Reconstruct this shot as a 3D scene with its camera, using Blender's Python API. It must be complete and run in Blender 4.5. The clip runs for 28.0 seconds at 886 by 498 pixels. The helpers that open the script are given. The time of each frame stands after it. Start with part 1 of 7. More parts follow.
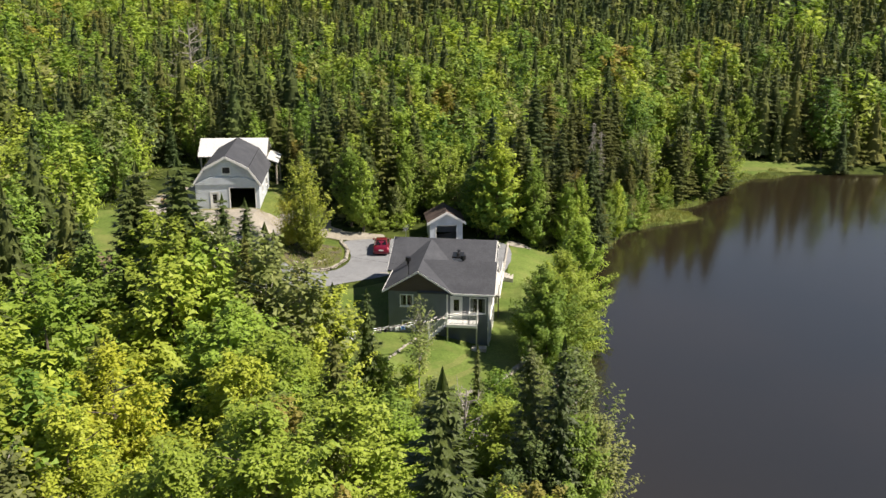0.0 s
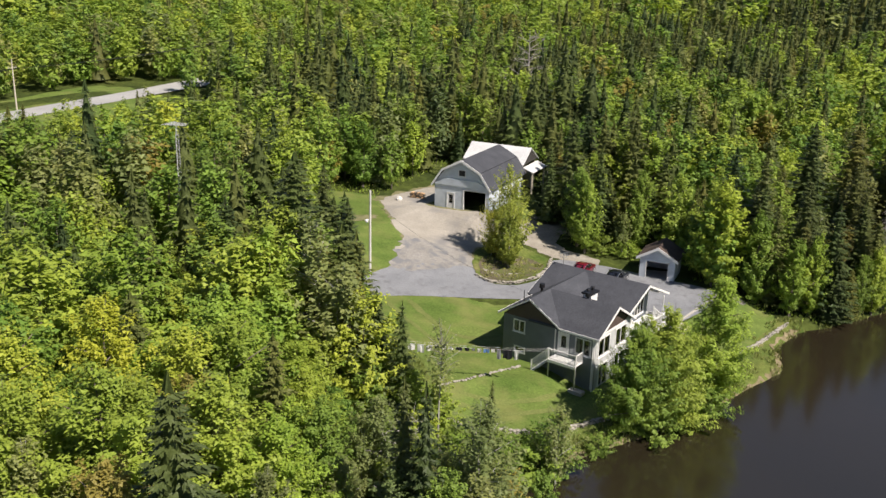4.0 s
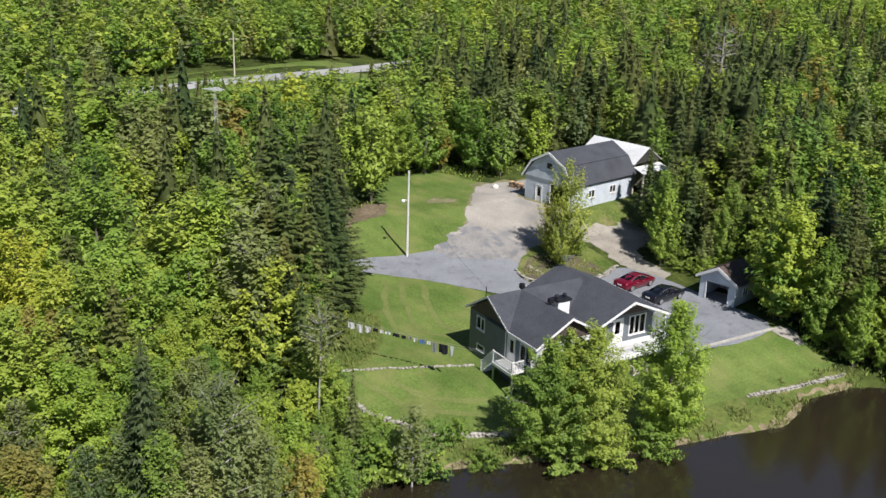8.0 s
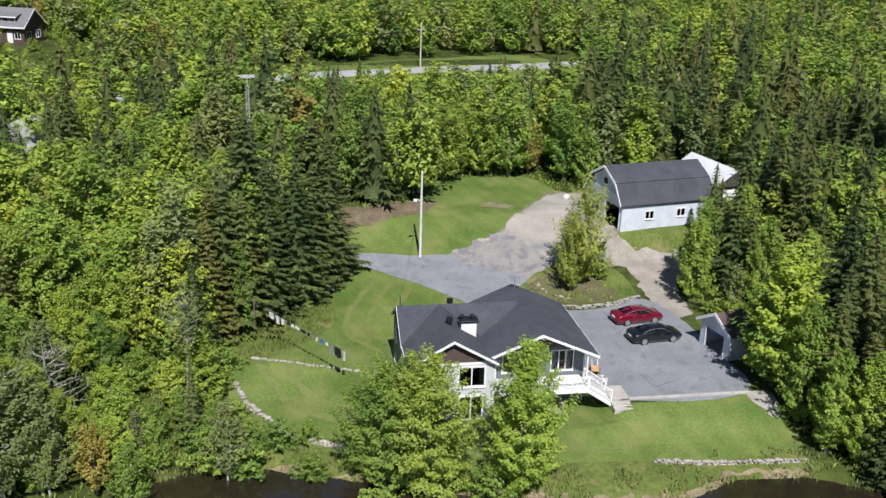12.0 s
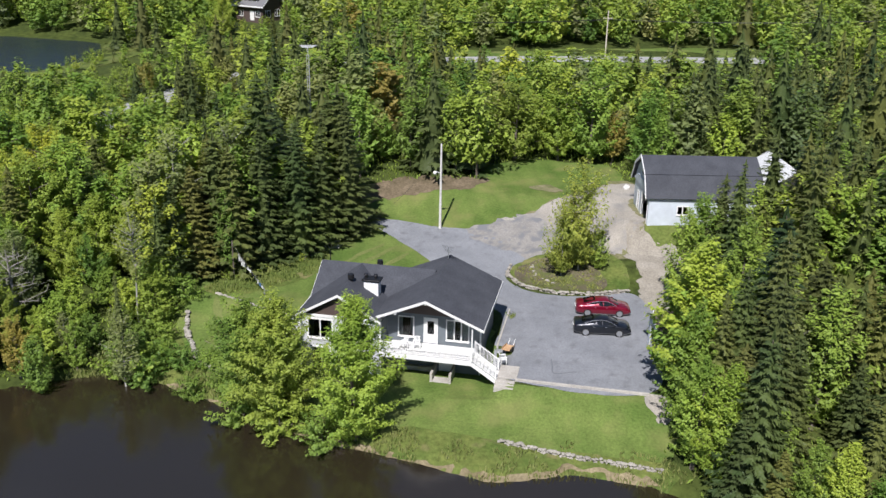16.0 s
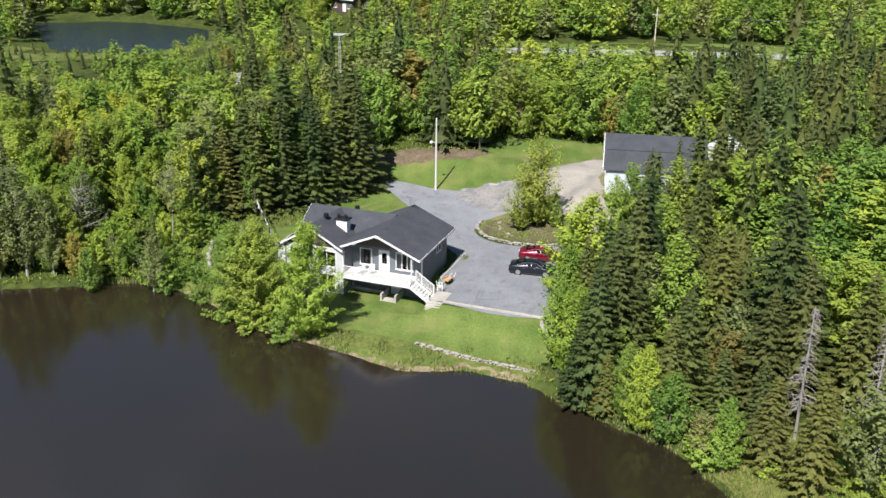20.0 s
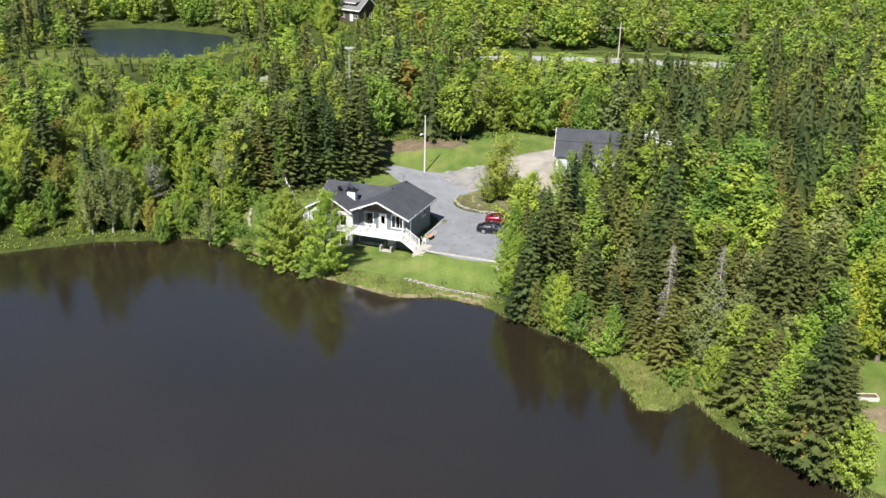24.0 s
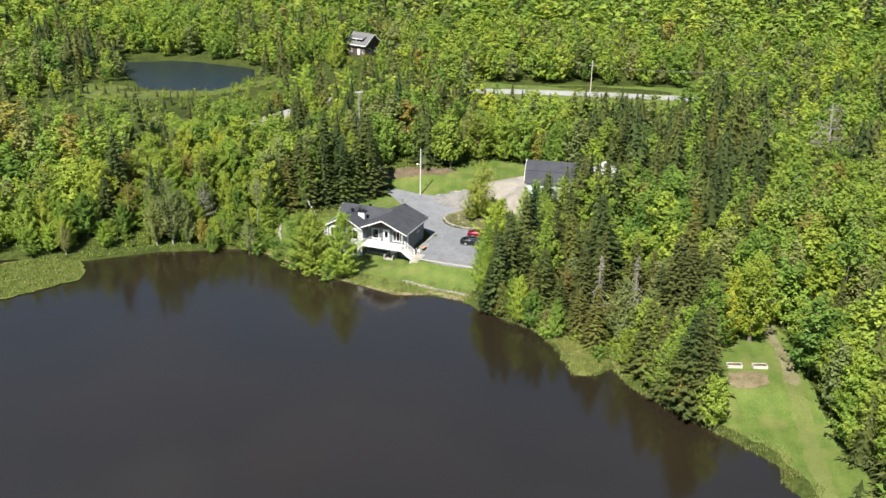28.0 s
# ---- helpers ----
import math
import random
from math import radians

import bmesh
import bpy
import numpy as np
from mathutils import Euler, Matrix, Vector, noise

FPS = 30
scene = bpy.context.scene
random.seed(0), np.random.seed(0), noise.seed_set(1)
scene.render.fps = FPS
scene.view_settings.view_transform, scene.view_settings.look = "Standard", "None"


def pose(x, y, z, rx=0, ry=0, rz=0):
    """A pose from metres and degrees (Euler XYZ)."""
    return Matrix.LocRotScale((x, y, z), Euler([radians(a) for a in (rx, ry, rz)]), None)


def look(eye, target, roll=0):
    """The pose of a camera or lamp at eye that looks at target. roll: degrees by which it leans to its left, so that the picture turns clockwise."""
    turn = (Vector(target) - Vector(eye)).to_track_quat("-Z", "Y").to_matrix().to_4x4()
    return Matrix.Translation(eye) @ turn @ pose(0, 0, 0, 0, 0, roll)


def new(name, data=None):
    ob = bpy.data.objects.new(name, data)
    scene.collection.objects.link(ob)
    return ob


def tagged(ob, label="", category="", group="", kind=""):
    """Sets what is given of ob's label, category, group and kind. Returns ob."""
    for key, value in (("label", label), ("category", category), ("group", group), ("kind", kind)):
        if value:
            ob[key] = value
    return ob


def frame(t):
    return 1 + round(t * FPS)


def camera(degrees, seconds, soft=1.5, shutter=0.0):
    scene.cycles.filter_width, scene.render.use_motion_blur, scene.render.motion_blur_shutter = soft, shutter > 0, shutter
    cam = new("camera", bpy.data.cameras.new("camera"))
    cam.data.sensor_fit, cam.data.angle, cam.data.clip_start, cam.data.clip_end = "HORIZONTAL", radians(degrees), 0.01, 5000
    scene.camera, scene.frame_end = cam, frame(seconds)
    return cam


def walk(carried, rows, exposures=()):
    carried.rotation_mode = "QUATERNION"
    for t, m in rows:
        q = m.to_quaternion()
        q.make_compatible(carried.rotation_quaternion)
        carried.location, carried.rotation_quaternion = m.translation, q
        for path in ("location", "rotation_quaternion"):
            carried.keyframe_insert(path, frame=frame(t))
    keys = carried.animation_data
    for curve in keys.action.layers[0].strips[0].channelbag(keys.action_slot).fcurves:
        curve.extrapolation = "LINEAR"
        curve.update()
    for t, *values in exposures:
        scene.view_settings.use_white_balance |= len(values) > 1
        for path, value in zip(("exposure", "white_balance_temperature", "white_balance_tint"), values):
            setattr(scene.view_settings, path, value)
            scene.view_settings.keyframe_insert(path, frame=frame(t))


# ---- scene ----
cam = camera(50.6, 28.0)
METRES, EYE, TILT, LEAN, TURN = 225.0, 31.4, 0.0, 0.0, 6.6
ROWS = [
    (0.0, 0.0, 0.0, 0.0, 0.07, -17.52, -0.23),
    (0.5, 0.0172, 0.0011, -0.0, 3.46, -17.51, -0.33),
    (1.0, 0.0347, 0.003, 0.0019, 7.05, -17.51, -0.52),
    (1.5, 0.0515, 0.0065, 0.0044, 10.63, -17.55, -0.68),
    (2.0, 0.0676, 0.012, 0.0059, 14.38, -17.53, -0.9),
    (2.5, 0.0843, 0.0179, 0.0072, 18.39, -17.52, -1.0),
    (3.0, 0.1013, 0.0241, 0.008, 22.53, -17.52, -1.1),
    (3.5, 0.1169, 0.0315, 0.0079, 26.61, -17.55, -1.26),
    (4.0, 0.1316, 0.0399, 0.0073, 30.6, -17.63, -1.4),
    (4.5, 0.1456, 0.0497, 0.0065, 34.57, -17.71, -1.5),
    (6.5, 0.1965, 0.0999, 0.0053, 45.89, -18.26, -1.74),
    (7.0, 0.2085, 0.1134, 0.0053, 48.67, -18.38, -1.79),
    (7.5, 0.2203, 0.1268, 0.0054, 50.4, -18.47, -1.81),
    (8.0, 0.2308, 0.1408, 0.0047, 52.41, -18.59, -1.82),
    (8.5, 0.2407, 0.1559, 0.0036, 55.26, -18.7, -1.88),
    (9.0, 0.2495, 0.172, 0.0027, 57.66, -18.83, -1.88),
    (9.5, 0.2576, 0.1887, 0.0025, 59.79, -18.98, -1.89),
    (10.0, 0.2649, 0.2059, 0.004, 62.06, -19.15, -1.86),
    (10.5, 0.2712, 0.2238, 0.0062, 64.69, -19.3, -1.85),
    (11.0, 0.2765, 0.2421, 0.0084, 67.73, -19.47, -1.84),
    (11.5, 0.2816, 0.2603, 0.01, 70.96, -19.62, -1.84),
    (13.5, 0.2999, 0.3321, 0.0115, 81.39, -19.94, -1.58),
    (14.0, 0.3038, 0.3498, 0.0098, 84.48, -20.04, -1.47),
    (14.5, 0.3068, 0.3677, 0.0082, 87.61, -20.14, -1.36),
    (15.0, 0.3095, 0.3856, 0.0063, 90.59, -20.2, -1.21),
    (15.5, 0.3117, 0.4038, 0.0057, 92.69, -20.34, -1.15),
    (16.0, 0.3139, 0.4224, 0.007, 94.85, -20.42, -1.06),
    (16.5, 0.3167, 0.4409, 0.0097, 96.51, -20.51, -1.05),
    (17.0, 0.3201, 0.457, 0.0117, 98.07, -20.53, -0.98),
    (17.5, 0.324, 0.47, 0.0123, 99.69, -20.6, -1.0),
    (18.0, 0.3316, 0.4807, 0.0131, 101.24, -20.69, -0.97),
    (18.5, 0.3427, 0.4894, 0.0148, 102.49, -20.8, -0.94),
    (19.0, 0.3561, 0.4968, 0.0172, 103.29, -20.87, -0.89),
    (19.5, 0.3709, 0.503, 0.0184, 103.46, -20.91, -0.86),
    (20.0, 0.386, 0.5089, 0.0189, 103.53, -20.97, -0.87),
    (20.5, 0.4016, 0.5148, 0.0204, 103.58, -21.03, -0.89),
    (21.0, 0.4177, 0.5205, 0.0235, 103.62, -21.09, -0.94),
    (21.5, 0.4341, 0.5262, 0.027, 103.67, -21.13, -0.95),
    (23.5, 0.502, 0.5474, 0.0458, 103.81, -21.11, -1.18),
    (24.0, 0.519, 0.5524, 0.0511, 103.85, -21.11, -1.19),
    (24.5, 0.5359, 0.5578, 0.0572, 103.87, -21.12, -1.23),
    (25.0, 0.5526, 0.5632, 0.064, 103.88, -21.11, -1.28),
    (25.5, 0.5692, 0.5682, 0.0711, 103.92, -21.11, -1.26),
    (26.0, 0.5859, 0.5734, 0.0779, 103.94, -21.11, -1.25),
    (26.5, 0.6029, 0.5787, 0.0852, 103.96, -21.12, -1.24),
    (27.0, 0.6202, 0.5841, 0.0927, 103.97, -21.11, -1.25),
    (27.5, 0.6375, 0.5894, 0.1003, 104.0, -21.09, -1.22),
    (28.0, 0.6553, 0.5945, 0.1078, 104.04, -20.7, -1.21),
]
walk(cam, [(t, pose(0, 0, EYE, TILT, LEAN, TURN) @ pose(METRES * x, METRES * y, METRES * z, 90 + pitch, roll, yaw)) for t, x, y, z, yaw, pitch, roll in ROWS],
     exposures=[(0.0, 0.83, 7250, 13), (4.0, 0.58, 6900, 15), (8.0, 0.48, 6250, 14), (15.0, 0.47, 6100, 16), (17.5, 0.49, 6200, 14), (20.0, 0.74, 6300, 13), (25.0, 0.89, 6500, 11), (28.0, 0.9, 6650, 10)])

# ---- world, sun ----
SUN_TO = Vector((0.633, -0.025, 0.774)).normalized()
world = bpy.data.worlds.new("sky")
scene.world = world
world.use_nodes = True
wn = world.node_tree
sky = wn.nodes.new("ShaderNodeTexSky")
sky.sky_type, sky.sun_disc = "NISHITA", False
sky.sun_elevation = math.asin(SUN_TO.z)
sky.sun_rotation = math.atan2(SUN_TO.x, SUN_TO.y)
sky.altitude, sky.air_density, sky.dust_density, sky.ozone_density = 300, 1.0, 0.2, 1.6
wtc, wno, wcr, wmx = (wn.nodes.new(k) for k in ("ShaderNodeTexCoord", "ShaderNodeTexNoise", "ShaderNodeValToRGB", "ShaderNodeMix"))
wmap = wn.nodes.new("ShaderNodeMapping")
wmap.inputs["Scale"].default_value = (1, 1, 2.6)
wno.inputs["Scale"].default_value, wno.inputs["Detail"].default_value, wno.inputs["Roughness"].default_value = 1.3, 6, 0.55
wn.links.new(wtc.outputs["Generated"], wmap.inputs["Vector"])
wn.links.new(wmap.outputs[0], wno.inputs["Vector"])
wcr.color_ramp.elements[0].position, wcr.color_ramp.elements[1].position = 0.60, 0.98
wn.links.new(wno.outputs["Fac"], wcr.inputs[0])
wmx.data_type = "RGBA"
wn.links.new(wcr.outputs[0], wmx.inputs[0])
wn.links.new(sky.outputs[0], wmx.inputs[6])
wmx.inputs[7].default_value = (11.0, 11.3, 11.8, 1)
wn.links.new(wmx.outputs[2], wn.nodes["Background"].inputs[0])
wn.nodes["Background"].inputs[1].default_value = 0.056
sun_data = bpy.data.lights.new("sun", "SUN")
sun_data.energy, sun_data.angle, sun_data.color = 5.0, radians(0.55), (1.0, 0.95, 0.87)
sun = new("sun", sun_data)
sun.matrix_world = look(SUN_TO * 300, (0, 0, 0))


# ---- materials ----
def mat(name, rough=0.6, metal=0.0, spec=0.3):
    m = bpy.data.materials.new(name)
    m.use_nodes = True
    b = m.node_tree.nodes["Principled BSDF"]
    b.inputs["Roughness"].default_value, b.inputs["Metallic"].default_value = rough, metal
    b.inputs["Specular IOR Level"].default_value = spec
    return m, m.node_tree, b


def noise_node(nt, scale, detail=4.0, rough=0.55, coords="Object"):
    tc = nt.nodes.new("ShaderNodeNewGeometry" if coords == "World" else "ShaderNodeTexCoord")
    n = nt.nodes.new("ShaderNodeTexNoise")
    n.inputs["Scale"].default_value, n.inputs["Detail"].default_value, n.inputs["Roughness"].default_value = scale, detail, rough
    nt.links.new(tc.outputs["Position" if coords == "World" else "Object"], n.inputs["Vector"])
    return n.outputs["Fac"]


def ramp(nt, fac, stops):
    r = nt.nodes.new("ShaderNodeValToRGB")
    e = r.color_ramp.elements
    while len(e) < len(stops):
        e.new(0.5)
    for k, (p, c) in zip(e, stops):
        k.position, k.color = p, (*c, 1)
    nt.links.new(fac, r.inputs[0])
    return r.outputs[0]


def mixc(nt, fac, a, b, mode="MIX"):
    m = nt.nodes.new("ShaderNodeMix")
    m.data_type, m.blend_type = "RGBA", mode
    for s, v in ((m.inputs[0], fac), (m.inputs[6], a), (m.inputs[7], b)):
        if isinstance(v, (int, float)):
            s.default_value = v
        elif isinstance(v, tuple):
            s.default_value = (*v, 1)
        else:
            nt.links.new(v, s)
    return m.outputs[2]


def bump(nt, b, height, strength, dist):
    k = nt.nodes.new("ShaderNodeBump")
    k.inputs["Strength"].default_value, k.inputs["Distance"].default_value = strength, dist
    nt.links.new(height, k.inputs["Height"])
    nt.links.new(k.outputs[0], b.inputs["Normal"])


def two_scale(name, dark, light, big, small, rough=0.7, bumpy=0.3, dist=0.02, spec=0.3, mid=0.5, coords="World", metal=0.0, tint=None):
    """A surface with large blotches and fine grain."""
    m, nt, b = mat(name, rough, metal, spec)
    n1, n2 = noise_node(nt, big, 5, 0.6, coords), noise_node(nt, small, 6, 0.65, coords)
    c = ramp(nt, n1, [(0.3, dark), (0.7, light)])
    g = ramp(nt, n2, [(0.25, (mid, mid, mid)), (0.75, (1.45, 1.45, 1.45))])
    c = mixc(nt, 1.0, c, g, "MULTIPLY")
    if tint:
        n3 = noise_node(nt, tint[0], 3, 0.5, coords)
        c = mixc(nt, ramp(nt, n3, [(tint[2], (0, 0, 0)), (tint[3], (1, 1, 1))]), c, tint[1])
    nt.links.new(c, b.inputs["Base Color"])
    if bumpy:
        bump(nt, b, n2, bumpy, dist)
    return m


def leaf_mat(name, dark, light, warm, trans=0.35, scale=0.16):
    m, nt, b = mat(name, 0.5, 0.0, 0.25)
    geo = nt.nodes.new("ShaderNodeNewGeometry")
    info = nt.nodes.new("ShaderNodeObjectInfo")
    big = noise_node(nt, scale, 2, 0.5, "World")
    c = ramp(nt, big, [(0.36, dark), (0.62, light)])
    att, ad, fr, mu, fr2 = (nt.nodes.new(k) for k in ("ShaderNodeAttribute", "ShaderNodeMath", "ShaderNodeMath", "ShaderNodeMath", "ShaderNodeMath"))
    att.attribute_name = "tone"
    ad.operation, fr.operation, mu.operation, fr2.operation = "ADD", "FRACT", "MULTIPLY", "FRACT"
    nt.links.new(att.outputs["Fac"], ad.inputs[0])
    nt.links.new(info.outputs["Random"], ad.inputs[1])
    nt.links.new(ad.outputs[0], fr.inputs[0])
    nt.links.new(fr.outputs[0], mu.inputs[0])
    mu.inputs[1].default_value = 7.31
    nt.links.new(mu.outputs[0], fr2.inputs[0])
    c = mixc(nt, ramp(nt, fr.outputs[0], [(0.2, (0, 0, 0)), (1.0, (0.75, 0.75, 0.75))]), c, warm)
    c = mixc(nt, 1.0, c, ramp(nt, fr2.outputs[0], [(0.0, (0.68, 0.74, 0.78)), (0.5, (1, 1, 1)), (1.0, (1.17, 1.12, 1.0))]), "MULTIPLY")
    v = ramp(nt, geo.outputs["Random Per Island"], [(0.0, (0.84, 0.86, 0.84)), (0.5, (1, 1, 1)), (1.0, (1.15, 1.13, 1.06))])
    c = mixc(nt, 1.0, c, v, "MULTIPLY")
    nt.links.new(c, b.inputs["Base Color"])
    bump(nt, b, noise_node(nt, 5.0, 2, 0.6, "World"), 0.7, 0.12)
    tr = nt.nodes.new("ShaderNodeBsdfTranslucent")
    nt.links.new(mixc(nt, 1.0, c, (1.15, 1.2, 0.7), "MULTIPLY"), tr.inputs[0])
    mx = nt.nodes.new("ShaderNodeMixShader")
    mx.inputs[0].default_value = trans
    nt.links.new(b.outputs[0], mx.inputs[1])
    nt.links.new(tr.outputs[0], mx.inputs[2])
    nt.links.new(mx.outputs[0], nt.nodes["Material Output"].inputs[0])
    return m


def plain(name, colour, rough=0.5, metal=0.0, spec=0.4, vary=0.12, scale=3.0):
    m, nt, b = mat(name, rough, metal, spec)
    lo, hi = tuple(c * (1 - vary) for c in colour), tuple(min(1, c * (1 + vary)) for c in colour)
    n = noise_node(nt, scale, 6, 0.65)
    nt.links.new(ramp(nt, n, [(0.3, lo), (0.7, hi)]), b.inputs["Base Color"])
    return m


FOREST_FLOOR = two_scale("forest_floor", (0.03, 0.045, 0.012), (0.07, 0.09, 0.02), 0.15, 1.2, 0.9, 0.6, 0.15, 0.1, 0.5)
LAWN = two_scale("mown_lawn", (0.066, 0.110, 0.021), (0.124, 0.165, 0.041), 0.22, 5.0, 0.85, 0.3, 0.04, 0.15, 0.68, tint=(0.30, (0.175, 0.18, 0.062), 0.50, 0.80))
ROUGH_GRASS = two_scale("rough_grass", (0.06, 0.095, 0.02), (0.13, 0.15, 0.04), 0.4, 3.0, 0.9, 0.5, 0.08, 0.1, 0.6, tint=(0.6, (0.21, 0.175, 0.09), 0.58, 0.8))
BROWN_EARTH = two_scale("bare_brown_earth", (0.085, 0.07, 0.042), (0.165, 0.13, 0.088), 0.7, 4.0, 0.9, 0.4, 0.05, 0.1, 0.65)
ASPHALT = two_scale("worn_asphalt", (0.150, 0.158, 0.170), (0.199, 0.208, 0.221), 0.35, 9.0, 0.85, 0.25, 0.01, 0.2, 0.82, tint=(0.9, (0.138, 0.142, 0.151), 0.55, 0.75))
DUSTY = two_scale("dusty_asphalt_and_gravel", (0.185, 0.178, 0.165), (0.25, 0.24, 0.222), 0.5, 7.0, 0.9, 0.35, 0.015, 0.15, 0.75, tint=(0.8, (0.165, 0.168, 0.174), 0.48, 0.62))
TAR = two_scale("tar_seam", (0.105, 0.11, 0.118), (0.14, 0.146, 0.155), 0.8, 9.0, 0.8, 0.2, 0.01, 0.25, 0.8)
GRAVEL = two_scale("pale_gravel", (0.225, 0.208, 0.178), (0.31, 0.29, 0.252), 0.25, 8.0, 0.9, 0.35, 0.02, 0.15, 0.75, tint=(0.3, (0.195, 0.192, 0.188), 0.48, 0.72))
ROAD_GREY = two_scale("road_asphalt", (0.26, 0.26, 0.26), (0.32, 0.32, 0.31), 0.1, 5.0, 0.8, 0.15, 0.01, 0.2, 0.85)
SIDE_DIRT = two_scale("trodden_dirt", (0.19, 0.172, 0.14), (0.29, 0.27, 0.23), 0.5, 6.0, 0.95, 0.4, 0.03, 0.1, 0.7)
PALE_BOARD = two_scale("weathered_pale_boards", (0.42, 0.41, 0.38), (0.56, 0.55, 0.52), 1.5, 9.0, 0.8, 0.2, 0.01, 0.2, 0.8)
MOWN_PALE = two_scale("pale_mown_swath", (0.105, 0.132, 0.038), (0.135, 0.155, 0.05), 0.4, 6.0, 0.9, 0.25, 0.03, 0.1, 0.75)
TRACK = two_scale("worn_track", (0.115, 0.125, 0.05), (0.21, 0.19, 0.115), 0.6, 4.0, 0.95, 0.4, 0.04, 0.1, 0.65)
STONE = two_scale("field_stone", (0.20, 0.185, 0.155), (0.36, 0.34, 0.30), 1.1, 9.0, 0.85, 0.4, 0.03, 0.2, 0.7)
CONCRETE = two_scale("weathered_concrete", (0.27, 0.255, 0.225), (0.38, 0.36, 0.325), 0.8, 9.0, 0.85, 0.2, 0.01, 0.2, 0.85)
SHINGLES = two_scale("charcoal_shingles", (0.040, 0.043, 0.051), (0.060, 0.064, 0.074), 0.5, 9.0, 0.85, 0.35, 0.015, 0.25, 0.75)
SHED_SHINGLES = two_scale("brown_shingles", (0.06, 0.045, 0.04), (0.10, 0.075, 0.065), 0.6, 9.0, 0.85, 0.35, 0.015, 0.2, 0.75)
TIN = two_scale("pale_tin_roof", (0.40, 0.41, 0.41), (0.50, 0.51, 0.51), 0.3, 6.0, 0.45, 0.05, 0.01, 0.4, 0.93)


def mower_stripes(m, along, step, depth):
    """Faint lighter and darker swathes left by a mower."""
    nt = m.node_tree
    b = nt.nodes["Principled BSDF"]
    old = b.inputs["Base Color"].links[0].from_socket
    geo, mp, wv = (nt.nodes.new(k) for k in ("ShaderNodeNewGeometry", "ShaderNodeMapping", "ShaderNodeTexWave"))
    mp.inputs["Rotation"].default_value = (0, 0, along)
    wv.inputs["Scale"].default_value, wv.inputs["Distortion"].default_value, wv.inputs["Detail"].default_value, wv.inputs["Detail Scale"].default_value = 1 / step, 3.0, 2.0, 0.25
    nt.links.new(geo.outputs["Position"], mp.inputs["Vector"])
    nt.links.new(mp.outputs[0], wv.inputs["Vector"])
    c = ramp(nt, wv.outputs["Fac"], [(0.25, (1 - depth, 1 - depth, 1 - depth)), (0.75, (1 + depth, 1 + depth, 1 + depth * 0.8))])
    nt.links.new(mixc(nt, 1.0, old, c, "MULTIPLY"), b.inputs["Base Color"])


mower_stripes(LAWN, 1.25, 7.0, 0.035)


def siding(name, colour, step=0.12, rough=0.6):
    """Horizontal lap siding: each lap casts a fine line."""
    m, nt, b = mat(name, rough, 0.0, 0.3)
    geo = nt.nodes.new("ShaderNodeNewGeometry")
    sep = nt.nodes.new("ShaderNodeSeparateXYZ")
    nt.links.new(geo.outputs["Position"], sep.inputs[0])
    w = nt.nodes.new("ShaderNodeMath")
    w.operation = "FRACT"
    d = nt.nodes.new("ShaderNodeMath")
    d.operation = "DIVIDE"
    d.inputs[1].default_value = step
    nt.links.new(sep.outputs[2], d.inputs[0])
    nt.links.new(d.outputs[0], w.inputs[0])
    n = noise_node(nt, 0.9, 6, 0.6, "World")
    c = ramp(nt, n, [(0.3, tuple(k * 0.88 for k in colour)), (0.7, tuple(min(1, k * 1.1) for k in colour))])
    nt.links.new(c, b.inputs["Base Color"])
    bump(nt, b, w.outputs[0], 0.5, 0.02)
    return m


SIDING = siding("slate_grey_siding", (0.13, 0.15, 0.165))
GABLE_BROWN = siding("brown_gable_siding", (0.085, 0.062, 0.055), 0.15)
BARN_SIDING = siding("pale_blue_grey_siding", (0.53, 0.58, 0.63), 0.2)
PALE_SIDING = siding("pale_lakeside_siding", (0.50, 0.52, 0.52), 0.12)
LINEN = plain("pale_linen", (0.52, 0.53, 0.53), 0.9, 0, 0.1, 0.1)
WHITE_PAINT = plain("white_paint", (0.70, 0.70, 0.685), 0.5, 0, 0.4, 0.05)
DARK_METAL = plain("dark_metal", (0.03, 0.03, 0.033), 0.45, 0.6, 0.4, 0.2)
CAR_WINDOW = plain("dark_car_window", (0.010, 0.011, 0.013), 0.05, 0, 0.6, 0.1)
CABIN_ROOF = plain("grey_cabin_roof", (0.15, 0.15, 0.155), 0.6, 0, 0.3, 0.15)
GALV = plain("galvanised_steel", (0.42, 0.43, 0.43), 0.45, 0.8, 0.5, 0.15)
TOWER_GREY = plain("dull_tower_steel", (0.45, 0.46, 0.46), 0.6, 0.1, 0.4, 0.1)
POLE_WOOD = two_scale("weathered_pole_wood", (0.38, 0.34, 0.27), (0.50, 0.46, 0.38), 0.8, 12.0, 0.85, 0.3, 0.01, 0.2, 0.75)
TAN_WOOD = two_scale("tan_wood", (0.38, 0.24, 0.13), (0.50, 0.33, 0.19), 1.0, 9.0, 0.7, 0.2, 0.01, 0.3, 0.8)
BARK = two_scale("grey_brown_bark", (0.09, 0.075, 0.06), (0.19, 0.165, 0.14), 1.2, 9.0, 0.9, 0.6, 0.03, 0.1, 0.6)
PALE_BARK = two_scale("pale_grey_bark", (0.24, 0.23, 0.21), (0.40, 0.385, 0.36), 1.2, 9.0, 0.9, 0.5, 0.02, 0.1, 0.6)
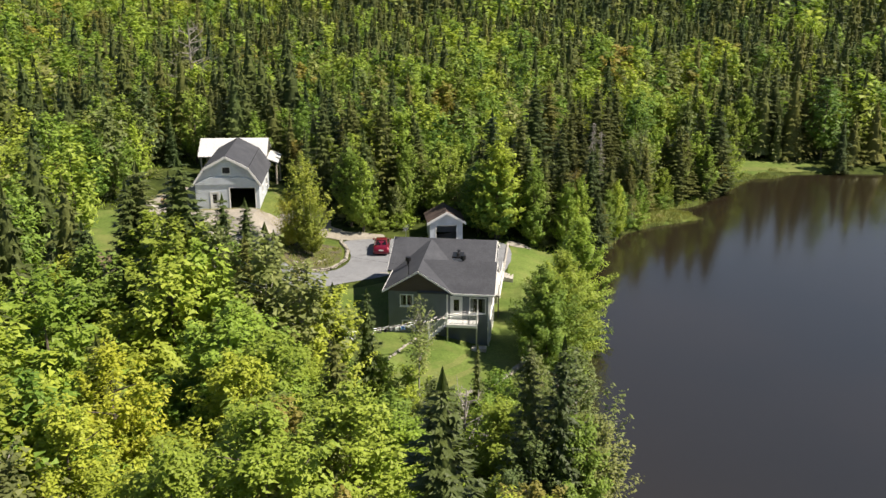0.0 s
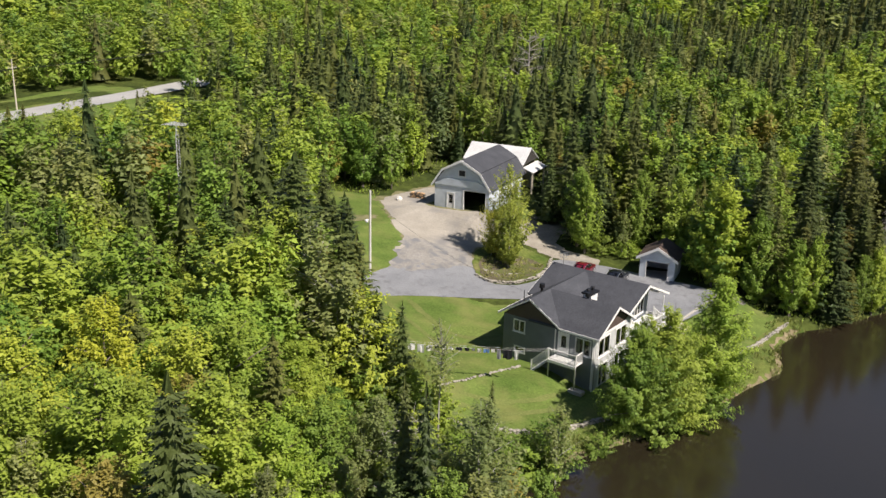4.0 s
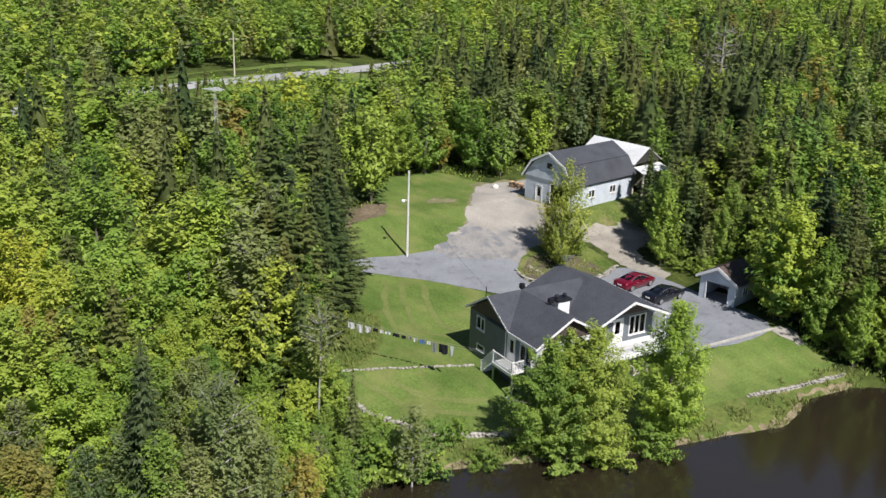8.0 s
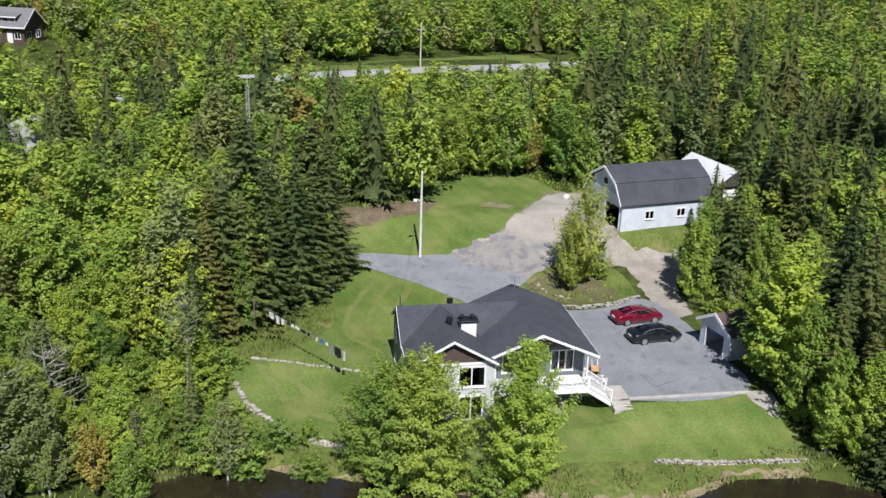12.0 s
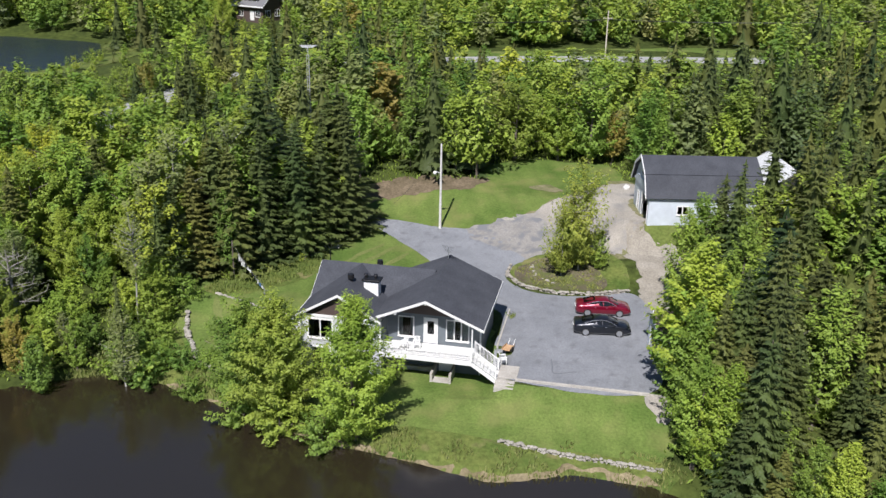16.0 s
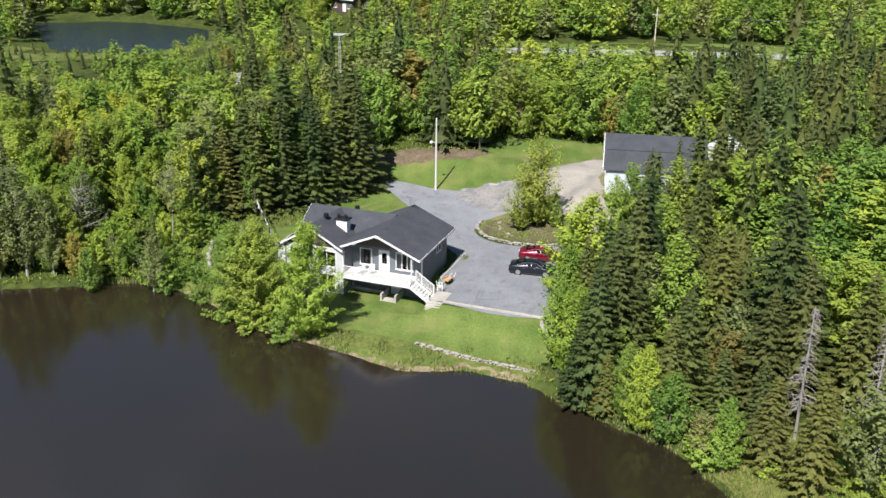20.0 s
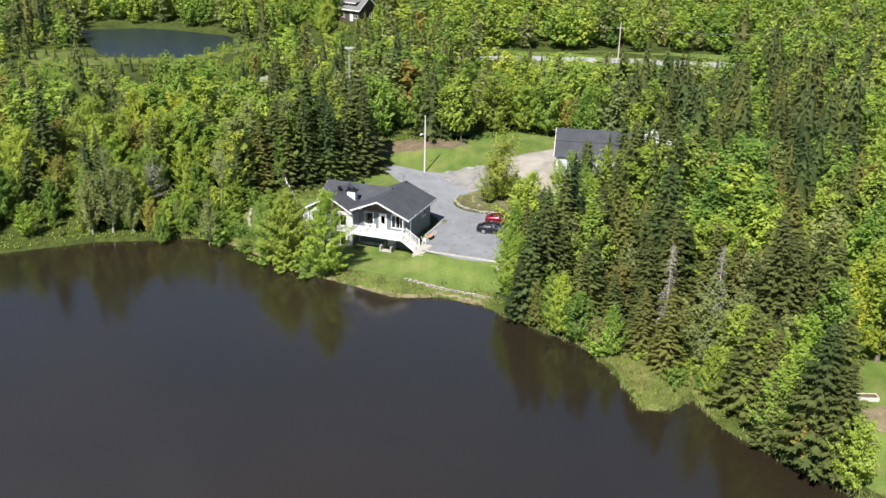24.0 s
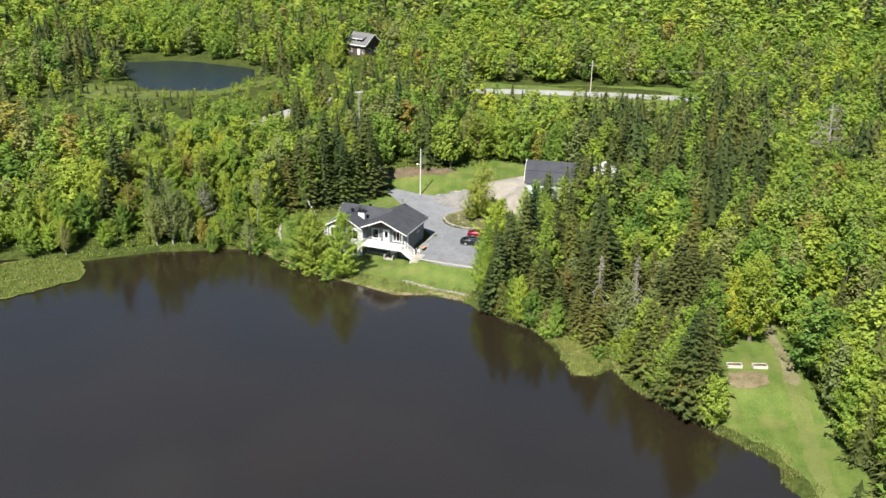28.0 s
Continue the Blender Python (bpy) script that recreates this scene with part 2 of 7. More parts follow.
MULCH = two_scale("dry_weedy_mulch", (0.075, 0.066, 0.042), (0.145, 0.125, 0.085), 0.9, 7.0, 0.95, 0.6, 0.05, 0.1, 0.6, tint=(0.7, (0.095, 0.11, 0.036), 0.44, 0.62))
SHORE_SOIL = two_scale("pale_shore_soil", (0.13, 0.11, 0.06), (0.24, 0.20, 0.125), 0.8, 6.0, 0.95, 0.5, 0.05, 0.1, 0.6)
GREY_SNAG = two_scale("grey_dead_twigs", (0.20, 0.185, 0.17), (0.31, 0.29, 0.27), 1.2, 9.0, 0.9, 0.4, 0.02, 0.1, 0.7)
TYRE = plain("tyre_rubber", (0.02, 0.02, 0.02), 0.8, 0, 0.2, 0.2)
RIM = plain("silver_rim", (0.62, 0.62, 0.63), 0.3, 0.9, 0.5, 0.05)
DARK_ROOM = plain("dark_interior", (0.05, 0.048, 0.045), 0.9, 0, 0.1, 0.3)


def car_paint(name, colour):
    m, nt, b = mat(name, 0.28, 0.35, 0.5)
    b.inputs["Coat Weight"].default_value, b.inputs["Coat Roughness"].default_value = 0.8, 0.05
    n = noise_node(nt, 1.5, 4)
    nt.links.new(ramp(nt, n, [(0.3, tuple(c * 0.9 for c in colour)), (0.7, colour)]), b.inputs["Base Color"])
    return m


RED_PAINT = car_paint("red_car_paint", (0.19, 0.004, 0.022))
BLACK_PAINT = car_paint("black_car_paint", (0.010, 0.012, 0.018))


def glass_mat(name, tint):
    m = bpy.data.materials.new(name)
    m.use_nodes = True
    nt = m.node_tree
    nt.nodes.remove(nt.nodes["Principled BSDF"])
    tr, gl, fr, mx = (nt.nodes.new(k) for k in ("ShaderNodeBsdfTransparent", "ShaderNodeBsdfGlossy", "ShaderNodeFresnel", "ShaderNodeMixShader"))
    tr.inputs[0].default_value, gl.inputs["Roughness"].default_value, fr.inputs[0].default_value = (*tint, 1), 0.02, 1.5
    nt.links.new(fr.outputs[0], mx.inputs[0])
    nt.links.new(tr.outputs[0], mx.inputs[1])
    nt.links.new(gl.outputs[0], mx.inputs[2])
    nt.links.new(mx.outputs[0], nt.nodes["Material Output"].inputs[0])
    return m


GLASS = glass_mat("window_glass", (0.72, 0.76, 0.76))

WATER, wnt, wb = mat("dark_lake_water", 0.13, 0.0, 0.9)
wb.inputs["IOR"].default_value = 1.6
wtone = noise_node(wnt, 0.03, 3, 0.5, "World")
wnt.links.new(ramp(wnt, wtone, [(0.3, (0.0155, 0.0130, 0.0082)), (0.7, (0.0235, 0.0176, 0.0102))]), wb.inputs["Base Color"])
bump(wnt, wb, noise_node(wnt, 1.1, 3, 0.5, "World"), 0.15, 0.05)
POND_WATER, pnt, pb_ = mat("rippled_pond_water", 0.12, 0.0, 0.5)
# blue base colour stands in for the sky reflected in the pond
pb_.inputs["Base Color"].default_value = (0.014, 0.022, 0.036, 1)
bump(pnt, pb_, noise_node(pnt, 0.8, 4, 0.6, "World"), 0.9, 0.35)

LEAF_BRIGHT = leaf_mat("yellow_green_leaves", (0.165, 0.268, 0.040), (0.28, 0.38, 0.057), (0.335, 0.375, 0.058), 0.29)
LEAF_GOLD = leaf_mat("golden_yellow_leaves", (0.262, 0.328, 0.042), (0.352, 0.40, 0.05), (0.375, 0.39, 0.052), 0.32)
LEAF_MID = leaf_mat("fresh_green_leaves", (0.12, 0.215, 0.039), (0.215, 0.325, 0.056), (0.27, 0.335, 0.057), 0.29)
LEAF_GREY = leaf_mat("grey_green_budding_leaves", (0.14, 0.19, 0.065), (0.22, 0.26, 0.09), (0.25, 0.25, 0.09), 0.32)
LEAF_LAKE = leaf_mat("red_tipped_yellow_green_leaves", (0.165, 0.26, 0.044), (0.275, 0.365, 0.06), (0.30, 0.345, 0.06), 0.31, 0.5)
LEAF_ISLE = leaf_mat("olive_yellow_leaves", (0.235, 0.285, 0.052), (0.34, 0.375, 0.066), (0.385, 0.36, 0.068), 0.33, 0.5)
LEAF_RUST = leaf_mat("rusty_young_leaves", (0.21, 0.205, 0.055), (0.28, 0.255, 0.065), (0.30, 0.235, 0.065), 0.35)
NEEDLE = leaf_mat("dark_spruce_needles", (0.047, 0.076, 0.027), (0.088, 0.120, 0.035), (0.118, 0.132, 0.039), 0.15)
NEEDLE_OLIVE = leaf_mat("olive_fir_needles", (0.066, 0.092, 0.030), (0.114, 0.137, 0.038), (0.138, 0.139, 0.041), 0.18)
GRASS_BLADE = leaf_mat("tall_grass", (0.14, 0.20, 0.045), (0.22, 0.26, 0.07), (0.28, 0.27, 0.11), 0.3, 0.5)


# ---- mesh helpers ----
def mesh_np(name, verts, quads=None, tris=None, material=None, tone=None):
    """A mesh from arrays of corners and faces."""
    me = bpy.data.meshes.new(name)
    verts = np.asarray(verts, np.float32)
    parts_, sizes = [], []
    for f, k in ((quads, 4), (tris, 3)):
        if f is not None and len(f):
            f = np.asarray(f, np.int32)
            parts_.append(f.ravel())
            sizes.append(np.full(len(f), k, np.int32))
    loops, sizes = np.concatenate(parts_), np.concatenate(sizes)
    me.vertices.add(len(verts))
    me.vertices.foreach_set("co", verts.ravel())
    me.loops.add(len(loops))
    me.loops.foreach_set("vertex_index", loops)
    me.polygons.add(len(sizes))
    starts = np.concatenate(([0], np.cumsum(sizes)[:-1])).astype(np.int32)
    me.polygons.foreach_set("loop_start", starts)
    if tris is not None and quads is not None:
        me.polygons.foreach_set("use_smooth", sizes == 4)
    me.update(calc_edges=True)
    if tone is not None:
        me.attributes.new("tone", "FLOAT", "POINT").data.foreach_set("value", np.asarray(tone, np.float32))
    if material:
        me.materials.append(material)
    return me


def part(name, bm, material, parent=None, label="", smooth=False):
    me = bpy.data.meshes.new(name)
    bmesh.ops.recalc_face_normals(bm, faces=bm.faces[:])
    bm.to_mesh(me)
    bm.free()
    me.materials.append(material)
    if smooth:
        for p in me.polygons:
            p.use_smooth = True
    ob = new(name, me)
    if parent:
        ob.parent = parent
    if label:
        tagged(ob, label)
    return ob


def empty(name, x=0, y=0, z=0, rz=0, label="", category="", group="", kind=""):
    ob = new(name)
    ob.matrix_world = pose(x, y, z, 0, 0, rz)
    return tagged(ob, label, category, group, kind)


def box(bm, x0, y0, z0, x1, y1, z1, bevel=0.0, m=None):
    r = bmesh.ops.create_cube(bm, size=1)
    vs = r["verts"]
    for v in vs:
        v.co = Vector(((x0 + x1) / 2 + v.co.x * (x1 - x0), (y0 + y1) / 2 + v.co.y * (y1 - y0), (z0 + z1) / 2 + v.co.z * (z1 - z0)))
    if bevel:
        es = list({e for v in vs for e in v.link_edges})
        r2 = bmesh.ops.bevel(bm, geom=es, offset=bevel, segments=1, affect="EDGES")
        vs = list(set(r2["verts"]) | {v for v in vs if v.is_valid})
    if m:
        bmesh.ops.transform(bm, matrix=m, verts=vs)
    return vs


def boxp(name, dims, material, parent, label="", bevel=0.012, m=None):
    bm = bmesh.new()
    box(bm, *dims, bevel, m)
    return part(name, bm, material, parent, label)


def beam(bm, a, b, w, h=None):
    """A square bar from a to b."""
    a, b = Vector(a), Vector(b)
    d = b - a
    q = d.to_track_quat("Z", "Y").to_matrix().to_4x4()
    h = h or w
    box(bm, -w / 2, -h / 2, 0, w / 2, h / 2, d.length, 0, Matrix.Translation(a) @ q)


def tube(bm, a, b, r0, r1, n=8):
    a, b = Vector(a), Vector(b)
    d = b - a
    m = Matrix.Translation((a + b) / 2) @ d.to_track_quat("Z", "Y").to_matrix().to_4x4()
    bmesh.ops.create_cone(bm, cap_ends=True, segments=n, radius1=r0, radius2=r1, depth=d.length, matrix=m)


def prism(bm, pts, depth, m=None):
    """A flat outline (x, z) pushed along y by depth."""
    a = [bm.verts.new((x, 0, z)) for x, z in pts]
    b = [bm.verts.new((x, depth, z)) for x, z in pts]
    bm.faces.new(a)
    bm.faces.new(b[::-1])
    for i in range(len(pts)):
        j = (i + 1) % len(pts)
        bm.faces.new((a[i], b[i], b[j], a[j]))
    if m:
        bmesh.ops.transform(bm, matrix=m, verts=a + b)

# ---- ground ----
WATER_Z = -3.7
SHORE = [(47.9, 160.6), (40.1, 158.8), (36.4, 155.2), (33.4, 155.1), (31.0, 151.5), (28.6, 147.5), (25.6, 142.0), (21.4, 135.8), (17.0, 132.6), (19.9, 131.1),
         (21.0, 128.2), (14.7, 124.3), (10.0, 119.9), (8.0, 114.6), (6.0, 110.0), (4.0, 106.5), (3.5, 101.3), (5.8, 95.7), (4.3, 88.8), (3.6, 83.0),
         (0.6, 74.5), (-1.6, 68.4), (-1.6, 62.0), (1.8, 56.5), (5.0, 50.6), (13.6, 41.9), (18.0, 30.0), (24.0, 22.0), (35.0, 14.0), (48.0, 9.0), (64.0, 0.0), (80.0, -5.0), (97.0, 4.0), (104.0, 18.0), (121.0, 27.0), (132.0, 44.0),
         (127.0, 62.0), (138.0, 80.0), (133.0, 101.0), (142.0, 122.0), (139.0, 141.0), (124.0, 156.0), (117.0, 170.0), (98.0, 181.0), (84.0, 174.0), (73.0, 166.0), (60.0, 161.0)]
POND_Z = 2.6
POND = [(-118, -58), (-84, -20), (-92, -2), (-112, 0), (-128, -10), (-133, -38)]
D_KNOTS = (-30, -4, 0, 0.5, 3, 8, 12, 25, 36, 40, 46, 60, 130, 300, 700, 1600, 3000)
Z_KNOTS = (-3.0, -0.9, -0.06, 0.3, 0.75, 1.05, 2.2, 2.55, 3.4, 4.2, 5.7, 6.3, 8.3, 17.0, 42.0, 110.0, 150.0)
ROAD_LINE = [(-46, 35), (-61.7, 35.6), (-70, 36.2), (-79, 36.8), (-93, 41), (-106, 52), (-117, 69), (-122, 85), (-125, 100), (-128, 120), (-133, 145)]


def seg_distance(x, y, pts, closed):
    d = np.full(np.shape(x), 1e9)
    n = len(pts)
    for i in range(n if closed else n - 1):
        (ax, ay), (bx, by) = pts[i], pts[(i + 1) % n]
        ux, uy = bx - ax, by - ay
        s = np.clip(((x - ax) * ux + (y - ay) * uy) / (ux * ux + uy * uy), 0, 1)
        d = np.minimum(d, np.hypot(x - ax - s * ux, y - ay - s * uy))
    return d


def inside(x, y, pts):
    r = np.zeros(np.shape(x), bool)
    n = len(pts)
    for i in range(n):
        (ax, ay), (bx, by) = pts[i], pts[(i + 1) % n]
        if ay != by:
            r ^= ((ay > y) != (by > y)) & (x < (bx - ax) * (y - ay) / (by - ay) + ax)
    return r


def shore_d(x, y):
    d = seg_distance(x, y, SHORE, True)
    return np.where(inside(x, y, SHORE), -d, d)


def pad(z, x, y, x0, y0, x1, y1, level, soft):
    """Level a rectangle, blending out over soft metres."""
    d = np.hypot(np.maximum(np.maximum(x0 - x, x - x1), 0), np.maximum(np.maximum(y0 - y, y - y1), 0))
    k = np.clip(1 - d / soft, 0, 1)
    k = k * k * (3 - 2 * k)
    return z * (1 - k) + level * k


def ground_z(x, y):
    x, y = np.asarray(x, float), np.asarray(y, float)
    d = shore_d(x, y)
    z = WATER_Z + np.interp(d, D_KNOTS, Z_KNOTS)
    z = z + np.clip((d - 3) / 40, 0, 1) * 0.35 * (np.sin(x * 0.11 + 1.3) * np.cos(y * 0.09) + 0.4 * np.sin(x * 0.31) * np.sin(y * 0.27 + 2))
    z = z + np.clip((d - 150) / 300, 0, 1) * 6 * np.sin(x * 0.012 + 0.5) * np.cos(y * 0.010 + 1.0)
    z = pad(z, x, y, -24, 94.6, -5.2, 107, -1.42, 6)
    z = pad(z, x, y, -19, 76.0, -10, 84, -1.75, 5)
    z = pad(z, x, y, -8.0, 80.0, -3.6, 93.2, -2.55, 2.4)
    z = pad(z, x, y, -46, 103.5, -35, 118, 2.12, 4)
    z = pad(z, x, y, 8, 146, 19, 154, -1.0, 6)
    p = seg_distance(x, y, POND, True)
    p = np.where(inside(x, y, POND), -p, p)
    k = np.clip(1 - p / 25, 0, 1)
    z = z * (1 - k) + (POND_Z + np.clip(p * 0.12, -1.5, 3)) * k
    r = seg_distance(x, y, ROAD_LINE, False)
    k = np.clip(1 - (r - 3.5) / 9, 0, 1)
    return z * (1 - k) + (4.6 + 0.015 * (np.abs(y - 60) - 20)) * k


def axis(lo, hi, fine0, fine1, step, grow):
    a = list(np.arange(fine0, fine1 + 1e-6, step))
    s = step
    while a[-1] < hi:
        s = min(s * grow, 90)
        a.append(a[-1] + s)
    s = step
    b = [a[0]]
    while b[-1] > lo:
        s = min(s * grow, 90)
        b.append(b[-1] - s)
    return np.array(b[:0:-1] + a)


gx, gy = axis(-2600, 1500, -64, 48, 0.8, 1.12), axis(-1500, 2600, 40, 166, 0.8, 1.12)
GX, GY = np.meshgrid(gx, gy)
GZ = ground_z(GX, GY)
idx = np.arange(GX.size).reshape(GX.shape)
quads = np.stack([idx[:-1, :-1], idx[:-1, 1:], idx[1:, 1:], idx[1:, :-1]], -1).reshape(-1, 4)
me = mesh_np("ground", np.stack([GX, GY, GZ], -1).reshape(-1, 3), quads, None, FOREST_FLOOR)
tagged(new("ground", me), "rolling forest ground with dark undergrowth and moss", "ground", kind="structure")


def smooth_outline(pts, step=0.9, wob=0.0, seed=3):
    """A closed outline rounded through its corners, with an uneven edge."""
    out, n = [], len(pts)
    for i in range(n):
        p0, p1, p2, p3 = (Vector(pts[(i + k) % n]) for k in (-1, 0, 1, 2))
        m = max(2, int((p2 - p1).length / step))
        for k in range(m):
            t = k / m
            q = 0.5 * (2 * p1 + (p2 - p0) * t + (2 * p0 - 5 * p1 + 4 * p2 - p3) * t * t + (3 * p1 - p0 - 3 * p2 + p3) * t ** 3)
            w = wob * (noise.noise((q.x * 0.6 + seed, q.y * 0.6, seed)) + 0.5 * noise.noise((q.x * 1.9, q.y * 1.9, seed)))
            out.append((q.x + w, q.y + wob * (noise.noise((q.x * 0.6, q.y * 0.6 + seed, 9.0)) + 0.5 * noise.noise((q.x * 1.9, q.y * 1.9, 5.0)))))
    return out


def clip_cell(poly, x0, y0, x1, y1):
    for ax, lim, sgn in ((0, x0, 1), (0, x1, -1), (1, y0, 1), (1, y1, -1)):
        out, n = [], len(poly)
        for i in range(n):
            a, b = poly[i], poly[(i + 1) % n]
            da, db = sgn * (a[ax] - lim), sgn * (b[ax] - lim)
            if da >= 0:
                out.append(a)
            if (da >= 0) != (db >= 0):
                t = da / (da - db)
                out.append((a[0] + (b[0] - a[0]) * t, a[1] + (b[1] - a[1]) * t))
        poly = out
        if len(poly) < 3:
            return []
    return poly


def drape(name, outline, lift, material, label, category, step=1.6, level=None):
    """A sheet laid on the ground inside an outline."""
    xs, ys = [p[0] for p in outline], [p[1] for p in outline]
    verts, faces, key = [], [], {}

    def vid(p):
        k = (round(p[0], 3), round(p[1], 3))
        if k not in key:
            key[k] = len(verts)
            verts.append(k)
        return key[k]

    y = math.floor(min(ys) / step) * step
    while y < max(ys):
        strip = clip_cell(outline, -1e5, y, 1e5, y + step)
        x = math.floor(min(xs) / step) * step
        while x < max(xs) and strip:
            c = clip_cell(strip, x, y, x + step, y + step)
            f = []
            for p in c:
                v = vid(p)
                if v not in f:
                    f.append(v)
            if len(f) > 2:
                faces.append(f)
            x += step
        y += step
    v = np.array(verts)
    z = ground_z(v[:, 0], v[:, 1]) + lift if level is None else np.full(len(v), level)
    me = bpy.data.meshes.new(name)
    me.from_pydata(np.column_stack([v, z]).tolist(), [], faces)
    me.materials.append(material)
    me.update()
    return tagged(new(name, me), label, category, kind="structure")


def band(line, width):
    """The outline of a strip along a line."""
    left, right = [], []
    for i, p in enumerate(line):
        a, b = Vector(line[max(i - 1, 0)]), Vector(line[min(i + 1, len(line) - 1)])
        d = (b - a).normalized()
        left.append((p[0] - d.y * width / 2, p[1] + d.x * width / 2))
        right.append((p[0] + d.y * width / 2, p[1] - d.x * width / 2))
    return left + right[::-1]


# lakes
bm = bmesh.new()
bmesh.ops.contextual_create(bm, geom=[bm.verts.new((x * 1.0, y * 1.0, WATER_Z)) for x, y in [(-6, -40), (200, -40), (200, 240), (30, 240), (-6, 130)]])
tagged(part("water", bm, WATER), "still dark brown lake reflecting trees and sky", "lake", kind="structure")
bm = bmesh.new()
bmesh.ops.contextual_create(bm, geom=[bm.verts.new((x, y, POND_Z)) for x, y in [(-145, -75), (-70, -75), (-70, 15), (-145, 15)]])
tagged(part("water_pond", bm, POND_WATER), "small pond among the trees, its water coloured dark blue for reflected sky", "pond", kind="structure")

# clearings: lawns, drive, yard
LAWN_OUT = [(-33.5, 77.5), (-30, 70.5), (-22, 65.5), (-15, 63.5), (-9.5, 65.5), (-4.5, 69.0), (-2.2, 73.0), (-0.5, 78), (1.4, 84), (1.8, 92), (2.0, 97), (2.2, 106.6), (-3.6, 108.0),
            (-5, 106.5), (-4.5, 95), (-12, 93), (-20, 88), (-25, 85.5)]
drape("lawn", smooth_outline(LAWN_OUT, 0.6, 0.6), 0.03, LAWN, "sunlit mown lawn with pale mower tracks", "lawn", 0.8)
BANK_OUT = [(-9.5, 65.3), (-4.4, 69.2), (-2.3, 73.4), (-0.4, 78.4), (1.2, 84), (1.6, 92), (1.9, 97), (2.0, 106.9), (4.6, 107.5), (4.6, 101.2), (6.6, 95.8), (5.1, 88.8), (4.4, 83), (1.4, 74.5), (-0.8, 69.0), (-2.2, 66.2), (-6.5, 64.6)]
drape("lakeside_bank", smooth_outline(BANK_OUT, 0.9, 0.4), 0.05, ROUGH_GRASS, "rough unmown grass bank along the water", "grass bank", 0.8)
FIELD_OUT = [(-34.4, 87), (-34.8, 83.3), (-36.2, 78.6), (-38.4, 74.0), (-41.3, 72.1), (-43.1, 76.5), (-43.6, 80.4), (-44.2, 84.6), (-47, 86.0), (-51.7, 85.6), (-54.6, 91), (-56.2, 96.5), (-56.6, 100.2), (-53.8, 102.2), (-48.2, 102.6), (-45.1, 98.9), (-40.9, 95.2), (-37.6, 93.2), (-35.0, 89.8)]
drape("lawn_field", smooth_outline(FIELD_OUT, 0.6, 0.8), 0.03, LAWN, "open grass field beside the gravel yard", "lawn", 0.8)
drape("bare_earth", smooth_outline([(-39.6, 73.4), (-42.4, 71.6), (-45.6, 77.6), (-46.4, 83.4), (-46.8, 87.0), (-44.6, 86.8), (-42.6, 83.6), (-41.9, 79.0), (-40.8, 76.2)], 0.6, 1.0), 0.05, BROWN_EARTH, "bare brown earth at the edge of the spruces", "earth", 0.8)
for line in ([(-29.5, 78.5), (-24.5, 76.0), (-19.5, 75.0), (-15.6, 77.6)], [(-29.0, 80.0), (-24.0, 77.8), (-19.5, 77.0), (-16.2, 79.4)], [(-27.5, 81.8), (-23.0, 79.8), (-19.0, 79.4), (-16.6, 81.6)], [(-13.6, 67.4), (-8.6, 70.2), (-5.6, 74.0)], [(-12.4, 69.8), (-8.8, 72.2), (-6.6, 75.6)]):
    drape("mown_swath", smooth_outline(band(line, 0.55), 0.5, 0.25), 0.045, MOWN_PALE, "pale swath left by the mower", "lawn", 0.8)
WEEDS_OUT = [(-27, 73.2), (-22.6, 74.4), (-17.4, 71.4), (-14.9, 68.6), (-15.0, 65.4), (-18.6, 65.8), (-22.6, 68.4)]
drape("rough_strip", smooth_outline(WEEDS_OUT, 0.5, 0.7), 0.06, ROUGH_GRASS, "weedy rough strip at the foot of the spruces", "rough grass", 0.8)
DRIVE_OUT = [(-46, 70.5), (-39.2, 72.8), (-37.0, 76.0), (-36.4, 79), (-35.1, 83.3), (-34.5, 87), (-34.8, 89.8), (-33.6, 92.6), (-30.5, 95.5), (-27, 93.0), (-24.8, 92.3), (-22.6, 94.2), (-21.8, 97.6), (-22.6, 101.5), (-24, 104.4),
             (-20, 106.2), (-12, 106.6), (-4.75, 106.0), (-4.55, 95.7), (-8.5, 93.6), (-15.6, 93.4), (-18.0, 91.5), (-23, 87.2), (-27, 83.8), (-31, 80.2), (-35, 76.2), (-40, 72), (-46, 68)]
drape("driveway", smooth_outline(DRIVE_OUT, 0.7, 0.12), 0.05, ASPHALT, "worn pale grey asphalt drive and parking pad", "driveway", 0.8)
YARD_OUT = [(-34.4, 88.4), (-37.6, 93.0), (-40.9, 95.0), (-45.1, 98.7), (-48.6, 101.9), (-49, 105), (-47, 116), (-43.2, 116.5), (-43, 104.2), (-36, 105.2), (-34.2, 104.4), (-32.6, 103.8),
            (-30.6, 102.8), (-31.4, 99), (-30.2, 96), (-28.6, 94.0), (-31.0, 91.4)]
drape("gravel_yard", smooth_outline(YARD_OUT, 0.45, 0.7), 0.04, GRAVEL, "pale gravel yard in front of the barn", "gravel yard", 0.8)
drape("worn_edge", smooth_outline([(x + 0.10 * (x + 42), y + 0.06 * (y - 101)) for x, y in YARD_OUT], 0.45, 1.3, 8), 0.036, TRACK, "thin trodden grass at the edge of the gravel", "worn grass", 0.8)
drape("dusty_strip", smooth_outline([(-35.6, 88.6), (-33.8, 87.2), (-31.6, 88.8), (-29.4, 92.0), (-29.0, 94.6), (-31.6, 96.6), (-34.8, 96.0), (-37.0, 93.6)], 0.4, 1.3, 5), 0.058, DUSTY, "asphalt covered with gravel dust", "driveway", 0.8)
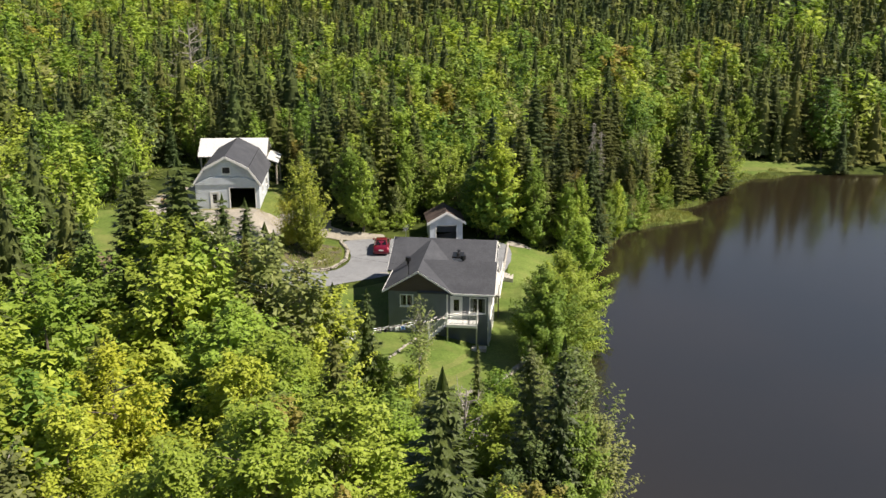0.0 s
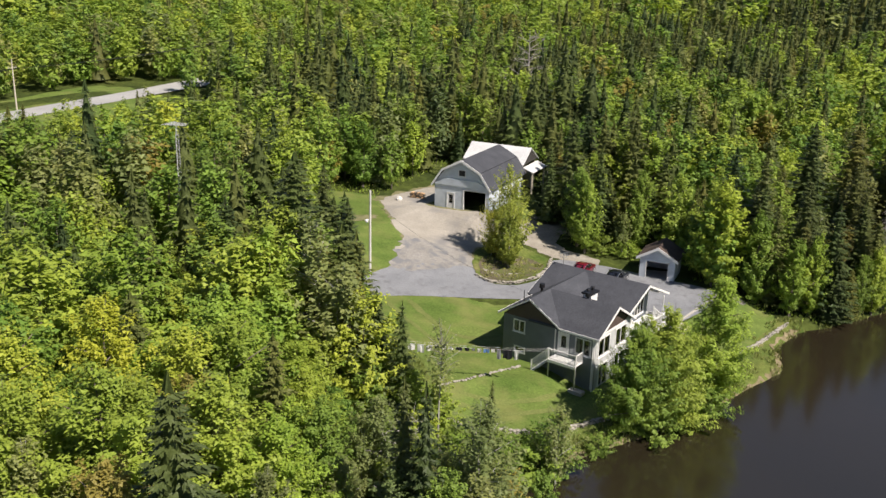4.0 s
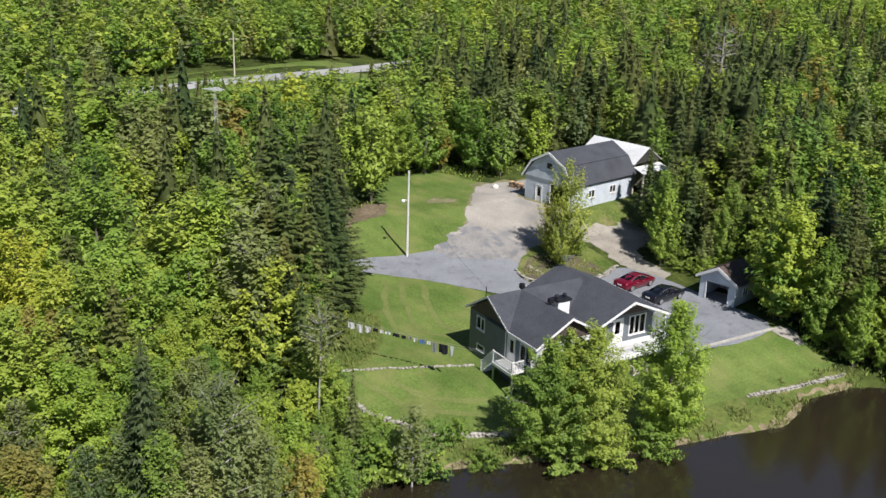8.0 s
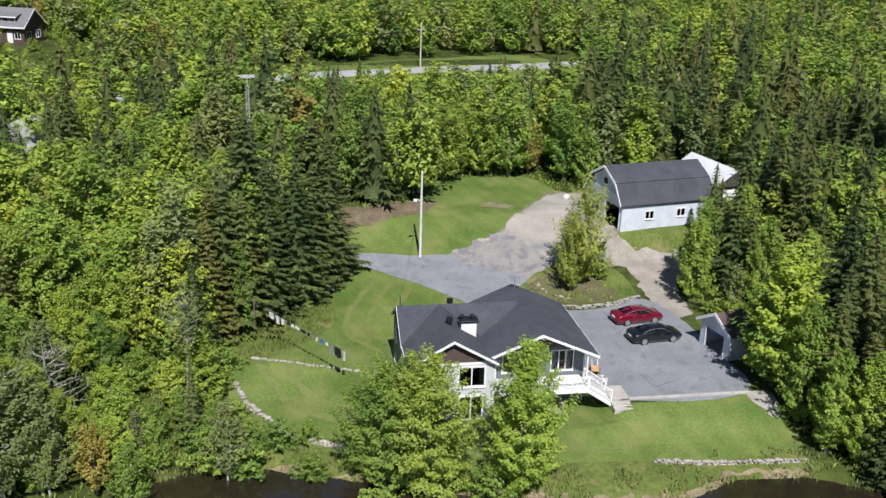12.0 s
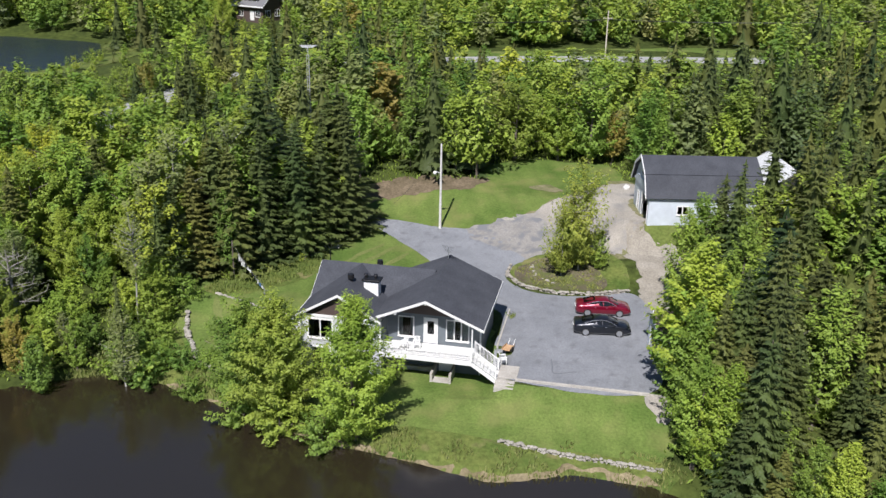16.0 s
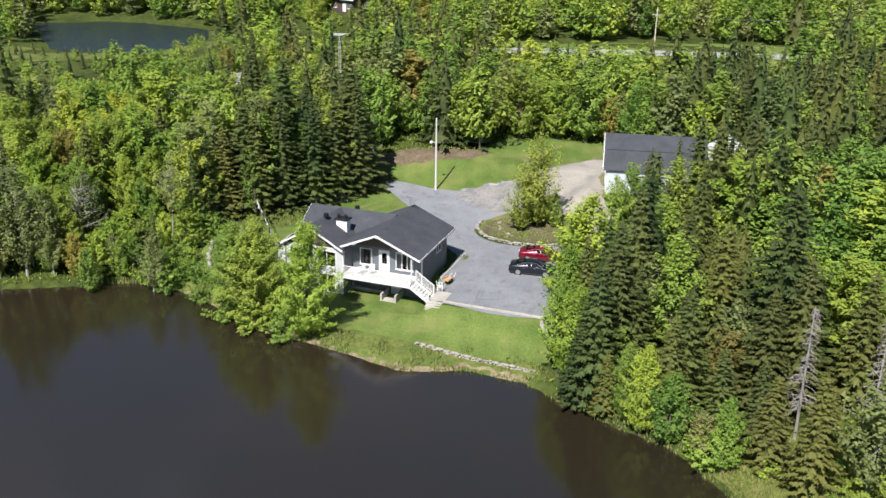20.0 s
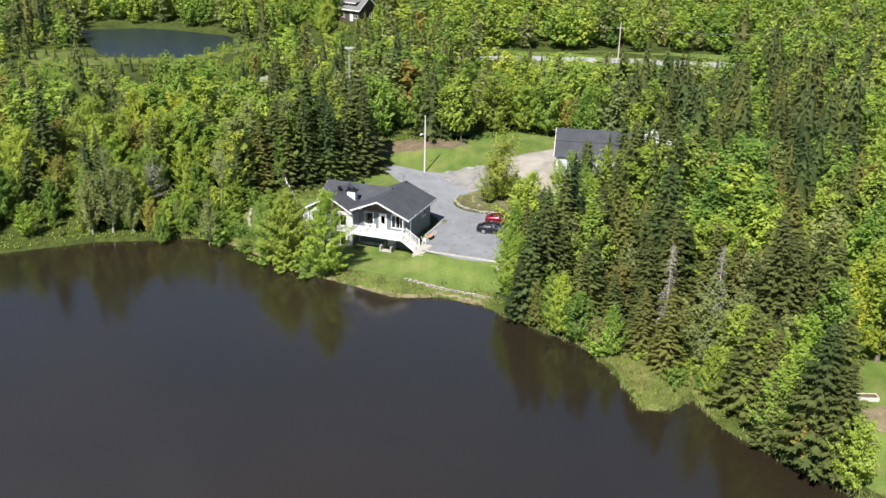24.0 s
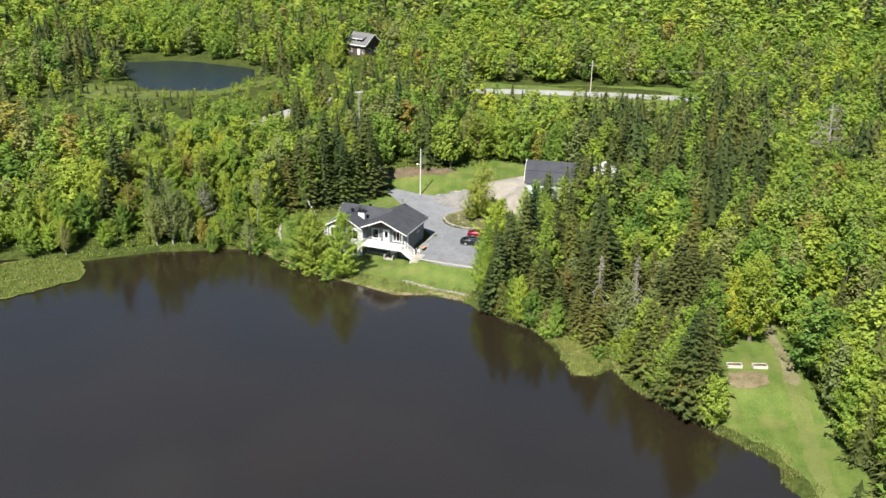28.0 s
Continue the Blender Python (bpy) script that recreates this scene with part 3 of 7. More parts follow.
drape("side_track", smooth_outline([(-35.2, 103.8), (-33.0, 106.6), (-32.2, 112), (-31.8, 119), (-28.0, 119), (-27.2, 112), (-25.4, 108.6), (-20.2, 108.2), (-19.4, 106.2), (-23.6, 105.0), (-27.6, 105.0), (-31.6, 103.8)], 0.45, 0.9), 0.045, SIDE_DIRT, "trodden dirt track beside the barn", "track", 0.8)
drape("barn_grass", smooth_outline([(-35.4, 106.6), (-36.9, 116.6), (-32.6, 115.4), (-31.6, 110.5), (-32.4, 105.8)], 0.5, 0.7), 0.035, ROUGH_GRASS, "thin rough grass along the barn wall", "grass", 0.8)
drape("asphalt_seam", smooth_outline(band([(-8.6, 98.3), (-7.4, 98.5), (-6.3, 98.72), (-6.9, 100.4)], 0.11), 0.3, 0.05), 0.064, TAR, "dark tar seam in the asphalt", "driveway", 0.4)
drape("shed_gravel", smooth_outline([(-4.4, 105.7), (-3.0, 105.8), (-1.9, 106.8), (-2.4, 107.9), (-4.4, 107.9)], 0.3, 0.9), 0.07, GRAVEL, "patch of pale gravel beside the parking pad", "gravel", 0.8)
drape("sand_patch", smooth_outline([(-45.6, 92.6), (-44.2, 92.8), (-43.8, 95.4), (-44.8, 96.0), (-46.0, 94.6)], 0.3, 0.9), 0.06, TRACK, "bare sandy patch in the grass", "sand", 0.8)
ISLAND = [(-26.8, 92.7), (-25.0, 92.8), (-23.2, 94.6), (-22.5, 97.8), (-23.2, 101.5), (-24.6, 104.0), (-27.5, 104.0), (-30, 102.5), (-31, 99.5), (-30, 96.5), (-28.6, 94.3)]
drape("planted_island", smooth_outline(ISLAND, 0.5, 0.35), 0.12, ROUGH_GRASS, "planted bed with low herbs inside the turning circle", "garden bed", 0.8)
MULCH_OUT = [(-26.6, 93.2), (-24.8, 93.5), (-23.4, 95.6), (-23.0, 98.6), (-23.8, 101.6), (-26.2, 101.8), (-28.6, 99.6), (-29.0, 96.4)]
drape("mulch_bed", smooth_outline(MULCH_OUT, 0.5, 0.3), 0.17, MULCH, "dry weedy mulched bed round the tree", "garden bed", 0.8)
SHORE_LINE = [(-1.4, 69.0), (0.8, 74.5), (3.7, 83.0), (4.4, 88.8), (5.8, 95.7), (3.6, 101.3), (4.1, 106.5)]
drape("shore_edge", smooth_outline(band(SHORE_LINE, 0.7), 0.4, 0.75), 0.09, SHORE_SOIL, "bare pale soil along the waterline", "shore", 0.8)
drape("pond_marsh", smooth_outline([(-130, 4), (-112, 10), (-88, 7), (-72, -6), (-64, -20), (-74, -34), (-86, -24), (-93, -4), (-112, -1.5), (-127, -8)], 3.0, 1.5), 0.08, ROUGH_GRASS, "pale green marsh round the pond", "marsh", 4.0)
drape("road", smooth_outline(band(ROAD_LINE, 7.0), 3.0), 0.10, ROAD_GREY, "pale grey country road through the woods", "road", 4.0)
drape("road_verge", smooth_outline(band([(-112.5, 74), (-116.5, 88), (-119, 104), (-121, 122)], 7.0), 3.0, 0.8), 0.06, LAWN, "mown grass verge along the road", "grass verge", 4.0)
drape("road_verge_far", smooth_outline(band([(-126, 66), (-129.5, 85), (-133, 104), (-137, 124)], 9.0), 3.0, 0.8), 0.06, LAWN, "mown grass verge beyond the road", "grass verge", 4.0)
EAST_OUT = [(-2, 144.5), (6, 144), (14, 144.5), (20, 141.5), (25, 145.2), (28.5, 150), (31.5, 154.5), (36.2, 157.8), (44, 161.5), (42, 166), (34, 164), (25, 160), (16, 157.5), (8, 155.5), (2, 153.5), (-3, 149)]
drape("lawn_shore", smooth_outline(EAST_OUT, 0.9, 0.4), 0.04, LAWN, "grassy clearing sloping to the lake", "lawn", 0.8)
drape("grass_track", smooth_outline(band([(13.4, 154.7), (20, 155.9), (26.5, 157.5), (33.1, 158.8), (38.1, 159.7), (45, 161.6)], 1.9), 0.6, 0.5), 0.06, MOWN_PALE, "flattened pale grass where cars cross the clearing", "track", 0.8)
drape("track", smooth_outline(band([(-3, 151), (4.6, 152.3), (11.3, 154.3), (17.0, 155.4)], 1.7), 0.6, 0.5), 0.07, TRACK, "worn grassy track across the clearing", "track", 0.8)
drape("vegetable_bed", smooth_outline([(17.6, 147.4), (16.2, 151.8), (19.0, 152.4), (20.8, 148.4)], 0.5, 0.7), 0.09, SHORE_SOIL, "dug brown vegetable bed", "garden bed", 0.8)
drape("spit", smooth_outline([(10.5, 122), (14.6, 124.6), (20.8, 128.4), (19.8, 130.9), (16.4, 132.4), (19, 135), (10, 136), (6, 128)], 0.8, 0.4), 0.04, ROUGH_GRASS, "low grassy spit reaching into the lake", "grass spit", 0.8)
drape("grass_islet", smooth_outline([(13.5, 40.5), (19.6, 46.6), (24, 45.2), (28.4, 43.2), (32, 41), (33, 33), (24, 29), (16, 34)], 0.9, 0.6), 0, ROUGH_GRASS, "pale green marshy grass islet in the lake", "grass islet", 1.4, level=WATER_Z + 0.12)

CLEARINGS = [[(13.6, 123.6), (14.8, 124), (21.4, 128.2), (20.4, 131.2), (16.4, 132.6), (13.6, 130.5), (12.6, 127)], LAWN_OUT, BANK_OUT, FIELD_OUT, DRIVE_OUT, YARD_OUT, ISLAND, EAST_OUT, [(-20, 78), (-2, 78), (-2, 108), (-20, 108)], [(-17, 104.5), (-8.8, 104.5), (-8.8, 112.2), (-17, 112.2)], [(-50, 100), (-32, 103), (-33, 124), (-54, 124)],
             [(-44, 73), (-33, 75), (-33, 90), (-48, 102), (-46, 88)], [(-34, 104), (-27, 104), (-27.5, 117), (-34, 118)], [(-34, 76), (-24, 84), (-18, 92), (-20, 109), (-33, 109), (-42, 101), (-37, 88)], [(-34, 76), (-15, 82), (-15, 110), (-34, 110)], [(14, 143.4), (20, 139.6), (30, 146), (46, 160), (48, 167), (30, 161.5), (16, 158)],
             [(-153.9, 8.9), (-159.1, 19.8), (-146.5, 25.8), (-141.3, 14.9)], [(1.0, 102.0), (8.5, 103.0), (8.5, 108.6), (1.0, 108.6)]]

# ---- trees ----
rng = np.random.default_rng(7)


def leaf_tris(centres, normals, size, aspect=1.3, along=None, half=0.45):
    """Small pointed leaves or sprays: one triangle at each centre."""
    n = len(centres)
    normals = normals / np.linalg.norm(normals, axis=1, keepdims=True)
    ref = rng.normal(size=(n, 3)) if along is None else along
    u = ref - (ref * normals).sum(1, keepdims=True) * normals
    u /= np.linalg.norm(u, axis=1, keepdims=True) + 1e-9
    v = np.cross(normals, u)
    s = np.asarray(size).reshape(-1, 1)
    q = np.stack([centres - u * s * 0.45 * aspect - v * s * half, centres - u * s * 0.35 * aspect + v * s * half, centres + u * s * 0.6 * aspect], 1)
    return q.reshape(-1, 3), np.arange(3 * n).reshape(n, 3)


def cone_core(h, r, low, power, sides=8, tiers=7, share=0.62):
    """The dense inside of a spruce: stacked skirts that narrow upwards."""
    v = []
    for i in range(tiers):
        for f, w in ((i / tiers, 1.0), ((i + 0.8) / tiers, 0.78)):
            for k in range(sides):
                a = 2 * math.pi * k / sides + 0.5 * i
                rr = (r * (1 - f) ** power * w * share + 0.03) * rng.uniform(0.85, 1.15)
                v.append((rr * math.cos(a), rr * math.sin(a), h * (low + (1 - low) * f * 0.97)))
    n = tiers * 2
    q = [(i * sides + k, i * sides + (k + 1) % sides, (i + 1) * sides + (k + 1) % sides, (i + 1) * sides + k) for i in range(n - 1) for k in range(sides)]
    return np.array(v), np.array(q)


def broadleaf(h, r, limbs, leaves, size, low=0.28, rise=0.5, spread=0.5, dense=True, peak=0.0):
    """Crown of rising limbs feathered with small leaves, with gaps between them: corners, leaves, limb tips."""
    twist = rng.uniform(0, 6.28)
    k = np.arange(limbs) + 0.5
    b = np.clip(1 - 2 * k / limbs + rng.normal(size=limbs) * 0.07, -0.97, 0.99)
    a = 2.39996 * k + twist + rng.normal(size=limbs) * 0.4
    depth = np.where(rng.random(limbs) < 0.75, rng.uniform(0.86, 1.05, limbs), rng.uniform(0.55, 0.84, limbs))
    lob = 0.88 + 0.17 * np.sin(3 * a + twist) + 0.10 * np.sin(5 * a - twist + 3 * b) + 0.075 * rng.normal(size=limbs)
    zf = (b * depth + 1) / 2
    prof = np.sqrt(np.maximum(0.02, 1 - b * b)) * (1.06 - (0.30 + peak) * np.clip((zf - 0.42) / 0.58, 0, 1))
    rad = np.maximum(0.1, r - 0.3 * spread) * lob * prof * depth
    tip = np.stack([rad * np.cos(a), rad * np.sin(a), h * (low + (0.97 - low) * zf)], -1)
    foot = np.zeros_like(tip)
    foot[:, 2] = np.clip(tip[:, 2] - rise * rad - 0.16 * h, 0.08 * h, 0.8 * h)
    n = limbs * leaves
    f = (1.04 - 0.68 * rng.random(n) ** 1.15)[:, None] if dense else (1.05 - 0.8 * rng.random(n))[:, None]
    axis_ = np.repeat(tip - foot, leaves, 0)
    sp = np.repeat(spread * rng.uniform(0.65, 1.3, limbs), leaves)[:, None] * (1.12 - 0.5 * f)
    off = rng.normal(size=(n, 3))
    off /= np.linalg.norm(off, axis=1, keepdims=True)
    off *= rng.uniform(0.15, 1.0, (n, 1)) ** 0.5
    pos = np.repeat(foot, leaves, 0) + axis_ * f + off * sp * np.array([1, 1, 0.62])
    out = pos - np.array([0, 0, h * 0.35])
    out /= np.linalg.norm(out, axis=1, keepdims=True)
    nrm = off * 0.5 + out * 0.55 + np.array([0, 0, 0.5]) + rng.normal(size=(n, 3)) * 0.30
    v, t = leaf_tris(pos, nrm, size * rng.uniform(0.6, 1.4, n))
    return v, t, tip


def spruce(h, r, whorl, branches, sprays, size, low=0.05, droop=0.30, power=0.9, tiers=7, sides=8, slim=0.2, core=0.5):
    """Whorls of drooping branches, each a flat fan of narrow sprays that point outwards: corners, sprays, inner body."""
    pos, nrm, along, sz = [], [], [], []
    z = h * low
    turn = 0.0
    while z < h * 0.975:
        f = (z - h * low) / (h * (1 - low))
        rad = r * (1 - f) ** power * rng.uniform(0.84, 1.12) + 0.12
        k = max(4, int(branches * (0.5 + 0.5 * (1 - f))))
        turn += 0.7
        for i in range(k):
            a = turn + 2 * math.pi * (i + rng.uniform(-0.3, 0.3)) / k
            rr = rad * rng.uniform(0.58, 1.18)
            zb = z + whorl * rng.uniform(-0.32, 0.32)
            ns = max(3, int(sprays * (0.35 + 0.65 * rr / (r + 0.1))))
            ca, sa = math.cos(a), math.sin(a)
            for s in range(ns):
                t = 0.30 + 0.70 * (s + 1) / ns
                last = s == ns - 1
                yaw = a + (0 if last else (0.75 if s % 2 else -0.75) * rng.uniform(0.6, 1.2))
                ln = size * (0.62 + 0.5 * (1 - f)) * rng.uniform(0.75, 1.25) * (1.0 if last else 1.15 - 0.35 * t)
                dx, dy = math.cos(yaw), math.sin(yaw)
                zz = zb - droop * rr * t + 0.16 * rr * t * t + rng.uniform(-0.04, 0.04)
                pos.append((rr * t * ca + 0.45 * ln * dx * (0 if last else 1), rr * t * sa + 0.45 * ln * dy * (0 if last else 1), zz - 0.08 * ln))
                along.append((dx, dy, -0.10 + 0.26 * t))
                nrm.append((0.34 * ca + rng.normal() * 0.2, 0.34 * sa + rng.normal() * 0.2, 1.0))
                sz.append(ln)
        z += whorl * (0.62 + 0.55 * (1 - f)) * rng.uniform(0.85, 1.15)
    for k in range(2):
        pos.append((0, 0, h * 0.985)), nrm.append((1 - k, k, 0.05)), along.append((0, 0, 1.0)), sz.append(size * 1.5)
    v, t = leaf_tris(np.array(pos), np.array(nrm), np.array(sz), 1.15, np.array(along), slim)
    cv, cq = cone_core(h, r, low, power, sides, tiers, core)
    return np.concatenate([v, cv]), t, cq + len(v)


def trunk_mesh(name, h, r, limbs, material, lean=0.02):
    """A tapered trunk with limbs that reach to the given points."""
    bm = bmesh.new()
    rings, sides = 6, 7
    prev = None
    for i in range(rings):
        f = i / (rings - 1)
        rr = r * (1.25 - 0.35 * min(1, f * 6)) * (1 - 0.88 * f)
        ox, oy = lean * h * f + 0.06 * math.sin(f * 7 + h), 0.06 * math.cos(f * 6 + h)
        ring = [bm.verts.new((ox + rr * math.cos(2 * math.pi * k / sides), oy + rr * math.sin(2 * math.pi * k / sides), -0.3 + (h + 0.3) * f)) for k in range(sides)]
        if prev:
            for k in range(sides):
                bm.faces.new((prev[k], prev[(k + 1) % sides], ring[(k + 1) % sides], ring[k]))
        prev = ring
    bm.faces.new(prev)
    for x, y, z in limbs:
        z0 = max(0.2 * h, min(z - 0.35 * math.hypot(x, y) - 0.3, 0.9 * h))
        tube(bm, (lean * z0, 0, z0), (x * 0.95, y * 0.95, z), r * 0.28, r * 0.07, 5)
    me = bpy.data.meshes.new(name)
    bm.to_mesh(me)
    bm.free()
    me.materials.append(material)
    return me


def tree_model(name, crown_mesh, trunk_me, label, category):
    e = new(name)
    tagged(e, label, category)
    for nm, me in (("trunk", trunk_me), ("crown", crown_mesh)):
        if me:
            o = new(nm, me)
            o.parent = e
    return e


MODELS = {}


def add_broadleaf(key, h, r, clumps, leaves, size, material, label, category, low=0.28, rise=0.5, limbs=9, spread=0.5, dense=True, peak=0.0):
    v, t, c = broadleaf(h, r, clumps, leaves, size, low, rise, spread, dense, peak)
    me = mesh_np("crown", v, None, t, material)
    tm = trunk_mesh("trunk", h * 0.85, (0.018 if dense else 0.010) * h, [tuple(p) for p in c[:: max(1, clumps // limbs)]], BARK if dense else PALE_BARK)
    MODELS[key] = (me, tm, label, category, h)


def add_spruce(key, h, r, material, label, whorl=0.42, branches=10, sprays=5, size=0.46, low=0.05, droop=0.30, power=0.9, slim=0.2):
    v, t, q = spruce(h, r, whorl, branches, sprays, size, low, droop, power, slim=slim)
    MODELS[key] = (mesh_np("crown", v, q, t, material), trunk_mesh("trunk", h * 0.97, 0.012 * h, [], BARK, 0), label, "spruce tree", h)


MAPLE = "bright yellow-green broadleaf tree with layered leaf clumps"
GREENT = "fresh green broadleaf tree with a rounded crown"
BUDDING = "thin grey-green tree just coming into leaf"
RUSTY = "young tree with rusty orange spring leaves"
DARK_SPRUCE = "dark green spruce with drooping tiered branches"
OLIVE_FIR = "olive-brown fir with dense tiered branches"
# (prefix, share of leaves, leaf size): full detail for the trees that the flight passes over, lighter for the rest
for pre, many, leaf in (("near_", 3.1, 0.14), ("", 1.0, 0.225)):
    for i, (h, r) in enumerate([(10.0, 3.5), (11.0, 3.7), (9.0, 3.3)]):
        add_broadleaf(pre + "maple%d" % i, h, r, 90, int(50 * many), leaf * 1.06, LEAF_BRIGHT, MAPLE, "broadleaf tree", 0.08, 0.4, 9, 0.66)
    for i, (h, r) in enumerate([(10.5, 3.0), (9.5, 3.1), (11.5, 3.1)]):
        add_broadleaf(pre + "birch%d" % i, h, r, 90, int(46 * many), leaf * 1.02, LEAF_MID, GREENT, "broadleaf tree", 0.08, 0.7, 9, 0.58, True, 0.14)
    for i, (h, r) in enumerate([(10.0, 2.4), (9.0, 2.1)]):
        add_broadleaf(pre + "aspen%d" % i, h, r, 76, int(26 * many), leaf * 0.95, LEAF_GREY, BUDDING, "broadleaf tree", 0.2, 1.0, 24, 0.44, False, 0.1)
    add_broadleaf(pre + "gold0", 9.5, 2.7, 70, int(44 * many), leaf, LEAF_GOLD, "golden yellow maple in young leaf", "broadleaf tree", 0.10, 0.5, 9, 0.55)
    add_broadleaf(pre + "rust0", 9.0, 2.4, 70, int(40 * many), leaf, LEAF_RUST, RUSTY, "broadleaf tree", 0.16, 0.8, 9, 0.45)
    for i, (h, r) in enumerate([(12.0, 2.7), (10.5, 2.4), (13.5, 2.9)]):
        add_spruce(pre + "spruce%d" % i, h, r, NEEDLE, DARK_SPRUCE, 0.56 if many == 1 else 0.46, 12 if many == 1 else 13, 11 if many == 1 else 18, 0.60 if many == 1 else 0.44, droop=0.12, power=0.86, slim=0.24 if many == 1 else 0.32)
    for i, (h, r) in enumerate([(11.5, 2.6), (13.0, 2.8)]):
        add_spruce(pre + "fir%d" % i, h, r, NEEDLE_OLIVE, OLIVE_FIR, 0.54 if many == 1 else 0.46, 12 if many == 1 else 13, 11 if many == 1 else 18, 0.60 if many == 1 else 0.44, droop=0.06, power=0.86, slim=0.24 if many == 1 else 0.32)
add_broadleaf("aspen2", 11.0, 1.75, 46, 22, 0.16, LEAF_GREY, "slender tree with a thin grey-green crown", "broadleaf tree", 0.55, 0.9, 34, 0.4, False)
add_broadleaf("lake0", 12.0, 2.8, 130, 70, 0.18, LEAF_MID, "tall dense green tree with a full crown", "broadleaf tree", 0.06, 0.45, 10, 0.6, True, 0.14)
add_broadleaf("lake1", 10.0, 3.6, 130, 70, 0.18, LEAF_MID, "broad dense green tree at the water's edge", "broadleaf tree", 0.06, 0.45, 10, 0.62)
add_broadleaf("lake2", 11.0, 3.0, 130, 72, 0.185, LEAF_BRIGHT, "full yellow-green maple with layered clumps", "broadleaf tree", 0.04, 0.25, 10, 0.62, True, 0.08)
add_broadleaf("lake3", 10.0, 3.5, 190, 140, 0.13, LEAF_LAKE, "yellow-green tree with reddish young leaf tips at the water", "broadleaf tree", -0.03, 0.4, 10, 0.62)
add_broadleaf("lake4", 12.0, 2.95, 190, 140, 0.13, LEAF_BRIGHT, "tall narrow yellow-green tree at the water", "broadleaf tree", -0.03, 0.4, 10, 0.6, True, 0.10)
add_broadleaf("lake5", 10.0, 3.0, 120, 66, 0.165, LEAF_ISLE, "airy olive-yellow tree with an oval crown", "broadleaf tree", 0.07, 0.7, 12, 0.5, False, -0.08)
add_broadleaf("shrub0", 2.2, 1.7, 40, 46, 0.11, LEAF_MID, "dense round green shrub", "shrub", 0.0, 0.5, 5, 0.3)
add_broadleaf("shrub1", 1.5, 1.2, 30, 34, 0.10, LEAF_BRIGHT, "low bright green bush", "shrub", 0.0, 0.5, 5, 0.22)


def snag_mesh(h, r, n, spread=0.3):
    bm = bmesh.new()
    tube(bm, (0, 0, -0.3), (0.2, 0, h * 0.6), r, r * 0.6, 7)
    tube(bm, (0.2, 0, h * 0.6), (0.1, 0.1, h), r * 0.6, r * 0.1, 6)
    for i in range(n):
        z = h * rng.uniform(0.3, 0.97)
        a, ln = rng.uniform(0, 6.28), (h - z) * spread + rng.uniform(0.4, 1.1) * (0.4 + 2 * spread)
        e = (ln * math.cos(a), ln * math.sin(a), z + ln * rng.uniform(0.0, 0.7))
        tube(bm, (0.15, 0, z), e, r * 0.28, r * 0.06, 4)
        for k in range(3):
            f = rng.uniform(0.4, 0.95)
            b = Vector((0.15, 0, z)).lerp(Vector(e), f)
            tube(bm, b, b + Vector(rng.normal(size=3)) * 0.35 + Vector((0, 0, 0.2)), r * 0.12, r * 0.04, 4)
    me = bpy.data.meshes.new("trunk")
    bm.to_mesh(me)
    bm.free()
    me.materials.append(GREY_SNAG)
    return me


MODELS["snag0"] = (None, snag_mesh(8.5, 0.17, 34), "bleached leafless dead tree", "dead tree", 8.5)
def dead_conifer(h, r, n):
    """A bare conifer: a straight stem with many short drooping twigs, longer towards the foot."""
    bm = bmesh.new()
    tube(bm, (0, 0, -0.3), (0.1, 0.05, h), r, r * 0.15, 7)
    for i in range(n):
        z = h * rng.uniform(0.22, 0.985)
        a, ln = rng.uniform(0, 6.28), (0.25 + 1.15 * (1 - z / h)) * rng.uniform(0.5, 1.1)
        mid = (0.6 * ln * math.cos(a), 0.6 * ln * math.sin(a), z - 0.10 * ln)
        e = (ln * math.cos(a + 0.15), ln * math.sin(a + 0.15), z - 0.42 * ln)
        tube(bm, (0.05, 0, z), mid, r * 0.22, r * 0.15, 4)
        tube(bm, mid, e, r * 0.15, r * 0.05, 4)
        for k in range(2):
            b = Vector(mid).lerp(Vector(e), rng.uniform(0, 0.9))
            tube(bm, b, b + Vector((rng.normal() * 0.16, rng.normal() * 0.16, -0.22)), r * 0.12, r * 0.05, 3)
    me = bpy.data.meshes.new("trunk")
    bm.to_mesh(me)
    bm.free()
    me.materials.append(GREY_SNAG)
    return me


MODELS["snag1"] = (None, dead_conifer(9.0, 0.10, 120), "slim grey dead conifer with short bare twigs", "dead tree", 9.0)


def plant(key, x, y, h=None, wide=1.0, turn=None, label="", z=None):
    crown, tm, lab, cat, h0 = MODELS[key]
    name = {"m": "maple_tree", "b": "birch_tree", "a": "aspen_tree", "r": "young_tree", "s": "spruce_tree", "l": "maple_tree", "f": "fir_tree", "g": "maple_tree"}[key.replace("near_", "")[0]]
    name = "shrub" if key.startswith("shrub") else "dead_tree" if key.startswith("snag") else name
    e = tree_model(name, crown, tm, label or lab, cat)
    s = (h or h0) / h0
    zz = float(ground_z(x, y)) if z is None else z
    e.matrix_world = Matrix.Translation((x, y, zz)) @ Matrix.Rotation(rng.uniform(0, 6.28) if turn is None else turn, 4, "Z") @ Matrix.Diagonal((s * wide, s * wide, s, 1))
    e["group"] = {"tree": "woodland trees", "shrub": "shrubs"}["shrub" if name == "shrub" else "tree"]
    return e


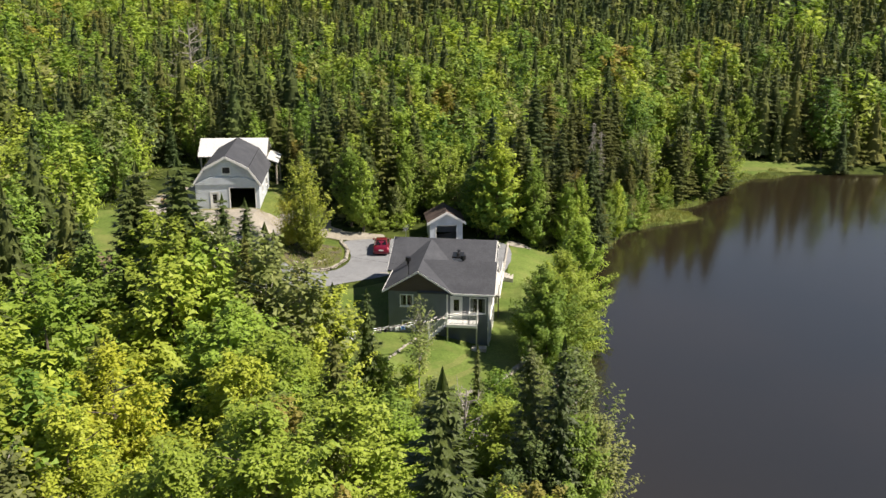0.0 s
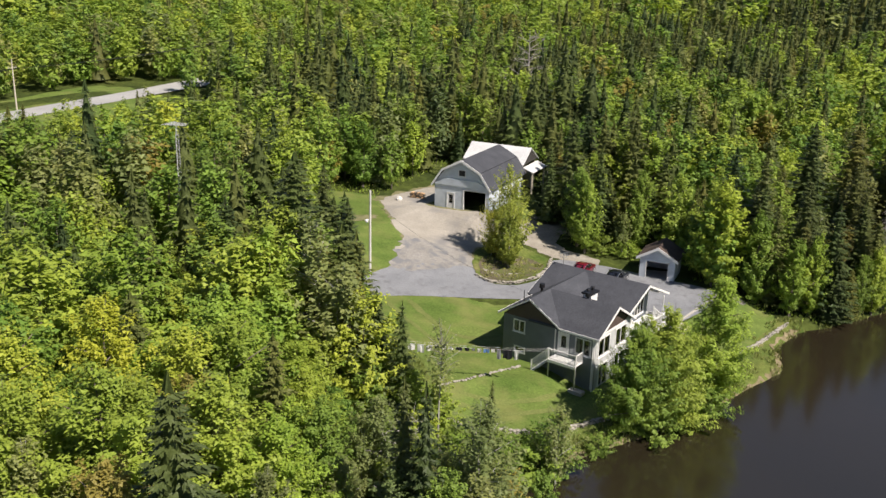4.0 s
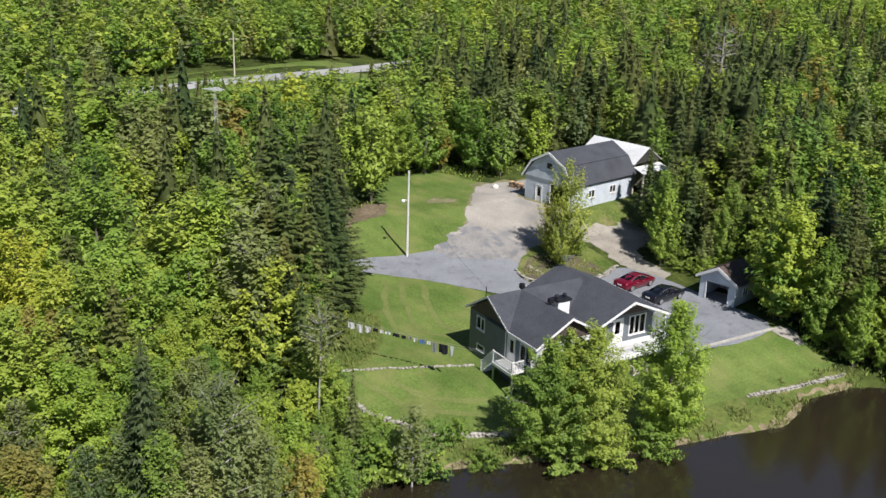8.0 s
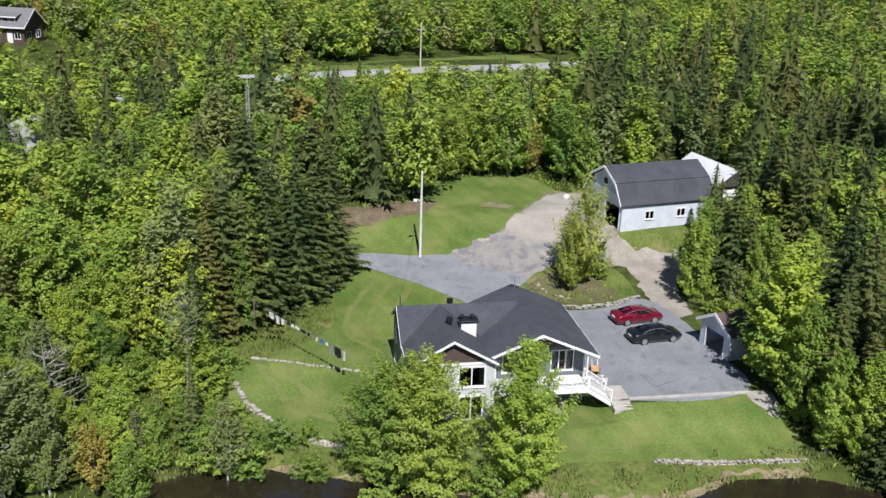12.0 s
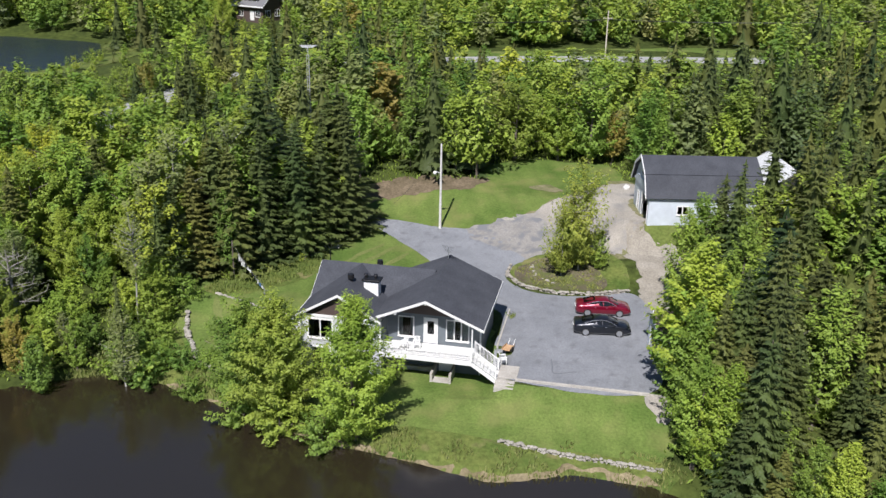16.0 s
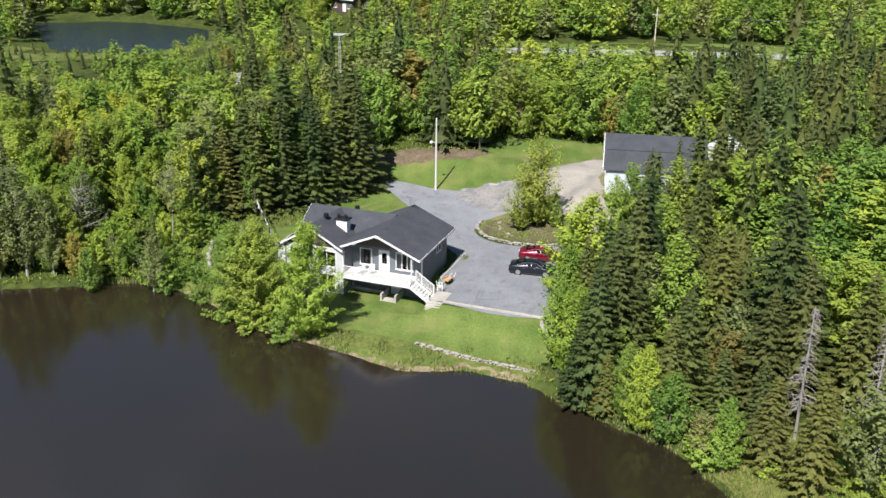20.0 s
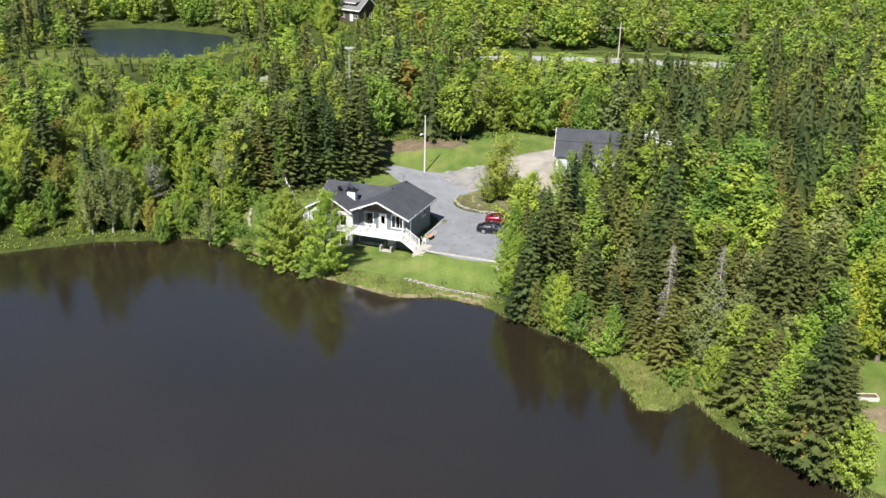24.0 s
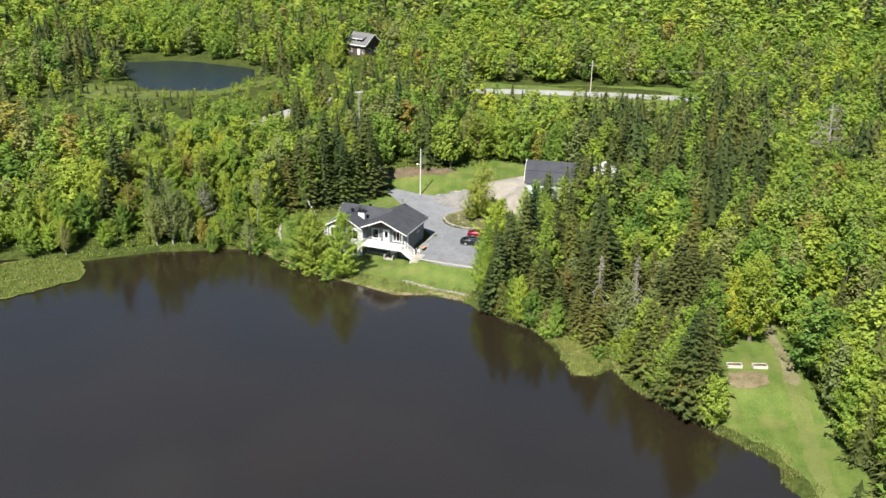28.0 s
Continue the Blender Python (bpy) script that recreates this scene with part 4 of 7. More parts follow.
# trees that stand on their own
OWN = [("lake3", 1.5, 79.0, 10.2, 1.1), ("lake3", 0.4, 76.0, 9.2, 1.1), ("lake3", -0.2, 78.2, 9.0, 0.9), ("lake4", 3.2, 85.4, 11.6, 1.18), ("shrub0", -1.9, 65.4, 3.4, 1.25), ("shrub0", -3.4, 68.9, 2.6, 1.0), ("shrub0", 3.0, 79.6, 3.2, 1.2), ("shrub0", 2.2, 76.6, 3.0, 1.2), ("shrub0", 4.0, 83.2, 3.0, 1.1), ("lake5", -27.2, 99.2, 12.0, 0.88), ("lake5", -26.0, 97.6, 8.6, 0.85), ("lake5", -28.8, 98.2, 7.2, 0.9), ("birch1", -27.6, 101.0, 4.6, 0.9),
       ("shrub0", -29.5, 99.4, 2.2, 1.0), ("lake0", -24.2, 110.2, 10.4, 1.0), ("shrub0", -20.5, 109.8, 2.6, 1.1), ("shrub0", -17.5, 110.5, 2.4, 1.1), ("lake2", -6.0, 108.9, 12.6, 1.2), ("maple0", 25.0, 163.0, 10.5, 1.0), ("maple1", 29.5, 163.4, 10.0, 1.0), ("lake2", 33.0, 166.0, 11.0, 1.0), ("birch0", 22.0, 161.0, 9.0, 0.9), ("spruce0", -2.6, 111.6, 12.5, 0.95),
       ("aspen2", -8.9, 62.2, 11.0, 1.0), ("gold0", 7.0, 149.4, 13.2, 1.0), ("gold0", 4.0, 146.6, 10.0, 0.95), ("gold0", 9.6, 146.2, 8.5, 0.95), ("spruce2", -0.6, 110.2, 11.5, 0.9), ("lake0", 2.2, 109.0, 9.0, 1.0), ("spruce1", 5.0, 112.4, 12.0, 1.0), ("spruce0", -3.6, 114.0, 14.5, 1.0), ("spruce2", 1.4, 113.2, 14.0, 1.0), ("spruce1", -7.2, 114.2, 14.5, 1.0), ("lake0", -17.6, 113.4, 10.5, 0.9), ("lake2", -1.6, 108.7, 10.5, 0.9), ("lake2", 3.8, 110.6, 9.5, 0.85), ("lake2", 8.6, 117.0, 8.0, 0.85), ("lake0", 7.6, 115.6, 7.0, 0.95), ("birch1", 9.4, 119.2, 6.5, 1.0), ("birch2", 12.2, 123.4, 6.5, 0.9), ("snag1", 6.8, 128.2, 11.0, 1.1), ("snag1", 6.0, 133.2, 10.5, 1.1), ("fir1", 24.9, 143.4, 13.5, 1.3), ("fir0", 22.6, 144.8, 12.5, 1.2), ("fir1", 26.0, 145.2, 10.5, 1.25), ("birch0", 21.6, 141.4, 9.5, 1.0), ("fir0", 19.8, 139.4, 9.5, 1.2),
       ("birch1", 27.8, 146.6, 7.8, 0.95), ("spruce0", 23.2, 140.0, 7.5, 1.2), ("maple0", 16.0, 142.0, 9.5, 0.85), ("spruce1", 17.0, 139.5, 9.0, 1.0), ("spruce1", -4.1, 35.5, 16.0, 1.0), ("spruce0", -0.6, 48.0, 13.8, 0.68), ("spruce1", 1.2, 47.6, 14.2, 0.62), ("rust0", -0.2, 41.3, 9.0, 1.1), ("gold0", -25.3, 38.3, 12.5, 1.0), ("gold0", -19.0, 33.6, 11.0, 0.9), ("rust0", -8.1, 34.4, 11.5, 1.0), ("gold0", -8.6, 31.8, 9.5, 0.9), ("fir0", -12.0, 49.0, 11.5, 0.95), ("spruce0", -15.3, 62.6, 10.0, 0.95), ("spruce1", -4.7, 62.9, 7.0, 0.6), ("aspen0", 2.2, 51.6, 13.0, 1.1), ("fir1", -112.5, 35.3, 8.5, 1.15), ("maple1", -134.0, 14.5, 10.0, 1.1), ("maple0", -129.5, 17.5, 9.0, 1.0), ("maple2", -141.3, 27.4, 7.0, 0.8), ("aspen1", 3.6, 49.4, 9.5, 1.15), ("aspen1", 0.6, 53.6, 9.0, 1.1), ("aspen0", 0.2, 50.6, 9.0, 0.9), ("rust0", -14.0, 44.2, 10.5, 1.1), ("snag0", -4.6, 53.4, 8.0, 1.2), ("aspen1", -6.5, 52.8, 9.0, 1.2), ("spruce0", -12.8, 62.6, 9.8, 0.85), ("spruce2", -18.5, 52.0, 11.0, 0.95),
       ("aspen0", -0.6, 65.4, 7.0, 1.1), ("birch1", 1.8, 59.4, 5.6, 0.9), ("maple2", -3.6, 58.0, 5.6, 1.0), ("rust0", 0.6, 57.0, 5.8, 1.0), ("shrub0", -3.2, 67.0, 2.3, 1.0), ("shrub0", -1.4, 66.6, 2.8, 1.1), ("shrub1", -3.6, 71.0, 1.9, 0.9),
       ("aspen0", -24.5, 64.5, 15.0, 1.05), ("fir1", -22.0, 63.5, 13.0, 1.15), ("aspen0", -20.0, 60.8, 15.0, 1.1), ("maple0", -27.6, 64.4, 15.0, 0.95), ("aspen1", -16.8, 60.0, 13.5, 1.15), ("maple2", -24.6, 60.2, 14.0, 0.95), ("spruce2", -32.0, 74.2, 14.5, 1.0), ("spruce1", -29.0, 72.4, 12.5, 1.05), ("spruce0", -26.2, 70.8, 14.0, 1.05), ("spruce2", -23.4, 68.2, 14.5, 1.0), ("spruce1", -20.6, 66.2, 12.5, 1.1), ("fir0", -18.2, 63.4, 11.0, 1.1), ("aspen0", -30.4, 69.0, 13.0, 1.0), ("maple1", -26.8, 66.8, 13.0, 1.0), ("spruce1", -34.6, 71.4, 14.0, 1.0), ("spruce1", -29.0, 116.3, 14.0, 1.0), ("spruce0", -28.5, 118.8, 14.0, 1.0), ("spruce1", -29.8, 121.6, 14.5, 1.0), ("spruce2", -30.8, 114.0, 10.5, 0.9), ("spruce1", -25.0, 111.8, 11.0, 1.0), ("spruce0", -31.0, 119.5, 12.0, 1.0), ("spruce0", -24.0, 122.4, 15.0, 1.0), ("spruce2", -21.5, 124.6, 15.5, 1.0), ("maple1", -20.0, 121.8, 13.5, 1.0), ("maple1", -23.5, 119.5, 13.0, 1.0), ("birch0", -22.4, 108.8, 9.5, 0.9), ("birch2", -25.0, 114.6, 11.0, 1.0), ("spruce2", -26.4, 120.4, 12.0, 1.0), ("shrub0", 16.0, 130.6, 2.3, 1.0), ("snag0", -62, 158, 17, 1.0), ("spruce0", -55.0, 45.6, 12.0, 1.1), ("maple1", -58.0, 47.0, 11.0, 1.0), ("birch2", -19.5, 66.0, 9.0, 0.8), ("shrub1", 12.0, 126.5, 1.6, 1.0), ("shrub0", -0.2, 71.2, 2.2, 1.0), ("shrub1", -21.0, 68.6, 1.1, 1.0), ("shrub1", -18.4, 66.6, 1.2, 1.1), ("shrub1", -24.6, 71.6, 1.0, 1.0),
       ("birch1", -11.8, 62.6, 5.5, 1.0), ("maple2", -9.4, 60.8, 4.4, 1.0), ("birch0", -7.0, 61.8, 3.4, 1.2), ("shrub0", -5.2, 63.6, 2.6, 1.3), ("shrub0", -3.4, 64.4, 2.8, 1.3), ("birch1", -4.6, 60.2, 3.6, 1.15), ("shrub0", -8.4, 63.4, 2.4, 1.2), ("shrub0", -10.6, 64.0, 2.2, 1.2), ("shrub0", -13.2, 64.4, 2.6, 1.1), ("birch2", -14.8, 62.4, 6.5, 1.0), ("shrub0", -6.8, 65.6, 2.0, 1.2), ("birch2", -1.6, 60.6, 4.6, 1.0), ("shrub0", -5.0, 66.2, 1.5, 1.1),
       ("maple1", 19.0, 160.6, 9.5, 1.0), ("lake2", 24.6, 162.0, 10.5, 1.0), ("maple0", 14.2, 159.6, 9.0, 1.0), ("birch2", 29.0, 162.6, 8.0, 1.0), ("shrub0", 11.4, 122.2, 2.6, 1.2), ("shrub0", 12.8, 132.4, 2.4, 1.2), ("shrub0", 15.4, 133.6, 2.2, 1.1)]


def near_key(key, x, y):
    """Full detail for the trees under the start of the flight and the spruces beside the lawn and on the eastern shore."""
    east = key[:3] in ("spr", "fir") and (-10 < x < 30 and 106 < y < 150 or -36 < x < -14 and 58 < y < 78)
    return "near_" + key if (east or (-24 < x < 14 and y < 56)) and "near_" + key in MODELS else key


for key, x, y, h, wide in OWN:
    plant(near_key(key, x, y), x, y, h, wide)


def blocked(x, y):
    b = shore_d(x, y) < 0.4
    for c in CLEARINGS:
        b |= inside(x, y, c)
    b |= inside(x, y, POND) | (seg_distance(x, y, POND, True) < 2)
    b |= seg_distance(x, y, ROAD_LINE, False) < np.where(y > 74, 5.0, 3.8)
    b |= (seg_distance(x, y, [(-112.5, 74), (-116.5, 88), (-119, 104), (-121, 122)], False) < 4.5) | (seg_distance(x, y, [(-126, 66), (-129.5, 85), (-133, 104), (-137, 124)], False) < 5)
    return b


def scatter(x0, y0, x1, y1, step, jitter=0.42):
    xs, ys = np.meshgrid(np.arange(x0, x1, step), np.arange(y0, y1, step))
    xs[1::2] += step / 2
    x, y = (xs + rng.uniform(-jitter, jitter, xs.shape) * step).ravel(), (ys + rng.uniform(-jitter, jitter, ys.shape) * step).ravel()
    ok = ~blocked(x, y)
    return x[ok], y[ok]


def height_share(a, b):
    """Young low growth near the lakes, the road and the southern lawn edge."""
    s = 1.0
    if -17 < a < 5 and 36 < b < 69:
        k = 0.50 if -0.15 * b < a < -0.05 * b else 0.455
        s = max(0.25, min(1.2, (33.9 - k * b) / 10.5))
    if -3 < a <= 2.4 and 40 < b < 58:
        s *= 0.72
    if -7 < a < -1 and b < 40:
        s *= 0.8
    if a > 2.4 and b < 57:
        return max(0.12, min(0.8, (33.0 - 0.66 * b) / 12.0))
    if -37 < a < -18 and 58 < b < 79:
        s = 1.25
    if -40 < a < -17 and 40 < b <= 58:
        s = 1.1
    if -32 < a < -14 and 50 < b < 66:
        s = (1.05 + 0.35 * noise.noise((a * 0.4, b * 0.4, 7.0))) if a < -16 else 0.85
    if 5 < a < 12 and 124 < b < 136:
        s *= 0.5
    d = float(shore_d(a, b))
    if d < 4 and not (a < 2.4 and b < 58):
        s *= 0.72
    if -116 < a < -45 and 15 < b < 125:
        r = float(seg_distance(a, b, ROAD_LINE, False))
        s *= min(1.0, (0.42 if b > 74 else 0.9) + max(0.0, r - 12) / 70)
    if -42 < a < -32 and 50 < b < 66:
        s *= 0.75
    if -64 < a < -44 and 26 < b < 50:
        s *= 0.62 if b < 38 else 0.64
    if -90 < a < -30 and -40 < b < 30:
        s *= 0.62
    if -135 < a < -30 and -30 < b < 30:
        s *= min(1.0, 0.22 + 0.8 * max(0.0, float(seg_distance(a, b, POND, True)) - 4) / 60) if a > -112 else 1.0
    if -147 < a < -95 and 8 < b < 40:
        s *= 0.28 if a < -118 else 0.45
    return s


def conifer_share(x, y):
    """How much of the wood is spruce: thick east of the shed and behind the barn, thin in the south and west."""
    n = np.array([noise.noise((a * 0.035, b * 0.035, 4.0)) for a, b in zip(x, y)])
    s = 0.25 + 1.5 * n
    s = np.where((x > -7) & (y > 108) & (y < 136) & (x < 18), 0.60, s)
    s = np.where((x > -70) & (y > 118) & (x < -22) & (y < 148), s + 0.34, s)
    s = np.where((x > -90) & (y > 205), s + 0.30, s)
    s = np.where((x > -7) & (y > 160), s + 0.25, s)
    s = np.where((x > -27) & (x < -7) & (y > 112) & (y < 124), 0.75, s)
    s = np.where((x < -35) & (x > -115) & (y > 95), s + 0.26, s)
    s = np.where((y < 70) & (x > -75), s - 0.20, s)
    s = np.where((x < -19) & (x > -37) & (y > 66) & (y < 82), 0.55, s)
    s = np.where((x < -12) & (x > -32) & (y > 46) & (y < 66), 0.12, s)
    s = np.where((y < 52) & (x > -34), np.minimum(s, 0.06), s)
    s = np.where((x < -37) & (x > -48) & (y > 60) & (y < 76), s + 0.22, s)
    s = np.where((x > 9) & (y > 114) & (y < 150), 0.30, s)
    return np.clip(np.where(x < -125, s - 0.6, s), 0.03, 0.92)


SINGLE = [(-34, 30, 14, 66), (-36, 60, -20, 76), (-6, 106, 32, 150), (-26, 108, -8, 120), (-58, 88, -48, 106)]
rng = np.random.default_rng(21)
x, y = scatter(-70, 24, 48, 175, 3.5)
ok = (y > 1.035 * x - 4) & (x < 0.36 * y + 15)
x, y = x[ok], y[ok]
con = conifer_share(x, y)
pick = rng.random(len(x))
kind_roll = rng.random(len(x))
near_rest = []
singles = 0
for a, b, c, p, k in zip(x, y, con, pick, kind_roll):
    if p < c:
        key = ("spruce0", "spruce1", "spruce2")[int(k * 3)] if noise.noise((a * 0.06, b * 0.06, 11.0)) + 0.25 * (k - 0.5) + (0.12 if b > 108 and -7 < a < 26 else 0.0) < (0.4 if b < 85 else -0.04) else ("fir0", "fir1")[int(k * 2)]
    else:
        key = ("maple0", "maple1", "maple2", "birch0", "birch1", "birch2", "aspen0", "aspen1", "rust0")[int(min(8, (k * 0.82 + 0.42 * (noise.noise((a * 0.05, b * 0.05, 20.0)) + 0.5) - (0.20 if b < 66 else 0.11)) * 9.0)) % 9]
    if b < 67 and a > -60 and key[:5] == "birch" and rng.random() < 0.4:
        key = "maple" + key[5]
    if 106 < b < 136 and -28 < a < 26 and key[:5] == "maple" and k > 0.08:
        key = "birch" + key[5]
    if key[:5] == "maple" and rng.random() < (0.055 if b < 66 else 0.05):
        key = "gold0"
    hgt = MODELS[key][4] * (0.62 + 0.62 * rng.random() ** 1.2) * height_share(a, b)
    if any(r[0] < a < r[2] and r[1] < b < r[3] for r in SINGLE) and singles < 400:
        plant(near_key(key, a, b), float(a), float(b), hgt, 0.95 + 0.4 * rng.random())
        singles += 1
    else:
        near_rest.append((key, a, b, hgt))


def woods(name, items, models, label):
    """Many trees joined into one sheet of woodland per leaf kind."""
    groups = {}
    for key, a, b, hgt in items:
        groups.setdefault(key, []).append((a, b, hgt))
    by_mat = {}
    for key, rows in groups.items():
        for (v, t3, q4, h0, material), rws in zip(models[key], [rows[i::len(models[key])] for i in range(len(models[key]))]):
            if not rws:
                continue
            rws = np.array(rws)
            n = len(rws)
            s = rws[:, 2] / h0
            t = rng.uniform(0, 6.28, n)
            w = s * (rng.uniform(0.9, 1.25, n) if name == "woodland" else rng.uniform(1.05, 1.4, n))
            ct, st = np.cos(t) * w, np.sin(t) * w
            V = np.empty((n, len(v), 3), np.float32)
            V[:, :, 0] = rws[:, :1] + v[None, :, 0] * ct[:, None] - v[None, :, 1] * st[:, None]
            V[:, :, 1] = rws[:, 1:2] + v[None, :, 0] * st[:, None] + v[None, :, 1] * ct[:, None]
            V[:, :, 2] = ground_z(rws[:, 0], rws[:, 1])[:, None] + v[None, :, 2] * s[:, None]
            step = (np.arange(n) * len(v))[:, None, None]
            by_mat.setdefault(material.name, []).append((V.reshape(-1, 3), (t3[None] + step).reshape(-1, 3), (q4[None] + step).reshape(-1, 4), material, np.repeat(rng.random(n), len(v))))
    for nm, chunks in by_mat.items():
        off, vs, t3s, q4s, ts = 0, [], [], [], []
        for V, T, Q, material, tn in chunks:
            vs.append(V), t3s.append(T + off), q4s.append(Q + off), ts.append(tn)
            off += len(V)
        me = mesh_np(name, np.concatenate(vs), np.concatenate(q4s), np.concatenate(t3s), chunks[0][3], tone=np.concatenate(ts))
        tagged(new(name, me), label + ", " + nm.replace("_", " "), "woodland", kind="stuff")


def lod(clumps, leaves, size, spread, whorl, branches, sprays, nsize, sides, tiers, slim=0.26):
    m = {}
    for key, h, r, material, peak in (("maple", 9.0, 3.2, LEAF_BRIGHT, 0.0), ("birch", 9.5, 3.0, LEAF_MID, 0.12), ("aspen", 8.5, 2.3, LEAF_GREY, 0.1), ("rust", 8.0, 2.4, LEAF_RUST, 0.0), ("gold", 8.5, 2.6, LEAF_GOLD, 0.0)):
        m[key] = []
        for k in range(3):
            thin = key == "aspen"
            v, t, c = broadleaf(h + k * 0.3, r, clumps, leaves if not thin else int(leaves * 0.8), size, 0.14, 0.6, spread, not thin, peak)
            m[key].append((v, t, np.zeros((0, 4), int), h, material))
    for key, h, r, material in (("spruce", 10.5, 2.6, NEEDLE), ("fir", 10.5, 2.65, NEEDLE_OLIVE)):
        m[key] = []
        for k in range(3):
            v, t, q = spruce(h, r * (0.9 + 0.1 * k), whorl, branches, sprays, nsize, droop=0.14, tiers=tiers, sides=sides, slim=slim, core=0.6)
            m[key].append((v, t, q, h, material))
    return m


def strip(key):
    return key.rstrip("0123456789")


woods("woodland", [(strip(k), a, b, h) for k, a, b, h in near_rest], lod(50, 29, 0.32, 0.72, 0.66, 9, 7, 0.66, 7, 5), "mixed woodland round the clearing")


def wood_items(x, y):
    con = conifer_share(x, y)
    out = []
    for a, b, c in zip(x, y, con):
        k = rng.random()
        if rng.random() < c:
            key, h0 = ("spruce" if noise.noise((a * 0.05, b * 0.05, 11.0)) + 0.3 * (k - 0.5) < -0.03 else "fir"), 9.5
        else:
            f = k + 0.6 * noise.noise((a * 0.03, b * 0.03, 20.0))
            key, h0 = ("maple" if f < 0.40 else "birch" if f < 0.80 else "aspen" if f < 1.1 else "rust"), 9.0
        out.append((key, a, b, h0 * (0.85 + 0.5 * rng.random()) * height_share(a, b)))
    return out


x, y = scatter(-190, -90, 80, 290, 5.1)
ok = (y > 1.035 * x - 6) & (x < 0.36 * y + 18) & ~((x > -70) & (x < 48) & (y > 24) & (y < 175))
woods("far_woodland", wood_items(x[ok], y[ok]), lod(28, 17, 0.47, 0.85, 0.85, 7, 5, 0.85, 6, 4), "mixed woods behind the clearing")
x, y = scatter(10, -50, 190, 230, 6.4, 0.75)
ok = ((y < 1.035 * x - 6) | (x > 0.36 * y + 18)) & (shore_d(x, y) < 45) & ((x > 60) | (y < 0)) & (np.hypot(x - 131, y - 150) > 16)
woods("shore_woodland", wood_items(x[ok], y[ok]), lod(22, 10, 0.5, 0.7, 0.95, 7, 4, 0.9, 6, 3), "mixed woods on the far shore")
x, y = scatter(-420, -260, 190, 480, 8.4)
ok = (y > 1.035 * x - 10) & (x < 0.36 * y + 24) & ~((x > -190) & (x < 80) & (y > -90) & (y < 290))
woods("distant_woodland", [(k, a, b, h * 1.25) for k, a, b, h in wood_items(x[ok], y[ok])], lod(16, 8, 0.9, 0.95, 1.3, 6, 3, 1.25, 5, 3), "distant wooded hillside")


# pale stems between the crowns, undergrowth and shore grass
def stems(name, rows, label, material):
    n = len(rows)
    rows = np.array(rows)
    z = ground_z(rows[:, 0], rows[:, 1])
    ang = np.linspace(0, 2 * math.pi, 6)[:-1]
    ring = np.stack([np.cos(ang), np.sin(ang)], -1)
    V = np.empty((n, 10, 3))
    for k, (f, rad) in enumerate(((-0.03, 0.013), (0.8, 0.004))):
        V[:, 5 * k:5 * k + 5, 0] = rows[:, :1] + ring[None, :, 0] * (rad * rows[:, 2:3])
        V[:, 5 * k:5 * k + 5, 1] = rows[:, 1:2] + ring[None, :, 1] * (rad * rows[:, 2:3])
        V[:, 5 * k:5 * k + 5, 2] = (z + f * rows[:, 2])[:, None]
    q = np.array([[i, (i + 1) % 5, 5 + (i + 1) % 5, 5 + i] for i in range(5)])
    Q = (q[None] + (np.arange(n) * 10)[:, None, None]).reshape(-1, 4)
    tagged(new(name, mesh_np(name, V.reshape(-1, 3), Q, None, material)), label, "tree stems", kind="stuff")


stems("tree_stems", [(a, b, h) for k, a, b, h in near_rest], "slim grey-brown stems among the crowns", BARK)


def blades(name, x, y, height, width, material, label, category, flat=0.25, lift=0.0):
    n = len(x)
    z = np.maximum(ground_z(x, y), WATER_Z) + lift
    h = height * rng.uniform(0.6, 1.3, n)
    along = np.stack([rng.normal(size=n) * flat, rng.normal(size=n) * flat, np.ones(n)], -1)
    nrm = np.stack([rng.normal(size=n), rng.normal(size=n), np.full(n, 0.35)], -1)
    pos = np.stack([x, y, z + h * 0.45], -1)
    along /= np.linalg.norm(along, axis=1, keepdims=True)
    nrm /= np.linalg.norm(nrm, axis=1, keepdims=True)
    v = np.cross(nrm, along)
    w = width * rng.uniform(0.6, 1.4, n)[:, None]
    hh = h[:, None]
    q = np.stack([pos - along * hh * 0.5 - v * w * 0.3, pos + v * w * 0.5, pos + along * hh * 0.55, pos - v * w * 0.5], 1)
    tagged(new(name, mesh_np(name, q.reshape(-1, 3), np.arange(4 * n).reshape(n, 4), None, material)), label, category, kind="stuff")


x, y = rng.uniform(-12, 40, 160000), rng.uniform(60, 165, 160000)
d = shore_d(x, y)
dens = np.array([noise.noise((a * 0.5, b * 0.5, 3.0)) for a, b in zip(x, y)])
ok = (d > -0.35) & (d < 2.6) & (dens > -0.12 + 0.10 * d) & (x < 0.36 * y + 5)
blades("shore_grass", x[ok], y[ok], 0.42, 0.11, GRASS_BLADE, "tall pale grass along the lake shore", "grass")
x, y = rng.uniform(12, 34, 9000), rng.uniform(28, 47, 9000)
ok = inside(x, y, [(13.5, 40.5), (19.6, 46.6), (24, 45.2), (28.4, 43.2), (32, 41), (33, 33), (24, 29), (16, 34)])
blades("marsh_grass", x[ok], y[ok], 0.4, 0.2, GRASS_BLADE, "pale green marsh grass on the islet", "grass")
x, y = rng.uniform(5, 22, 22000), rng.uniform(118, 137, 22000)
ok = inside(x, y, [(10.5, 122), (14.6, 124.6), (20.8, 128.4), (19.8, 130.9), (16.4, 132.4), (19, 135), (10, 136), (6, 128)])
blades("spit_grass", x[ok], y[ok], 0.30, 0.07, GRASS_BLADE, "tall grass on the low spit", "grass")
x, y = rng.uniform(-62, 40, 60000), rng.uniform(40, 160, 60000)
ok = ~blocked(x, y)
